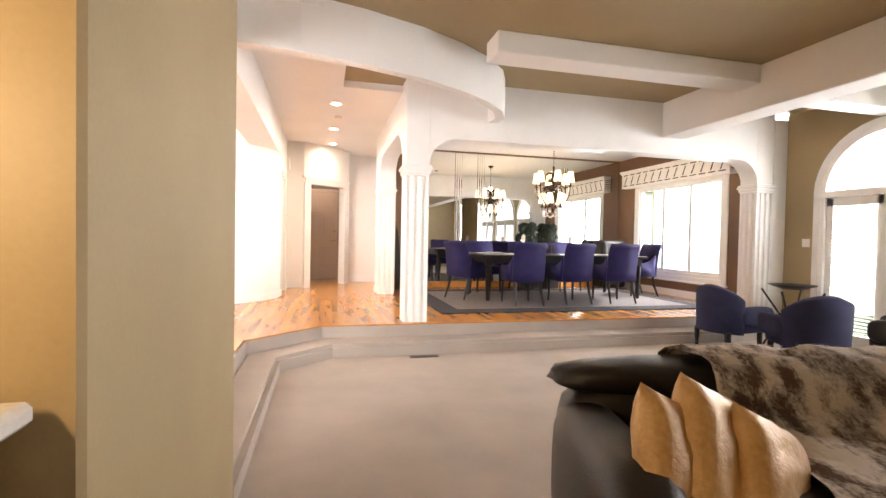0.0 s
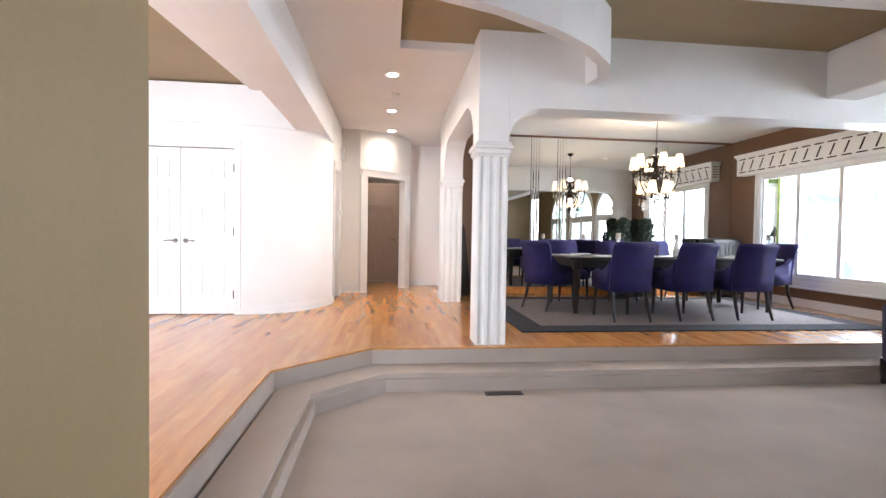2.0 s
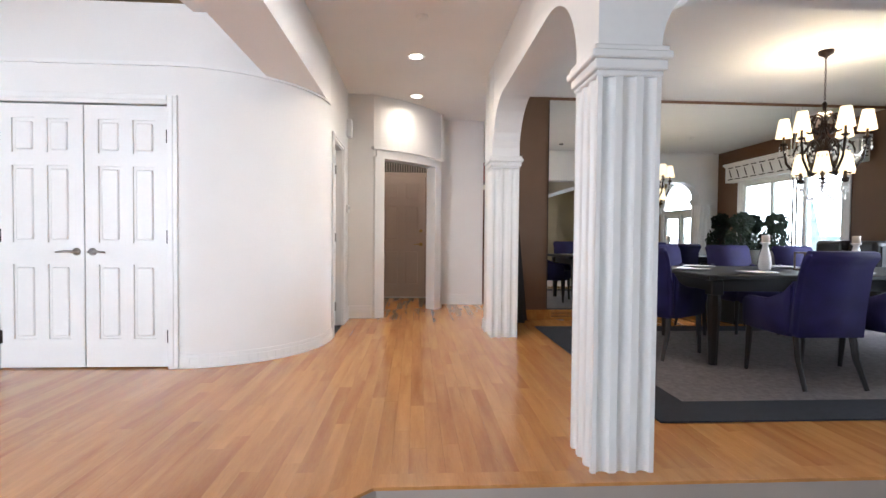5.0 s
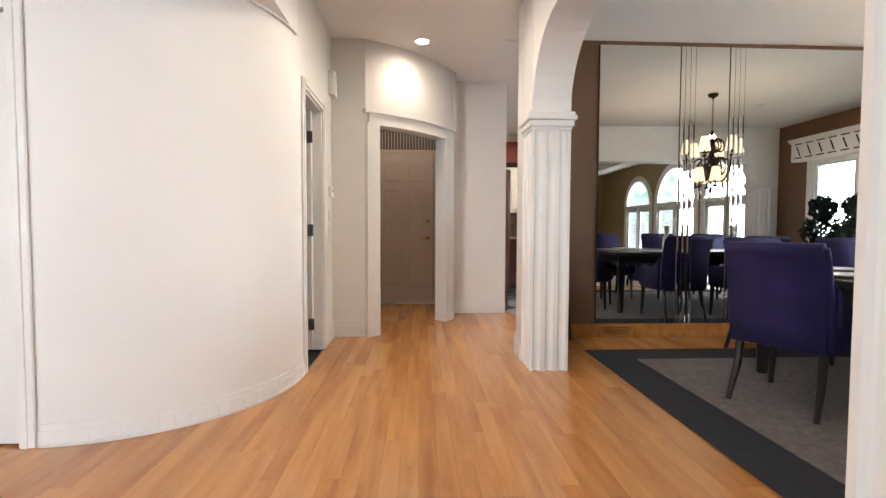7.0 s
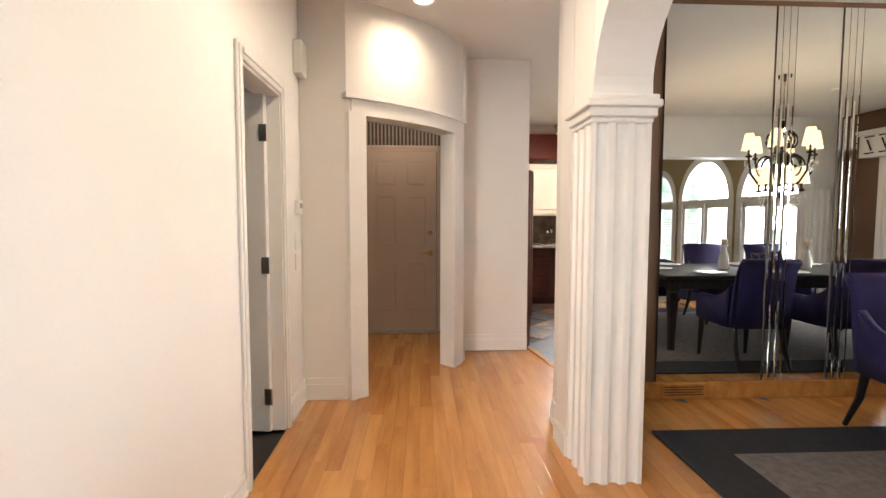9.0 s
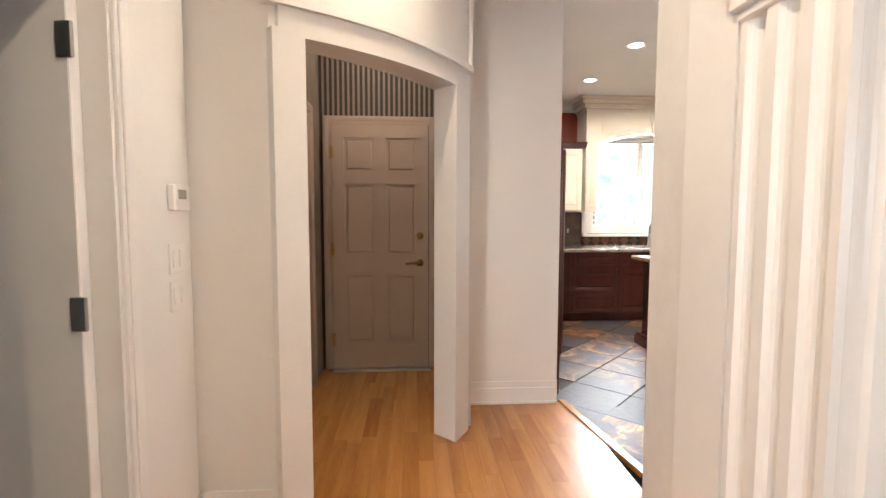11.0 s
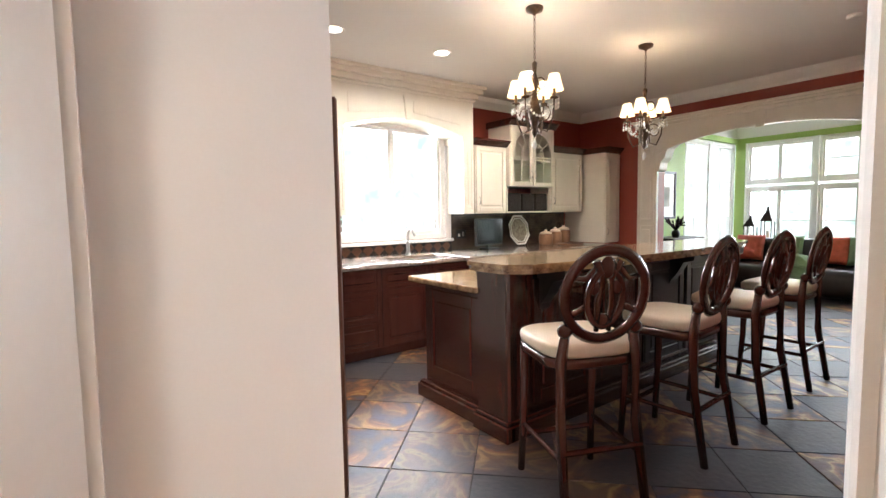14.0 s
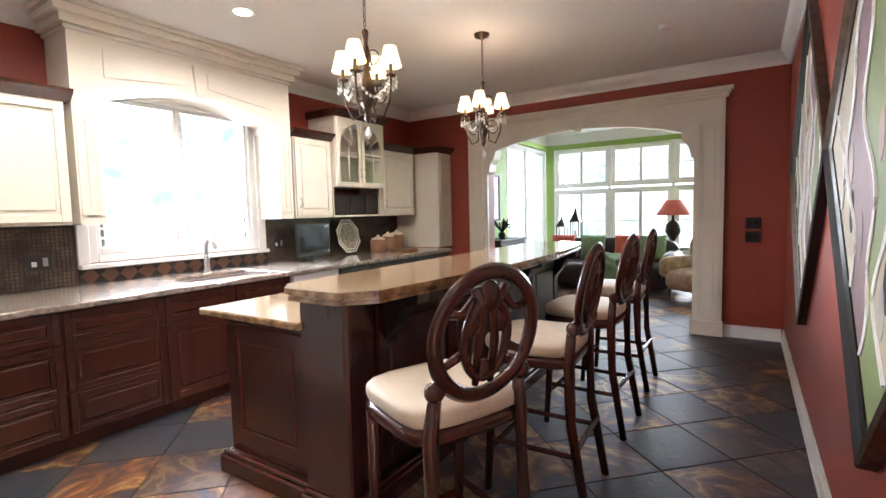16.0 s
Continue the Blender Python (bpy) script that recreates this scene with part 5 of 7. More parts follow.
lathe(b, [(0.185, 0.50), (0.15, 0.55), (0.11, 0.62), (0.085, 0.72), (0.083, 0.72), (0.108, 0.62), (0.148, 0.55), (0.182, 0.50)], 8, None, False)
part("shade", b, WHITESHADE, t, "white bell shade")
t = thing("foyer_mirror", pose(-4.05, 7.365, 0.80), "large mirror in a white lattice frame", "mirror")
b = bmnew()
box(b, -0.56, -0.03, 0.20, 0.56, -0.015, 1.12)
part("mirror_glass", b, MIRROR, t)
b = bmnew()
for x0, z0, x1, z1 in ((-0.74, 0, -0.72, 1.32), (0.72, 0, 0.74, 1.32), (-0.74, 0, 0.74, 0.02), (-0.74, 1.30, 0.74, 1.32), (-0.58, 0.18, -0.56, 1.14), (0.56, 0.18, 0.58, 1.14), (-0.58, 0.18, 0.58, 0.20), (-0.58, 1.12, 0.58, 1.14)):
    box(b, x0, -0.05, z0, x1, -0.005, z1, 0.003)
part("frame", b, NICKEL, t, "grey metal frame")
for side in (-1, 1):
    for k in range(7):
        z = 0.02 + k * 0.185
        for (xa, za), (xb, zb) in (((0.58, z), (0.72, z + 0.185)), ((0.58, z + 0.185), (0.72, z))):
            b = bmnew()
            tube(b, [(side * xa, -0.03, za), (side * xb, -0.03, min(zb, 1.31))], 0.007, 6)
            part("lattice_bar", b, TRIM, t)
for z in (0.02, 1.14):
    for k in range(7):
        x = -0.58 + k * 0.166
        for za, zb in ((z, z + 0.16), (z + 0.16, z)):
            b = bmnew()
            tube(b, [(x, -0.03, za), (x + 0.166, -0.03, zb)], 0.007, 6)
            part("lattice_bar", b, TRIM, t)
t = thing("footstool", pose(-3.72, 6.86, 0), "small stool with cabriole legs and a tapestry seat", "stool")
b = bmnew()
blob(b, 0, 0, 0.43, 0.21, 0.17, 0.05, 5)
part("seat", b, FLORAL, t, smooth=True)
for sx in (-1, 1):
    for sy in (-1, 1):
        b = bmnew()
        tube(b, [(sx * 0.15, sy * 0.12, 0.42), (sx * 0.19, sy * 0.15, 0.33), (sx * 0.16, sy * 0.13, 0.14), (sx * 0.18, sy * 0.145, 0.03), (sx * 0.19, sy * 0.15, 0.0)], [0.03, 0.028, 0.015, 0.014, 0.02], 8)
        part("leg", b, DARKWOOD, t, smooth=True)
t = thing("potted_plant", pose(-3.66, 7.02, 0.77), "small green leafy plant in a dark pot on the console", "plant")
b = bmnew()
lathe(b, [(0.045, 0), (0.06, 0.03), (0.065, 0.09), (0.058, 0.09), (0.001, 0.08)], 16)
part("pot", b, IRON, t, smooth=True)
b = bmnew()
rnd = random.Random(21)
for k in range(130):
    a, e = rnd.uniform(0, 6.28), rnd.uniform(0.1, 1.3)
    d = rnd.uniform(0.05, 0.13)
    p = Vector((d * math.cos(a) * math.cos(e) * 1.3, d * math.sin(a) * math.cos(e), 0.11 + d * math.sin(e)))
    m = Matrix.Translation(p) @ Euler((rnd.uniform(-0.8, 0.8), rnd.uniform(-0.8, 0.8), a)).to_matrix().to_4x4()
    b.faces.new([b.verts.new(m @ Vector(q)) for q in ((-0.02, 0, 0), (0, -0.013, 0.005), (0.026, 0, -0.004), (0, 0.013, 0.005))])
part("foliage", b, LEAF, t)
b = bmnew()
box(b, -4.95, 6.05, 0.001, -3.62, 6.72, 0.012, 0.004)
tagged(part("entrance_mat", b, RUGBLACK), "flat black mat lying on the oak floor", "mat")
# crystal chandelier over the foyer
t = thing("crystal_chandelier", pose(-3.4, 5.75, 2.86), "tiered crystal chandelier with hanging glass rods", "chandelier")
b = bmnew()
for z, r in ((-0.02, 0.26), (-0.16, 0.20), (-0.30, 0.13)):
    tube(b, [(r * math.cos(2 * math.pi * k / 24), r * math.sin(2 * math.pi * k / 24), z) for k in range(24)], 0.008, 6, True)
tube(b, [(0, 0, 0), (0, 0, -0.34)], 0.012, 8)
for k in range(4):
    a = k * math.pi / 2
    tube(b, [(0, 0, 0), (0.26 * math.cos(a), 0.26 * math.sin(a), -0.02)], 0.005, 5)
part("frame", b, NICKEL, t)
b = bmnew()
for z, r, n in ((-0.02, 0.26, 34), (-0.16, 0.20, 28), (-0.30, 0.13, 18)):
    for k in range(n):
        a = 2 * math.pi * k / n
        lathe(b, [(0.007, z), (0.008, z - 0.15), (0.001, z - 0.17)], 5, Matrix.Translation((r * math.cos(a), r * math.sin(a), 0)))
tagged(part("crystal_rods", b, CRYSTAL, t, "hanging clear glass rods"), kind="stuff")


# ---- kitchen ----
def pull(parent, x, y, z, h=0.10, material=NICKEL):
    b = bmnew()
    tube(b, [(x, y, z - h / 2), (x, y - 0.022, z - h / 4), (x, y - 0.026, z), (x, y - 0.022, z + h / 4), (x, y, z + h / 2)], 0.005, 6)
    part("handle", b, material, parent, "curved metal handle", True)


def base_unit(x0, x1, drawers, doors, material=CHERRY, label="dark cherry base cabinet with raised panel fronts"):
    t = thing("base_cabinet", pose(0, 0, 0), label, "cabinet", "base cabinets under the window counter")
    b = bmnew()
    box(b, x0, 13.37, 0.10, x1, 14.245, 0.865)
    box(b, x0, 13.44, 0.0, x1, 14.2, 0.10)
    part("body", b, material, t)
    w = (x1 - x0) / doors
    for i in range(doors):
        a, c = x0 + i * w + 0.008, x0 + (i + 1) * w - 0.008
        if drawers == 1:
            b = bmnew()
            panel_front(b, a, 0.67, c, 0.855, 13.37, 0.02, 0.035)
            part("drawer", b, material, t)
            b = bmnew()
            panel_front(b, a, 0.115, c, 0.655, 13.37)
            part("door", b, material, t)
        else:
            for z0, z1 in ((0.115, 0.36), (0.375, 0.655), (0.67, 0.855)):
                b = bmnew()
                panel_front(b, a, z0, c, z1, 13.37, 0.02, 0.04)
                part("drawer", b, material, t)
    return t


base_unit(1.25, 2.12, 3, 1)
base_unit(2.12, 2.70, 3, 1)
base_unit(2.70, 3.78, 1, 2)
base_unit(4.37, 4.85, 1, 1, ESPRESSO, "espresso dark base cabinet with raised panel fronts")
base_unit(4.85, 5.65, 1, 1, ESPRESSO, "espresso dark base cabinet with raised panel fronts")
base_unit(5.65, 6.40, 1, 1, ESPRESSO, "espresso dark base cabinet with raised panel fronts")
t = thing("dishwasher", pose(0, 0, 0), "stainless steel dishwasher under the counter", "dishwasher")
b = bmnew()
box(b, 3.79, 13.37, 0.10, 4.36, 14.2, 0.86, 0.004)
part("body", b, STEEL, t)
b = bmnew()
box(b, 3.80, 13.345, 0.70, 4.35, 13.37, 0.86, 0.004)
part("control_panel", b, PLATEWHITE, t, "pale control panel")
b = bmnew()
tube(b, [(3.86, 13.325, 0.66), (4.29, 13.325, 0.66)], 0.010, 8)
part("handle", b, STEEL, t)

# window counter with sink and tap
b = bmnew()
box(b, 1.22, 13.31, 0.868, 2.98, 14.245, 0.905, 0.006)
box(b, 3.72, 13.31, 0.868, 6.40, 14.245, 0.905, 0.006)
box(b, 2.98, 13.31, 0.868, 3.72, 13.52, 0.905, 0.006)
box(b, 2.98, 13.92, 0.868, 3.72, 14.245, 0.905, 0.006)
tagged(part("worktop", b, GRANITEGREY), "polished speckled granite worktop under the window", "worktop")
t = thing("sink", pose(0, 0, 0), "stainless undermount sink in the granite", "sink")
b = bmnew()
box(b, 2.98, 13.52, 0.70, 3.72, 13.92, 0.71)
for x0, y0, x1, y1 in ((2.97, 13.52, 2.98, 13.92), (3.72, 13.52, 3.73, 13.92), (2.97, 13.51, 3.73, 13.52), (2.97, 13.92, 3.73, 13.93)):
    box(b, x0, y0, 0.70, x1, y1, 0.875)
part("basin", b, STEEL, t)
t = thing("kitchen_tap", pose(3.42, 14.02, 0.905), "chrome pull-out kitchen tap behind the sink", "tap")
b = bmnew()
lathe(b, [(0.03, 0), (0.032, 0.01), (0.022, 0.03), (0.022, 0.15), (0.018, 0.16)], 14)
part("body", b, STEEL, t, smooth=True)
b = bmnew()
tube(b, [(0, 0, 0.15), (0, 0, 0.25), (0, -0.04, 0.30), (0, -0.10, 0.29), (0, -0.15, 0.22)], [0.016, 0.014, 0.014, 0.015, 0.017], 10)
part("spout", b, STEEL, t, smooth=True)
b = bmnew()
tube(b, [(0.02, 0, 0.12), (0.06, -0.01, 0.16)], [0.009, 0.007], 8)
part("lever", b, STEEL, t)

# kitchen window, sill and arched valance
t = window("window_kitchen", pose(2.62, 14.26, 1.06), 1.50, 1.36, 2, TRIM, "white two-light kitchen window over the sink")
for x in (2.735, 4.005, 3.335, 3.405):
    b = bmnew()
    for k in range(16):
        box(b, x - 0.012, 14.285 - 14.26, 0.12 + k * 0.075, x + 0.012, 14.29 - 14.26, 0.18 + k * 0.075)
    for v in b.verts:
        v.co.x -= 2.62
    part("leaded_strip", b, NICKEL, t, "leaded glass strip")
b = bmnew()
box(b, 2.54, 14.17, 1.02, 4.20, 14.249, 1.055, 0.005)
for x0, x1 in ((2.54, 2.62), (4.12, 4.20)):
    box(b, x0, 14.22, 1.055, x1, 14.249, 2.42, 0.004)
setting("trim_window_kitchen", b, TRIM, "white sill and casing of the kitchen window")
t = thing("window_valance", pose(0, 0, 0), "cream wooden arched valance with panels and keystone", "valance")
b = bmnew()
pts = [(2.45, 2.86), (2.45, 2.20), (2.62, 2.20)] + [(2.62 + 1.50 * i / 16, 2.27 + 0.13 * math.sin(math.pi * i / 16)) for i in range(17)] + [(4.12, 2.20), (4.29, 2.20), (4.29, 2.86)]
prism(b, pts, "y", 13.88, 14.245)
part("board", b, CREAM, t)
for x0, x1 in ((2.45, 2.61), (4.13, 4.29)):
    b = bmnew()
    box(b, x0, 13.88, 1.36, x1, 14.2, 2.199)
    panel_front(b, x0 + 0.01, 1.42, x1 - 0.01, 2.15, 13.88, 0.012, 0.03)
    part("side_panel", b, CREAM, t)
for a, c in ((2.66, 3.30), (3.44, 4.08)):
    b = bmnew()
    s = 1 if a < 3 else -1
    lo, hi = (2.40, 2.47) if s > 0 else (2.47, 2.40)
    prism(b, [(a, lo), (c, hi), (c, 2.60), (a, 2.60)], "y", 13.868, 13.88)
    part("panel", b, CREAM, t)
b = bmnew()
prism(b, [(3.335, 2.38), (3.405, 2.38), (3.43, 2.64), (3.31, 2.64)], "y", 13.855, 13.88)
part("keystone", b, CREAM, t)
b = bmnew()
for d, z0, z1 in ((0.02, 2.68, 2.71), (0.05, 2.71, 2.77), (0.09, 2.77, 2.82), (0.12, 2.82, 2.858)):
    box(b, 2.45 - d, 13.88 - d, z0, 4.29 + d, 14.245, z1, 0.006)
part("cornice", b, CREAM, t)


def upper_unit(x0, x1, z0, z1, front, doors, label, crown=True, knob=None, name="wall_cabinet"):
    t = thing(name, pose(0, 0, 0), label, "cabinet", "cream kitchen cabinets")
    b = bmnew()
    box(b, x0, front, z0, x1, 14.245, z1)
    part("body", b, CREAM, t)
    w = (x1 - x0) / doors
    for i in range(doors):
        b = bmnew()
        panel_front(b, x0 + i * w + 0.01, z0 + 0.02, x0 + (i + 1) * w - 0.01, z1 - 0.02, front)
        d = part("door", b, CREAM, t)
        pull(d, x0 + i * w + 0.05 if (knob or "l") == "l" else x0 + (i + 1) * w - 0.05, front - 0.02, z0 + 0.16)
    if crown:
        b = bmnew()
        prism(b, [(front - 0.01, z1 - 0.01), (front - 0.03, z1 + 0.01), (front - 0.07, z1 + 0.05), (front - 0.08, z1 + 0.07), (14.245, z1 + 0.07), (14.245, z1 - 0.01)], "x", x0 - 0.04, x1 + 0.04)
        part("cornice", b, CHERRY, t, "dark wood crown moulding")
    return t


upper_unit(1.25, 1.82, 1.36, 2.20, 13.90, 1, "cream raised-panel wall cabinet with dark cornice")
upper_unit(1.82, 2.41, 1.36, 2.20, 13.90, 1, "cream raised-panel wall cabinet with dark cornice")
upper_unit(4.33, 4.84, 1.36, 2.20, 13.90, 1, "cream raised-panel wall cabinet with dark cornice")
upper_unit(5.70, 6.38, 1.36, 2.20, 13.90, 1, "cream raised-panel wall cabinet with dark cornice")
upper_unit(6.44, 6.79, 0.91, 2.20, 13.55, 1, "tall cream cabinet standing on the counter", True, None, "tall_cabinet")

# glazed cabinet with arched mullions over a niche with baskets
t = thing("glazed_cabinet", pose(0, 0, 0), "cream glass-fronted cabinet with arched mullions", "cabinet")
b = bmnew()
gx0, gx1, gf = 4.86, 5.68, 13.84
for x0, x1, z0, z1 in ((gx0, gx0 + 0.02, 1.70, 2.48), (gx1 - 0.02, gx1, 1.70, 2.48), (gx0, gx1, 1.70, 1.72), (gx0, gx1, 2.46, 2.48), (gx0, gx1, 2.04, 2.055)):
    box(b, x0, gf, z0, x1, 14.24, z1)
box(b, gx0, 14.22, 1.70, gx1, 14.245, 2.48)
part("body", b, CREAM, t)
for i in range(2):
    x0 = gx0 + 0.005 + i * 0.41
    x1 = x0 + 0.40
    b = bmnew()
    for a0, c0, a1, c1 in ((x0, 1.71, x0 + 0.05, 2.47), (x1 - 0.05, 1.71, x1, 2.47), (x0 + 0.05, 1.71, x1 - 0.05, 1.76), (x0 + 0.05, 2.43, x1 - 0.05, 2.47)):
        box(b, a0, gf - 0.02, c0, a1, gf, c1, 0.003)
    cx = x1 - 0.05 if i == 0 else x0 + 0.05
    arcs = [(cx + (-1 if i == 0 else 1) * 0.30 * math.cos(radians(a)), 2.11 + 0.31 * math.sin(radians(a))) for a in range(0, 91, 9)]
    corner = (x0 + 0.04 if i == 0 else x1 - 0.04, 2.44)
    prism(b, [(arcs[0][0], 2.11)] + arcs[1:] + [(cx, 2.44), corner, (corner[0], 2.11)], "y", gf - 0.018, gf - 0.002)
    d = part("door", b, CREAM, t)
    b = bmnew()
    m0 = (x0 + x1) / 2
    box(b, m0 - 0.008, gf - 0.016, 1.75, m0 + 0.008, gf - 0.004, 2.12)
    box(b, x0 + 0.05, gf - 0.016, 2.08, x1 - 0.05, gf - 0.004, 2.096)
    for a in (35, 65):
        s = -1 if i == 0 else 1
        tube(b, [(cx + s * 0.10 * math.cos(radians(a)), gf - 0.01, 2.11 + 0.10 * math.sin(radians(a))), (cx + s * 0.30 * math.cos(radians(a)), gf - 0.01, 2.11 + 0.31 * math.sin(radians(a)))], 0.007, 6)
    tube(b, [(cx + (-1 if i == 0 else 1) * 0.15 * math.cos(radians(a)), gf - 0.01, 2.11 + 0.15 * math.sin(radians(a))) for a in range(0, 91, 15)], 0.007, 6)
    part("mullion", b, CREAM, d)
    b = bmnew()
    box(b, x0 + 0.045, gf - 0.008, 1.755, x1 - 0.045, gf - 0.005, 2.435)
    o = part("pane", b, GLASS, d)
    o.visible_shadow = False
    pull(d, x1 - 0.03 if i == 0 else x0 + 0.03, gf - 0.02, 1.86, 0.11)
b = bmnew()
prism(b, [(gf - 0.01, 2.47), (gf - 0.03, 2.49), (gf - 0.07, 2.53), (gf - 0.08, 2.55), (14.245, 2.55), (14.245, 2.47)], "x", gx0 - 0.04, gx1 + 0.04)
part("cornice", b, CHERRY, t, "dark wood crown moulding")
b = bmnew()
for x0, x1, z0, z1 in ((gx0, gx0 + 0.018, 1.36, 1.70), (gx1 - 0.018, gx1, 1.36, 1.70), (gx0, gx1, 1.36, 1.38)):
    box(b, x0, 13.90, z0, x1, 14.24, z1)
part("niche", b, CREAM, t)
for i in range(3):
    b = bmnew()
    x = gx0 + 0.03 + i * 0.255
    box(b, x, 13.905, 1.381, x + 0.245, 14.2, 1.62, 0.02, None, 2)
    tagged(part("storage_basket", b, BROWNCLOTH), "dark woven storage basket in the cabinet niche", "basket", "baskets in the niche")

# splashback
for x0, x1 in ((1.22, 2.53), (4.21, 6.40)):
    b = bmnew()
    box(b, x0, 14.236, 0.905, x1, 14.2495, 1.36)
    setting("trim_splashback" if x0 < 3 else "trim_splashback_east", b, GROUT, "dark grout of the mosaic splashback")
b = bmnew()
box(b, 2.54, 14.236, 0.905, 4.20, 14.2495, 1.02)
low_band = setting("trim_splashback_band", b, GROUT, "copper band below the window")
me_band = bmesh.new()
box(me_band, -0.048, -0.004, -0.048, 0.048, 0.004, 0.048, 0.003, pose(0, 0, 0, 0, 45, 0))
md = bpy.data.meshes.new("copper_diamond")
me_band.to_mesh(md)
me_band.free()
md.materials.append(COPPER)
for i in range(12):
    o = new("tile", md)
    o.matrix_basis = pose(2.61 + i * 0.138, 14.234, 0.963)
    o.parent = low_band
mv, mf = [], []
for x0, x1 in ((1.22, 2.53), (4.21, 6.40)):
    nx = int((x1 - x0) / 0.027)
    for i in range(nx):
        for j in range(16):
            a0, a1, c0, c1 = x0 + i * 0.027 + 0.002, x0 + i * 0.027 + 0.025, 0.91 + j * 0.027, 0.933 + j * 0.027
            k = len(mv)
            mv += [(a0, 14.237, c0), (a1, 14.237, c0), (a1, 14.237, c1), (a0, 14.237, c1), (a0 + 0.002, 14.232, c0 + 0.002), (a1 - 0.002, 14.232, c0 + 0.002), (a1 - 0.002, 14.232, c1 - 0.002), (a0 + 0.002, 14.232, c1 - 0.002)]
            mf += [tuple(k + q for q in f) for f in ((4, 5, 6, 7), (0, 1, 5, 4), (1, 2, 6, 5), (2, 3, 7, 6), (3, 0, 4, 7))]
mosaic_me = bpy.data.meshes.new("mosaic_tiles")
mosaic_me.from_pydata(mv, [], mf)
mosaic_me.materials.append(MOSAIC)
tagged(new("mosaic_tiles", mosaic_me), "small dark bronze mosaic tiles behind the counter", "mosaic tiles", kind="stuff")
for x in (2.31, 4.36):
    plate("power_outlet", pose(x, 14.231, 1.10), 0.15, 0.115, 0.008, BLACK, "black wall plate with pale sockets", "outlet", (("socket", -0.05, -0.03, -0.02, 0.005, PLATEWHITE), ("socket", 0.015, -0.03, 0.045, 0.03, NICKEL)))

# things on the counter
t = thing("television", pose(4.62, 13.98, 0.905, 0, 0, 8), "small black flat television on the counter", "television")
b = bmnew()
box(b, -0.26, -0.02, 0.05, 0.26, 0.02, 0.39, 0.006)
part("casing", b, BLACK, t)
b = bmnew()
box(b, -0.245, -0.023, 0.07, 0.245, -0.019, 0.375)
part("screen", b, SCREEN, t)
b = bmnew()
box(b, -0.11, -0.09, 0, 0.11, 0.07, 0.015, 0.004)
box(b, -0.03, -0.01, 0.01, 0.03, 0.02, 0.06)
part("stand", b, BLACK, t)
t = thing("octagonal_plate", pose(5.28, 14.05, 0.91, -12, 0, 0), "large octagonal silver platter leaning on the wall", "platter")
b = bmnew()
oc = [(0.19 * math.cos(radians(22.5 + 45 * k)), 0.22 + 0.21 * math.sin(radians(22.5 + 45 * k))) for k in range(8)]
oi = [(0.155 * math.cos(radians(22.5 + 45 * k)), 0.22 + 0.172 * math.sin(radians(22.5 + 45 * k))) for k in range(8)]
prism(b, oc, "y", 0.0, 0.012)
part("plate", b, GRANITEGREY, t)
b = bmnew()
tube(b, [(x, -0.004, z) for x, z in oc], 0.012, 8, True)
tube(b, [(x, -0.003, z) for x, z in oi], 0.006, 8, True)
part("rim", b, CERAMIC, t, "pale beaded rim")
for i, (x, w, h) in enumerate(((5.72, 0.10, 0.17), (5.92, 0.09, 0.20), (6.10, 0.10, 0.22))):
    t = thing("canister", pose(x, 14.0, 0.905), "brown clay canister with a lid on the counter", "canister", "canisters on the counter")
    b = bmnew()
    lathe(b, [(w * 0.8, 0), (w, 0.02), (w, h * 0.8), (w * 0.85, h * 0.9)], 18)
    part("jar", b, CLAY, t, smooth=True)
    b = bmnew()
    lathe(b, [(w * 0.88, h * 0.9), (w * 0.8, h), (0.02, h + 0.02), (0.018, h + 0.04), (0.001, h + 0.045)], 18)
    part("lid", b, CUSHION, t, smooth=True)
t = thing("serving_tray", pose(5.92, 13.72, 0.906), "oval wooden tray on the granite", "tray")
b = bmnew()
lathe(b, [(0.001, 0), (0.22, 0.0), (0.26, 0.025), (0.25, 0.027), (0.21, 0.008), (0.001, 0.008)], 26, Matrix.Diagonal((1, 0.55, 1, 1)))
part("tray_dish", b, CLAY, t, smooth=True)

# refrigerator beside the way in
t = thing("refrigerator", pose(0, 0, 0), "tall bronze-brown refrigerator beside the kitchen opening", "refrigerator")
b = bmnew()
box(b, 1.182, 11.04, 0.0, 1.245, 11.96, 1.80, 0.008)
part("body", b, BRONZESTEEL, t)
b = bmnew()
box(b, 1.247, 11.05, 0.30, 1.268, 11.50, 1.79, 0.008)
part("door", b, BRONZESTEEL, t)
b = bmnew()
box(b, 1.247, 11.51, 0.30, 1.268, 11.95, 1.79, 0.008)
part("door", b, BRONZESTEEL, t)

# island: low counter and raised bar
t = thing("kitchen_island", pose(0, 0, 0), "dark cherry kitchen island with panelled sides", "island")
b = bmnew()
box(b, 2.52, 11.66, 0.0, 5.25, 12.36, 0.865)
part("body", b, CHERRY, t)
b = bmnew()
box(b, 2.50, 11.46, 0.0, 5.25, 11.66, 1.03)
part("bar_wall", b, CHERRY, t)
b = bmnew()
panel_front(b, 11.74, 0.20, 12.30, 0.82, 0, 0.018, 0.06)
bmesh.ops.transform(b, matrix=pose(2.52, 0, 0, 0, 0, -90) @ Matrix.Diagonal((-1, 1, 1, 1)), verts=b.verts[:])
part("end_panel", b, CHERRY, t, "raised panel of the island end")
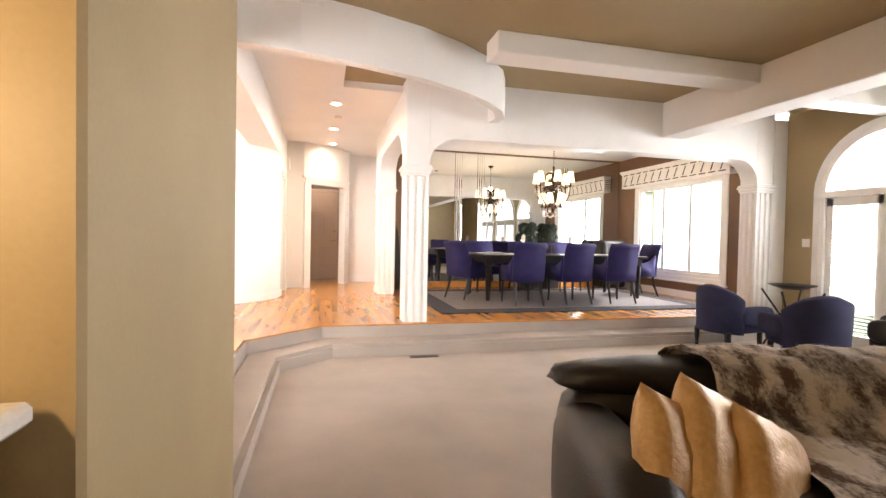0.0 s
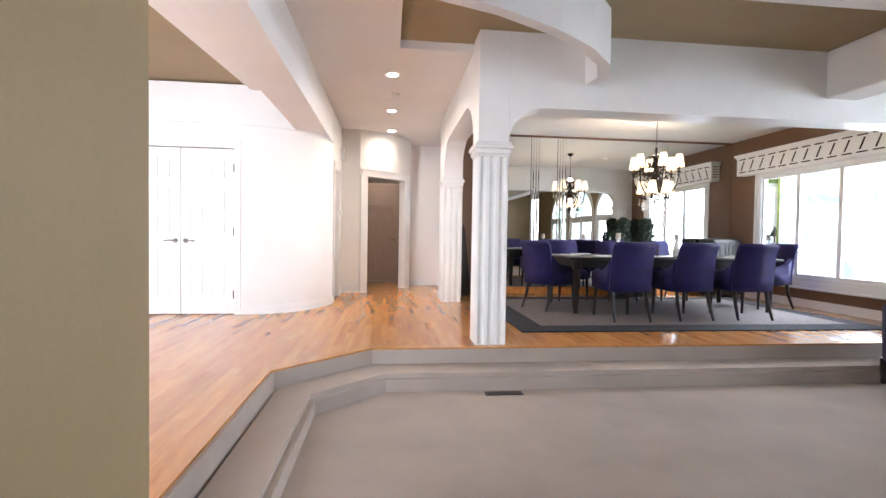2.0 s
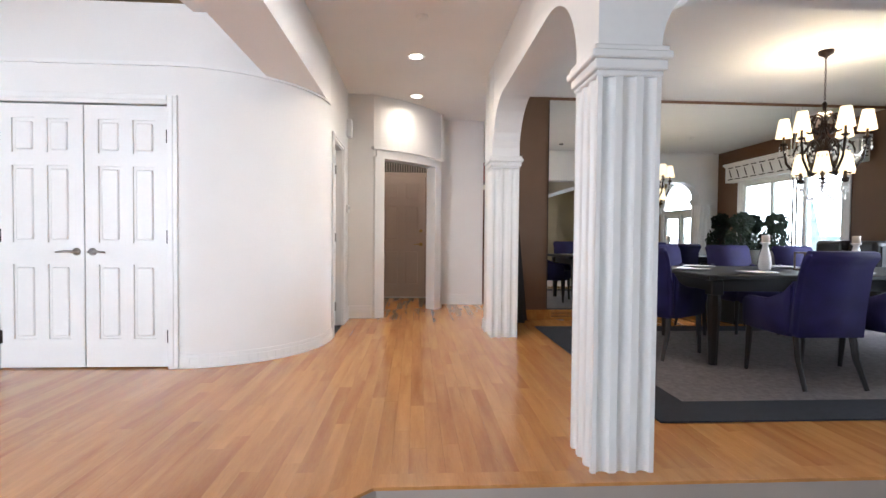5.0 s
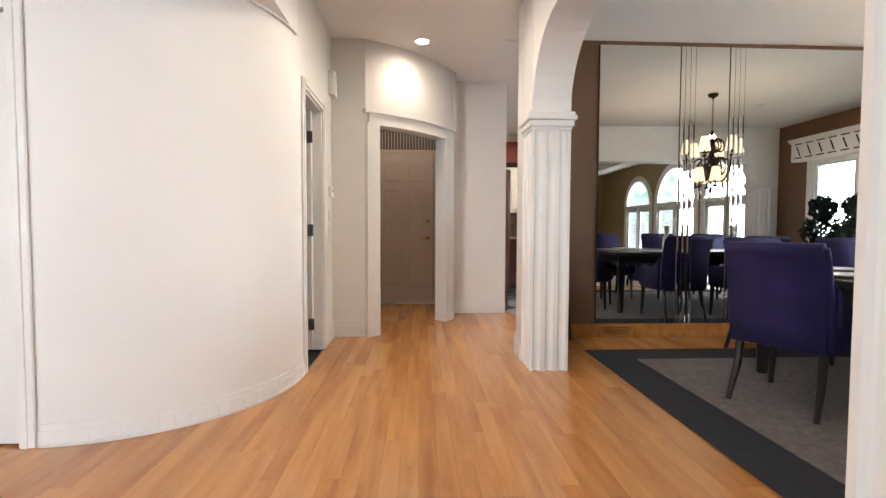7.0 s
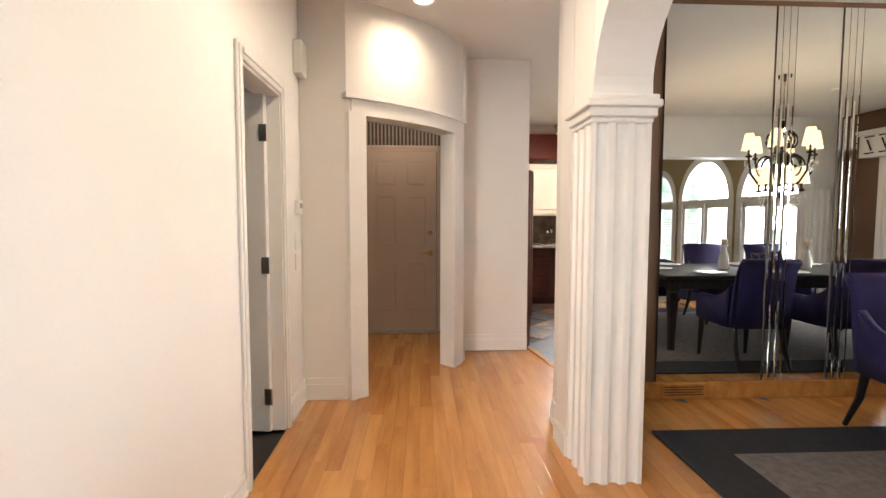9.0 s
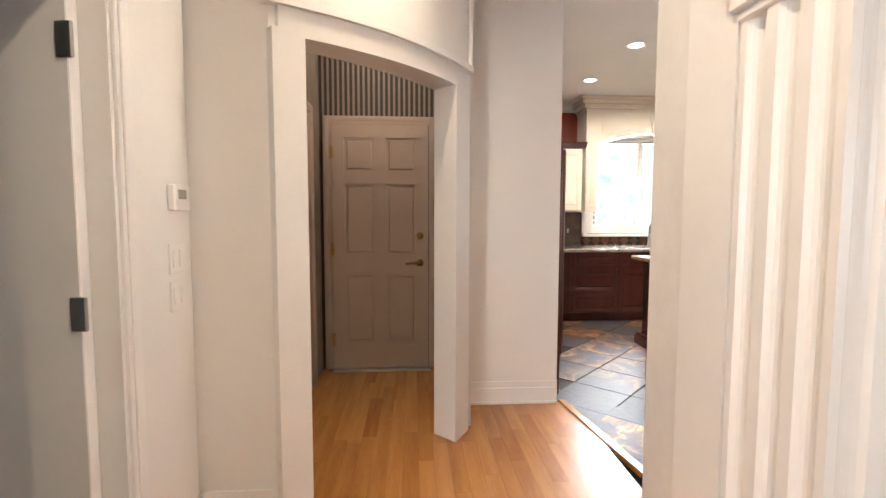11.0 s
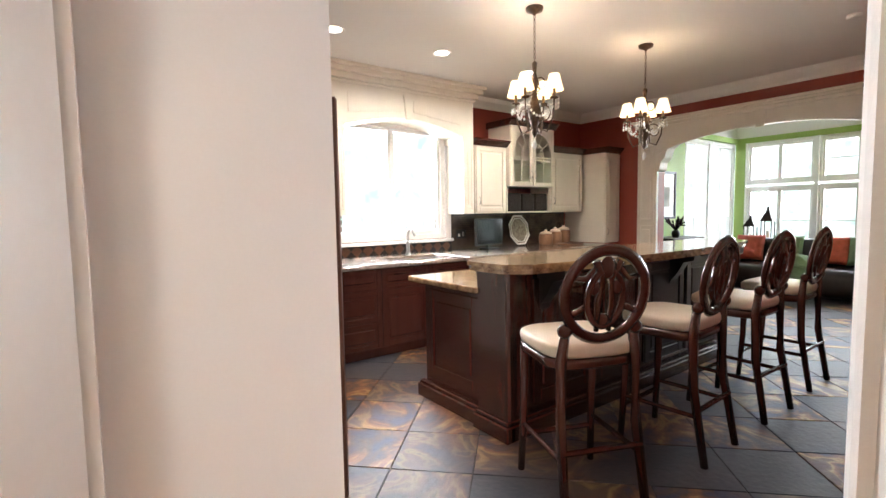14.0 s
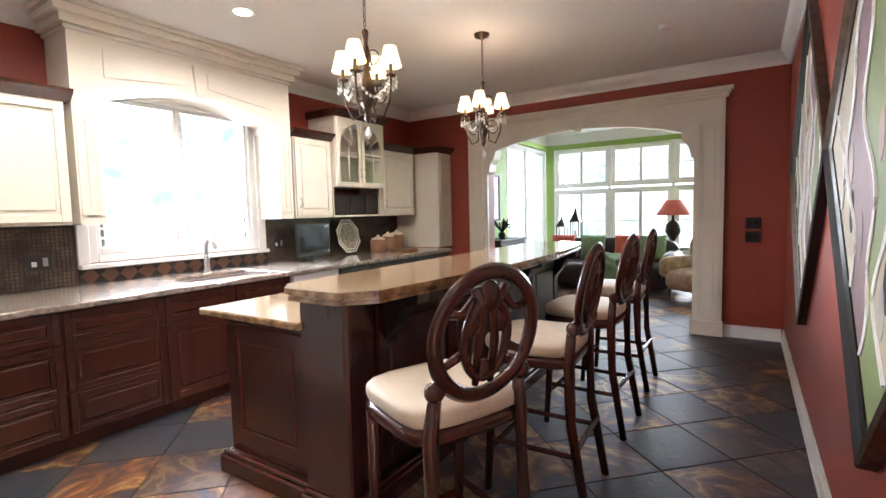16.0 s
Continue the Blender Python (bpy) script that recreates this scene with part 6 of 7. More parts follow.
for i in range(4):
    b = bmnew()
    panel_front(b, 2.70 + i * 0.63, 0.18, 3.28 + i * 0.63, 0.96, 11.46, 0.018, 0.07)
    part("front_panel", b, CHERRY if i < 2 else ESPRESSO, t)
for x0, y0, x1, y1 in ((2.46, 11.64, 2.52, 12.40), (2.43, 11.40, 2.50, 11.72), (2.46, 11.40, 5.27, 11.46)):
    b = bmnew()
    box(b, x0, y0, 0.0, x1, y1, 0.10, 0.008)
    box(b, x0 + 0.015, y0 + 0.015, 0.10, x1, y1 - 0.015, 0.125, 0.006)
    part("plinth", b, CHERRY, t)
b = bmnew()
box(b, 2.455, 11.41, 0.12, 2.53, 11.70, 1.03, 0.012)
part("pilaster", b, CHERRY, t)
for x in (2.75, 4.30, 5.10):
    b = bmnew()
    prism(b, [(11.46, 1.03), (11.24, 1.03), (11.25, 0.97), (11.33, 0.95), (11.38, 0.86), (11.43, 0.80), (11.46, 0.72)], "x", x, x + 0.09)
    part("corbel", b, ESPRESSO, t)
b = bmnew()
box(b, 2.43, 11.68, 0.868, 5.28, 12.46, 0.905, 0.007)
tagged(part("island_worktop", b, GRANITE), "polished golden granite on the low island counter", "worktop")
b = bmnew()
bar = [(2.32, 11.62), (2.32, 11.33), (2.44, 11.21)] + [(2.44 + 2.7 * i / 16, 11.21 - 0.10 * math.sin(math.pi * i / 16)) for i in range(1, 17)] + [(5.32, 11.26), (5.42, 11.40), (5.42, 11.60), (5.36, 11.72), (2.42, 11.72)]
prism(b, bar, "z", 1.06, 1.085)
cen = Vector((3.87, 11.46))
prism(b, [((p[0] - cen.x) * 0.985 + cen.x, (p[1] - cen.y) * 0.94 + cen.y) for p in bar], "z", 1.045, 1.06)
prism(b, [((p[0] - cen.x) * 0.992 + cen.x, (p[1] - cen.y) * 0.965 + cen.y) for p in bar], "z", 1.031, 1.045)
tagged(part("bar_counter", b, GRANITE), "thick golden granite bar top with a stepped edge", "bar top")


def bar_stool():
    t = thing("bar_stool", pose(0, 0, 0), "dark cherry bar stool with carved oval back and cream seat", "bar stool", "stools along the bar")
    b = bmnew()
    blob(b, 0, 0.02, 0.745, 0.235, 0.225, 0.045, 4.5)
    part("seat", b, CUSHION, t, "cream leather cushion", True)
    b = bmnew()
    blob(b, 0, 0.02, 0.685, 0.235, 0.225, 0.034, 5)
    part("seat_frame", b, CHERRY, t, smooth=True)
    for s in (-1, 1):
        b = bmnew()
        tube(b, [(s * 0.195, 0.19, 0.68), (s * 0.195, 0.195, 0.35), (s * 0.205, 0.215, 0.0)], [0.026, 0.022, 0.018], 8)
        part("leg", b, CHERRY, t, smooth=True)
        b = bmnew()
        tube(b, [(s * 0.165, -0.20, 0.86), (s * 0.185, -0.19, 0.70), (s * 0.19, -0.20, 0.40), (s * 0.20, -0.27, 0.0)], [0.020, 0.027, 0.024, 0.02], 8)
        blob(b, s * 0.175, -0.205, 0.845, 0.034, 0.03, 0.034, 2)
        part("leg", b, CHERRY, t, smooth=True)
        b = bmnew()
        tube(b, [(s * 0.20, 0.20, 0.26), (s * 0.195, -0.22, 0.26)], 0.013, 8)
        part("stretcher", b, CHERRY, t)
    for y, z in ((0.205, 0.20), (-0.23, 0.30)):
        b = bmnew()
        tube(b, [(-0.20, y, z), (0.20, y, z)], 0.014, 8)
        part("stretcher", b, CHERRY, t)
    tilt = Matrix.Translation((0, -0.215, 0.83)) @ Matrix.Rotation(radians(9), 4, "X")
    b = bmnew()
    n = 40
    rings = []
    for i in range(n):
        a = 2 * math.pi * i / n
        c, s = math.cos(a), math.sin(a)
        ring = []
        for dr, dy in ((0, -0.018), (0.03, -0.014), (0.045, 0.0), (0.03, 0.014), (0, 0.018), (-0.008, 0.0)):
            ring.append(b.verts.new(tilt @ Vector(((0.178 + dr) * c, dy, 0.175 + (0.185 + dr) * s))))
        rings.append(ring)
    for i in range(n):
        p, q = rings[i], rings[(i + 1) % n]
        for k in range(6):
            b.faces.new((p[k], p[(k + 1) % 6], q[(k + 1) % 6], q[k]))
    part("back_frame", b, CHERRY, t, smooth=True)
    b = bmnew()
    tube(b, [tilt @ Vector((0.085 * math.cos(2 * math.pi * k / 24), 0, 0.16 + 0.13 * math.sin(2 * math.pi * k / 24))) for k in range(24)], 0.016, 8, True)
    for s in (-1, 1):
        tube(b, [tilt @ Vector(p) for p in ((s * 0.03, 0, 0.01), (s * 0.035, 0, 0.15), (s * 0.02, 0, 0.25), (s * 0.06, 0, 0.33))], [0.012, 0.016, 0.014, 0.018], 8)
        tube(b, [tilt @ Vector(p) for p in ((s * 0.17, 0, 0.26), (s * 0.10, 0, 0.25), (s * 0.06, 0, 0.30))], [0.012, 0.016, 0.012], 8)
        tube(b, [tilt @ Vector(p) for p in ((s * 0.165, 0, 0.09), (s * 0.10, 0, 0.12))], [0.012, 0.016], 8)
        blob(b, *(tilt @ Vector((s * 0.055, 0, 0.21))), 0.028, 0.014, 0.035, 2)
    blob(b, *(tilt @ Vector((0, 0, 0.30))), 0.04, 0.016, 0.05, 2)
    blob(b, *(tilt @ Vector((0, 0, 0.06))), 0.03, 0.016, 0.03, 2)
    part("splat", b, CHERRY, t, "carved openwork splat", True)
    return t


stool = bar_stool()
stool.matrix_basis = pose(2.42, 10.90, 0, 0, 0, -23)
for x, y, a in ((3.27, 10.86, 2), (4.12, 10.86, -2), (4.98, 10.88, 0)):
    copy_thing(stool, pose(x, y, 0, 0, 0, a))

for x, y in ((3.24, 11.93), (4.67, 11.90)):
    chandelier(pose(x, y, 2.86) @ Matrix.Diagonal((1, 1, 1.15, 1)), 0.285, 4, 0.155, ANTIQUE, "small bronze chandelier with lit shades and crystal swags", 4, (0.066, 0.036, 0.10), 0.8)

# cased archway into the sunroom
t = tagged(new("trim_archway"), "cream carved archway casing with panelled pilasters", kind="structure")
for y0, y1 in ((10.21, 10.49), (12.95, 13.23)):
    b = bmnew()
    box(b, 6.755, y0, 0.0, 6.799, y1, 2.38)
    box(b, 6.735, y0 - 0.02, 0.0, 6.799, y1 + 0.02, 0.16, 0.008)
    part("pilaster", b, CREAM, t)
    for z0, z1 in ((0.22, 1.16), (1.22, 2.26)):
        b = bmnew()
        panel_front(b, y0 + 0.03, z0, y1 - 0.03, z1, 0, 0.014, 0.03)
        bmesh.ops.transform(b, matrix=pose(6.755, 0, 0, 0, 0, -90) @ Matrix.Diagonal((-1, 1, 1, 1)), verts=b.verts[:])
        part("panel", b, CREAM, t)
    s = 1 if y0 < 11 else -1
    yc = y1 if s > 0 else y0
    b = bmnew()
    prism(b, [(yc, 2.24), (yc, 1.84), (yc + s * 0.03, 1.86), (yc + s * 0.05, 1.96), (yc + s * 0.10, 2.02), (yc + s * 0.14, 2.14), (yc + s * 0.2, 2.18)], "x", 6.76, 6.95)
    part("bracket", b, CREAM, t).location.z = 0.05
b = bmnew()
pts = [(10.21, 2.50), (10.21, 2.33), (10.49, 2.33), (10.49, 2.06)] + [(10.49 + 2.46 * i / 20, 2.06 + 0.22 * math.sin(math.pi * i / 20) ** 0.7) for i in range(1, 20)] + [(12.95, 2.06), (12.95, 2.33), (13.23, 2.33), (13.23, 2.50)]
prism(b, pts, "x", 6.752, 6.799)
part("arch_board", b, CREAM, t).location.z = 0.05
b = bmnew()
for d, z0, z1 in ((0.03, 2.44, 2.48), (0.05, 2.48, 2.51), (0.07, 2.51, 2.54)):
    box(b, 6.752 - d, 10.21 - d, z0, 6.799, 13.23 + d, z1, 0.006)
part("cornice", b, CREAM, t).location.z = 0.05
b = bmnew()
prism(b, [(11.68, 2.25), (11.76, 2.25), (11.79, 2.44), (11.65, 2.44)], "x", 6.735, 6.752)
part("keystone", b, CREAM, t).location.z = 0.05
for z in (1.20, 1.06):
    plate("wall_outlet", pose(6.799, 9.95, z, 0, 0, -90), 0.13, 0.115, 0.008, BLACK, "black wall plate on the red wall", "outlet", (("socket", -0.04, -0.02, -0.012, 0.02, IRON), ("socket", 0.012, -0.02, 0.04, 0.02, IRON)))


# two diamond-hung abstract paintings on the red wall
def diamond_painting(x, z, half, seed, edges):
    t = thing("painting", pose(x, 9.672, z), "abstract painting hung as a diamond in a beaded frame", "painting", "diamond paintings on the red wall")
    q = half / math.sqrt(2)
    m = Matrix.Rotation(radians(45), 4, "Y")
    b = bmnew()
    box(b, -q, 0.002, -q, q, 0.022, q, 0, m)
    part("canvas", b, ART, t, "canvas with flowing green and mauve shapes")
    for k in range(4):
        mk = Matrix.Rotation(radians(45 + 90 * k), 4, "Y")
        b = bmnew()
        prism(b, [(q - 0.02, 0.002), (q - 0.02, 0.028), (q + 0.01, 0.034), (q + 0.045, 0.052), (q + 0.06, 0.045), (q + 0.06, 0.002)], "x", -q - 0.06, q + 0.06)
        for v in b.verts:
            v.co = Vector((v.co.x, v.co.z, v.co.y))
        bmesh.ops.transform(b, matrix=mk, verts=b.verts[:])
        part("frame_side", b, (BLACKWOOD, ANTIQUE)[(k + edges) % 2], t, "dark and bronze frame moulding")
    rnd = random.Random(seed)
    ph = [rnd.uniform(0, 6.28) for _ in range(8)]
    zs = [(-0.97 + 1.94 * k / 48) * half for k in range(49)]

    def wave(k, zz):
        room = max(0.01, half - abs(zz) - 0.03)
        v = (-1.0 + 0.285 * k) * half + 0.10 * half * math.sin(5.5 * zz / half + ph[k]) + 0.05 * half * math.sin(13 * zz / half + 2 * ph[k])
        return max(-room, min(room, v))

    for k in range(7):
        b = bmnew()
        left = [b.verts.new((wave(k, zz), 0.0232, zz)) for zz in zs]
        right = [b.verts.new((wave(k + 1, zz), 0.0232, zz)) for zz in zs]
        for q in range(len(zs) - 1):
            if right[q].co.x - left[q].co.x > 1e-4 or right[q + 1].co.x - left[q + 1].co.x > 1e-4:
                b.faces.new((left[q], left[q + 1], right[q + 1], right[q]))
        part("painted_band", b, (SAND, OLIVE, MAUVE, SAND, OLIVE, MAUVE, SAND)[(k + seed) % 7], t)
        runs = [(wave(k, zz), 0.0245, zz) for zz in zs if abs(wave(k, zz)) < half - abs(zz) - 0.035]
        if len(runs) > 3:
            b = bmnew()
            tube(b, runs, 0.007, 5)
            part("painted_line", b, CERAMIC, t)
    for k in range(8):
        b = bmnew()
        cz = rnd.uniform(-0.6, 0.6) * half
        cx = rnd.uniform(-0.8, 0.8) * (half - abs(cz) - 0.15)
        prism(b, [(cx + 0.035 * math.cos(a), cz + 0.075 * math.sin(a)) for a in [2 * math.pi * q / 20 for q in range(20)]], "y", 0.0235, 0.0246)
        part("painted_oval", b, (TERRA, CLAY, MAUVE, BROWNCLOTH)[k % 4], t)
    return t


diamond_painting(4.75, 1.62, 0.92, 3, 0)
diamond_painting(2.78, 1.62, 0.92, 8, 1)

# ---- sunroom ----
for i, y in enumerate((8.84, 10.04, 11.24, 12.44)):
    window("window_sunroom_%d" % (i + 1), pose(11.34, y + 1.18, 0.45, 0, 0, -90), 1.18, 1.35, 2, TRIM, "white sunroom window", 1)
    window("window_transom_%d" % (i + 1), pose(11.34, y + 1.18, 1.84, 0, 0, -90), 1.18, 0.84, 2, TRIM, "white sunroom transom window", 1)
b = bmnew()
box(b, 11.30, 8.9, 0.0, 11.42, 13.62, 0.44)
for k in range(5):
    y = 8.83 + k * 1.2
    box(b, 11.28, y - 0.03 if k else 8.9, 0.442, 11.42, y + 0.03 if k else 8.92, 2.68)
setting("wall_sunroom_sill", b, TRIM, "white wall under the sunroom windows")
for i, x in enumerate((9.22, 10.24)):
    window("window_sunroom_north_%d" % (i + 1), pose(x, 13.82, 0.45), 1.0, 2.22, 2, TRIM, "white sunroom window", 2)
b = bmnew()
box(b, 9.2, 13.8, 0, 11.25, 13.9, 0.44)
setting("wall_sunroom_north", b, TRIM, "white wall round the sunroom windows")
t = thing("sectional_sofa", pose(0, 0, 0), "dark brown sectional sofa in the sunroom", "sofa")
for nm, args in (("base", (9.5, 12.1, 0.25, 0.45, 1.15, 0.22)), ("backrest", (9.95, 12.1, 0.50, 0.14, 1.15, 0.36)), ("arm", (9.45, 13.2, 0.38, 0.45, 0.13, 0.28)), ("arm", (9.45, 11.0, 0.38, 0.45, 0.13, 0.28))):
    b = bmnew()
    blob(b, *args, 5)
    part(nm, b, LEATHER, t, smooth=True)
for y, mt, lb in ((11.35, SAGE, "sage green throw pillow on the dark sofa"), (11.75, CORAL, "coral red throw pillow on the dark sofa"), (12.35, SAGE, "sage green throw pillow on the dark sofa"), (12.9, CORAL, "coral red throw pillow on the dark sofa")):
    pillow("sofa_pillow", pose(9.72, y, 0.70, 75, 0, -88), 0.22, mt, lb, "pillows on the sunroom sofa")
b = bmnew()
blob(b, 9.35, 12.05, 0.52, 0.42, 0.28, 0.10, 2.5, 0.4)
blob(b, 9.02, 12.05, 0.34, 0.10, 0.26, 0.28, 2.5, 0.4)
tagged(part("green_throw", b, SAGE, None, smooth=True), "crumpled sage green throw over the sofa", "throw")
t = thing("club_chair", pose(8.9, 10.55, 0, 0, 0, 60), "patterned brown and cream club chair", "armchair")
for nm, args in (("base", (0, 0, 0.30, 0.40, 0.40, 0.16)), ("backrest", (0, -0.34, 0.60, 0.40, 0.12, 0.34)), ("arm", (-0.36, 0.02, 0.48, 0.09, 0.38, 0.16)), ("arm", (0.36, 0.02, 0.48, 0.09, 0.38, 0.16))):
    b = bmnew()
    blob(b, *args, 5)
    part(nm, b, FLORAL, t, smooth=True)
for sx in (-1, 1):
    for sy in (-1, 1):
        b = bmnew()
        lathe(b, [(0.02, 0), (0.03, 0.16)], 8, Matrix.Translation((sx * 0.3, sy * 0.3, 0)))
        part("leg", b, DARKWOOD, t)
t = thing("side_table", pose(10.40, 11.12, 0), "dark round side table in the sunroom", "table")
b = bmnew()
lathe(b, [(0.20, 0), (0.06, 0.06), (0.04, 0.3), (0.06, 0.6), (0.28, 0.64), (0.28, 0.67)], 20)
part("pedestal", b, DARKWOOD, t, smooth=True)
t = thing("table_lamp", pose(10.40, 11.12, 0.67) @ Matrix.Diagonal((1.3, 1.3, 1.35, 1)), "dark table lamp with a coral red shade", "lamp")
b = bmnew()
lathe(b, [(0.09, 0), (0.07, 0.03), (0.03, 0.08), (0.10, 0.20), (0.09, 0.30), (0.02, 0.36), (0.02, 0.42)], 16)
part("stand", b, IRON, t, smooth=True)
b = bmnew()
lathe(b, [(0.22, 0.42), (0.09, 0.62), (0.088, 0.62), (0.216, 0.42)], 20, None, False)
part("shade", b, CORAL, t, "coral red shade", True)
t = thing("sofa_table", pose(0, 0, 0), "narrow dark table behind the sofa", "table")
b = bmnew()
box(b, 10.15, 11.5, 0.70, 10.5, 13.3, 0.74, 0.006)
part("tabletop", b, BLACKWOOD, t)
for x in (10.2, 10.45):
    for y in (11.55, 13.25):
        b = bmnew()
        box(b, x - 0.025, y - 0.025, 0, x + 0.025, y + 0.025, 0.70)
        part("leg", b, BLACKWOOD, t)
for y, h in ((12.84, 0.66), (13.12, 0.50)):
    t = thing("candle_lantern", pose(10.3, y, 0.74), "black metal candle lantern with a peaked roof", "lantern", "lanterns behind the sofa")
    b = bmnew()
    for sx in (-1, 1):
        for sy in (-1, 1):
            box(b, sx * 0.08 - 0.008, sy * 0.08 - 0.008, 0, sx * 0.08 + 0.008, sy * 0.08 + 0.008, h * 0.6)
    box(b, -0.1, -0.1, 0, 0.1, 0.1, 0.02)
    part("cage", b, IRON, t)
    b = bmnew()
    lathe(b, [(0.14, h * 0.6), (0.06, h * 0.82), (0.03, h * 0.9), (0.02, h)], 4, Matrix.Rotation(radians(45), 4, "Z"))
    part("roof", b, IRON, t)
    b = bmnew()
    lathe(b, [(0.03, 0.02), (0.03, h * 0.35)], 12)
    part("candle", b, CERAMIC, t, smooth=True)
t = thing("buffet", pose(8.35, 13.55, 0), "dark wooden buffet against the green wall", "buffet")
b = bmnew()
box(b, -0.42, -0.22, 0.06, 0.55, 0.24, 0.88)
part("body", b, ESPRESSO, t)
b = bmnew()
box(b, -0.45, -0.25, 0.88, 0.58, 0.24, 0.91, 0.006)
part("top", b, BLACKWOOD, t)
for i in range(3):
    b = bmnew()
    panel_front(b, -0.40 + i * 0.315, 0.12, -0.10 + i * 0.315, 0.84, -0.22, 0.018, 0.05)
    part("door", b, ESPRESSO, t)
b = bmnew()
rnd = random.Random(5)
lathe(b, [(0.05, 0), (0.07, 0.06), (0.05, 0.12), (0.001, 0.12)], 14)
t = tagged(part("flower_vase", b, BLACK, None, smooth=True), "dark vase with black twigs on the buffet", "vase")
t.matrix_basis = pose(8.35, 13.5, 0.91)
b = bmnew()
for k in range(26):
    a, s = rnd.uniform(0, 6.28), rnd.uniform(0.05, 0.18)
    tube(b, [(0, 0, 0.1), (s * 0.5 * math.cos(a), s * 0.5 * math.sin(a), 0.2), (s * math.cos(a), s * math.sin(a), 0.2 + rnd.uniform(0, 0.15))], [0.006, 0.008, 0.014], 5)
part("twigs", b, IRON, t)
t = thing("framed_picture", pose(8.55, 13.798, 1.62), "framed pale print with a black frame", "picture")
b = bmnew()
box(b, -0.28, -0.012, -0.38, 0.28, -0.004, 0.38)
part("print", b, CERAMIC, t)
b = bmnew()
for x0, z0, x1, z1 in ((-0.31, -0.41, -0.27, 0.41), (0.27, -0.41, 0.31, 0.41), (-0.27, 0.37, 0.27, 0.41), (-0.27, -0.41, 0.27, -0.37)):
    box(b, x0, -0.03, z0, x1, -0.002, z1, 0.003)
part("frame", b, BLACKWOOD, t)
b = bmnew()
box(b, -0.12, -0.014, -0.2, 0.12, -0.012, 0.15)
part("image", b, TERRA, t)
t = thing("ceiling_fan", pose(9.3, 11.8, 3.0), "white ceiling fan in the sunroom", "fan")
b = bmnew()
lathe(b, [(0.06, 0), (0.05, -0.04), (0.015, -0.05), (0.015, -0.14), (0.10, -0.16), (0.11, -0.22), (0.05, -0.27), (0.001, -0.28)], 18)
part("motor", b, TRIM, t, smooth=True)
for k in range(5):
    b = bmnew()
    box(b, 0.10, -0.06, -0.195, 0.62, 0.06, -0.187, 0.003, Matrix.Rotation(2 * math.pi * k / 5, 4, "Z") @ Matrix.Rotation(radians(8), 4, "X"))
    part("blade", b, TRIM, t)


# ---- oak planks: single ones in the hall, the rest joined ----
floor_oak = tagged(new("floor_oak"), "oak strip floor of hall, foyer and dining room", kind="structure")
PW = 0.083
rnd = random.Random(11)
plank_mesh = {}


def plank(length):
    if length not in plank_mesh:
        b = bmnew()
        box(b, -PW / 2 + 0.0003, 0, -0.02, PW / 2 - 0.0003, length - 0.0008, 0.0)
        me = bpy.data.meshes.new("plank")
        b.to_mesh(me)
        b.free()
        me.materials.append(OAK)
        plank_mesh[length] = me
    return plank_mesh[length]


def inside(x, y0, y1):
    """Trim a run of planks at x to the floor's outline."""
    lo = 5.62 if x > 0 else (4.95 + (x + 0.75) * 0.92 if x > -0.77 else 1.2)
    if x > 1.25:
        hi = 9.56
    elif x > -0.72:
        hi = 11.76
    else:
        hi = 7.45 if x < -1.77 else (8.5 if x < -0.72 else 11.76)
    return lo, hi


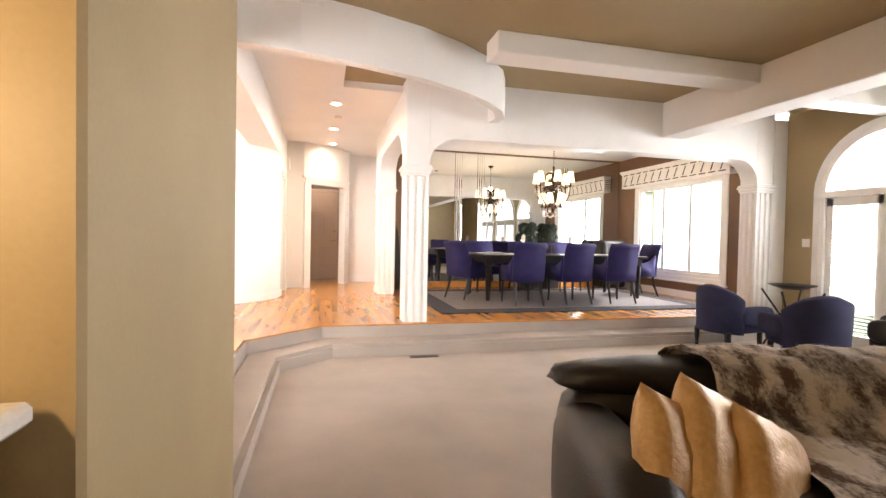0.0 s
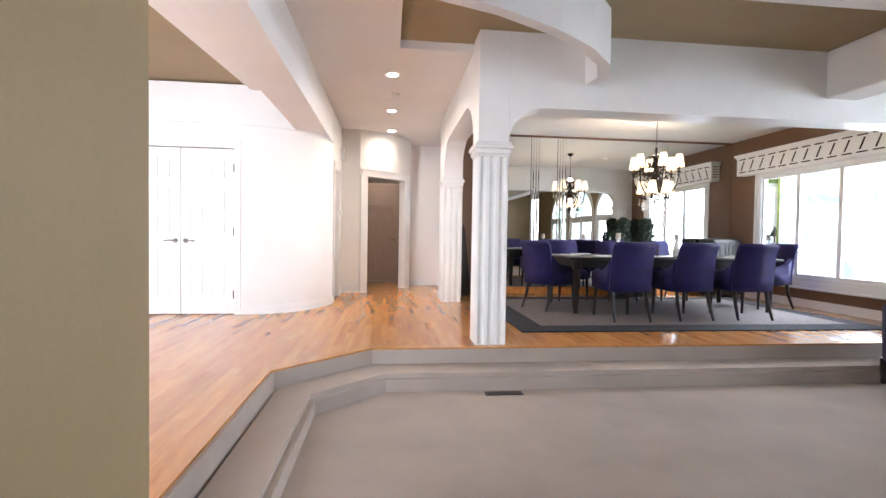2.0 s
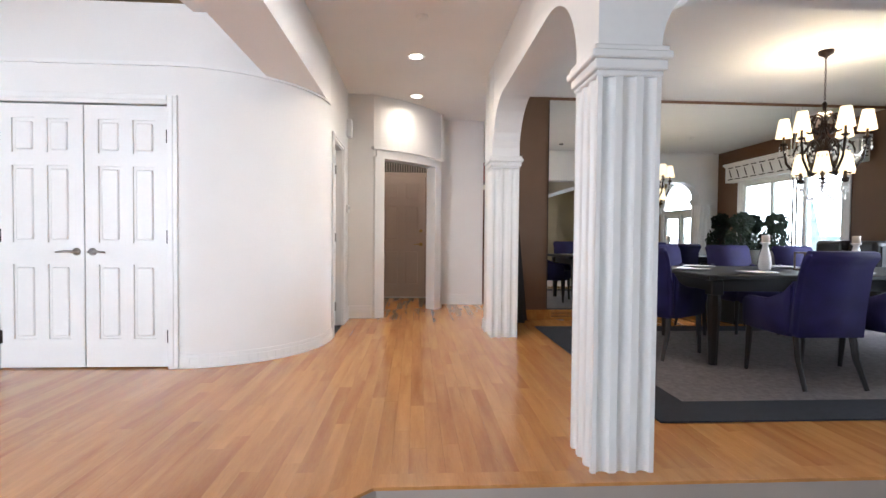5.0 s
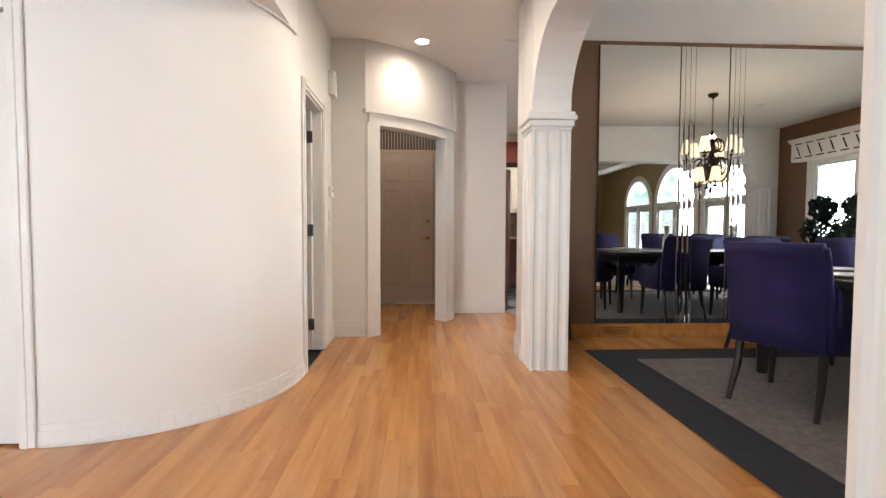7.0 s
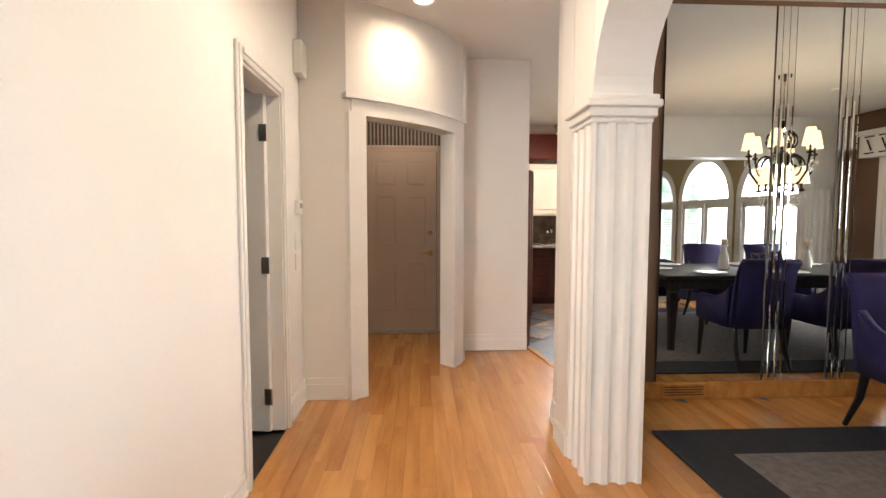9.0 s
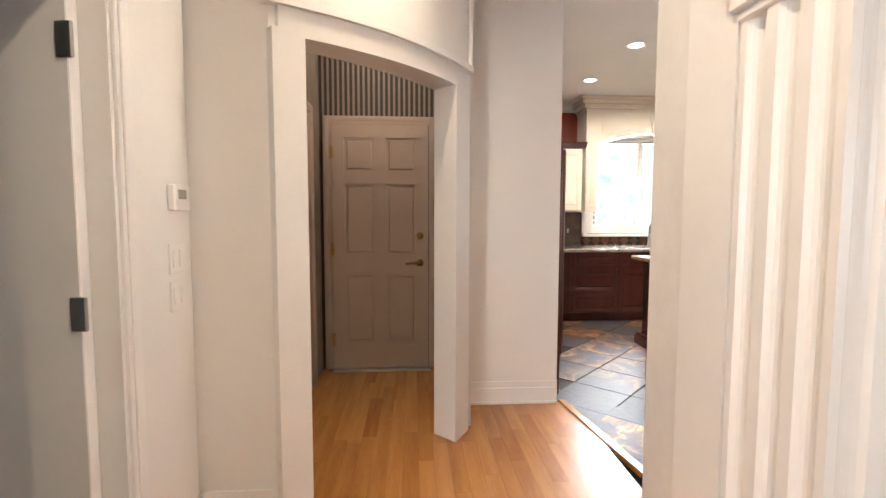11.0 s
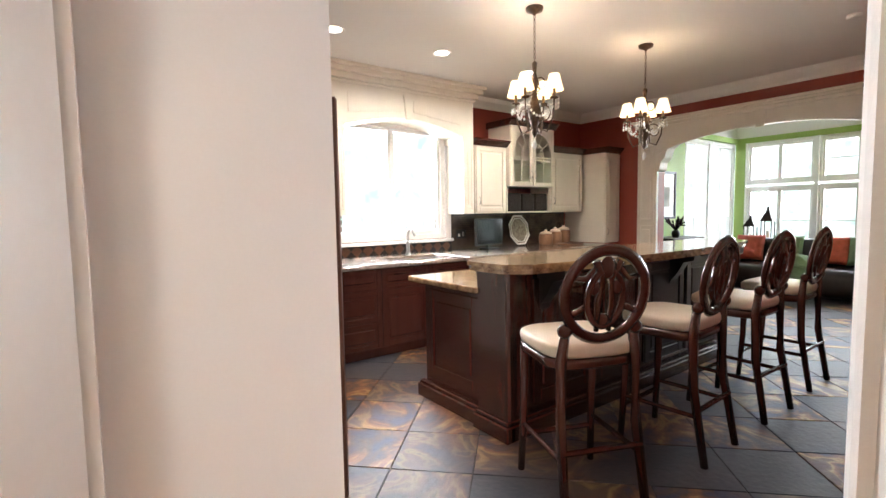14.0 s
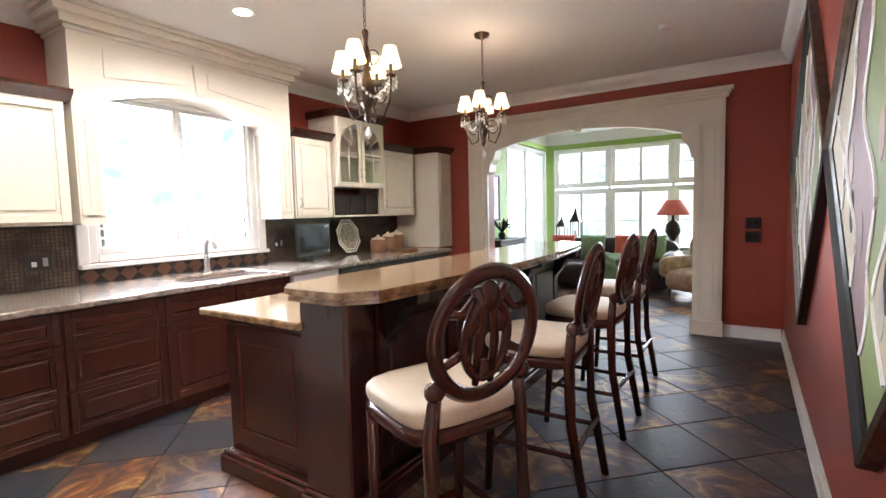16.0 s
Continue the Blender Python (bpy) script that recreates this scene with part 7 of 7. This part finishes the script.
rest_v, rest_f = [], []
x = -6.4
while x < 6.5:
    lo, hi = inside(x, 0, 0)
    if x > 1.21:
        lo = 5.62
    y = lo - rnd.uniform(0, 0.5)
    while y < hi:
        ln = rnd.choice((0.6, 0.8, 1.0, 1.2, 1.5))
        a, c = max(y, lo), min(y + ln, hi)
        near = -0.95 < x < 1.24 and c > 4.9 and a < 10.9
        if near and a == y and c == y + ln:
            o = new("plank", plank(ln))
            o.matrix_basis = pose(x, y, 0.0)
            o.parent = floor_oak
        elif c - a > 0.02:
            k = len(rest_v)
            x0, x1, z1 = x - PW / 2 + 0.0003, x + PW / 2 - 0.0003, 0.0
            rest_v += [(x0, a, -0.02), (x1, a, -0.02), (x1, c - 0.001, -0.02), (x0, c - 0.001, -0.02), (x0, a, z1), (x1, a, z1), (x1, c - 0.001, z1), (x0, c - 0.001, z1)]
            rest_f += [tuple(k + i for i in f) for f in ((4, 5, 6, 7), (0, 1, 5, 4), (1, 2, 6, 5), (2, 3, 7, 6), (3, 0, 4, 7))]
        y += ln
    x += PW
me = bpy.data.meshes.new("planks")
me.from_pydata(rest_v, [], rest_f)
OAK_REST = OAK.copy()
OAK_REST.name = "oak_plank_joined"
nt = OAK_REST.node_tree
geo = nt.nodes.new("ShaderNodeNewGeometry")
for link in list(nt.links):
    if link.from_socket.name == "Random" and link.from_node.bl_idname == "ShaderNodeObjectInfo":
        nt.links.new(geo.outputs["Random Per Island"], link.to_socket)
me.materials.append(OAK_REST)
o = new("planks", me)
tagged(o, "oak strips of the wider floor", kind="stuff")
o.parent = floor_oak

# ---- slate tiles laid diagonally ----
TS = 0.4455
b = bmnew()
box(b, -TS / 2 + 0.003, -TS / 2 + 0.003, -0.012, TS / 2 - 0.003, TS / 2 - 0.003, 0.0, 0.002)
tile_me = bpy.data.meshes.new("tile")
b.to_mesh(tile_me)
b.free()
tile_me.materials.append(SLATE)
slate_floor = tagged(new("floor_slate"), "multicoloured slate tiles laid diagonally", kind="structure")
r2 = math.sqrt(0.5)
for i in range(-30, 40):
    for j in range(-30, 40):
        u, v = 12.745 * r2 + (i + 0.5) * TS, 9.85 * r2 + (j + 0.5) * TS
        x, y = (u - v) * r2, (u + v) * r2
        if 1.32 < x < 11.2 and 9.0 < y < 14.3 and not (x < 6.9 and y < 9.62) and not (x < 1.62 and y > 12.2) and x - 1.22 > (10.98 - y) * 0.108 + 0.14:
            o = new("tile", tile_me)
            o.matrix_basis = pose(x, y, 0.0, rnd.uniform(-0.12, 0.12), rnd.uniform(-0.12, 0.12), 45 + 90 * rnd.randrange(4))
            o.parent = slate_floor
b = bmnew()
prism(b, [(1.235, 10.92), (1.235, 11.04), (1.55, 11.04), (1.75, 9.68), (1.425, 9.68)], "z", -0.012, -0.001)
setting("floor_slate_edge", b, SLATE, "cut slate along the threshold")
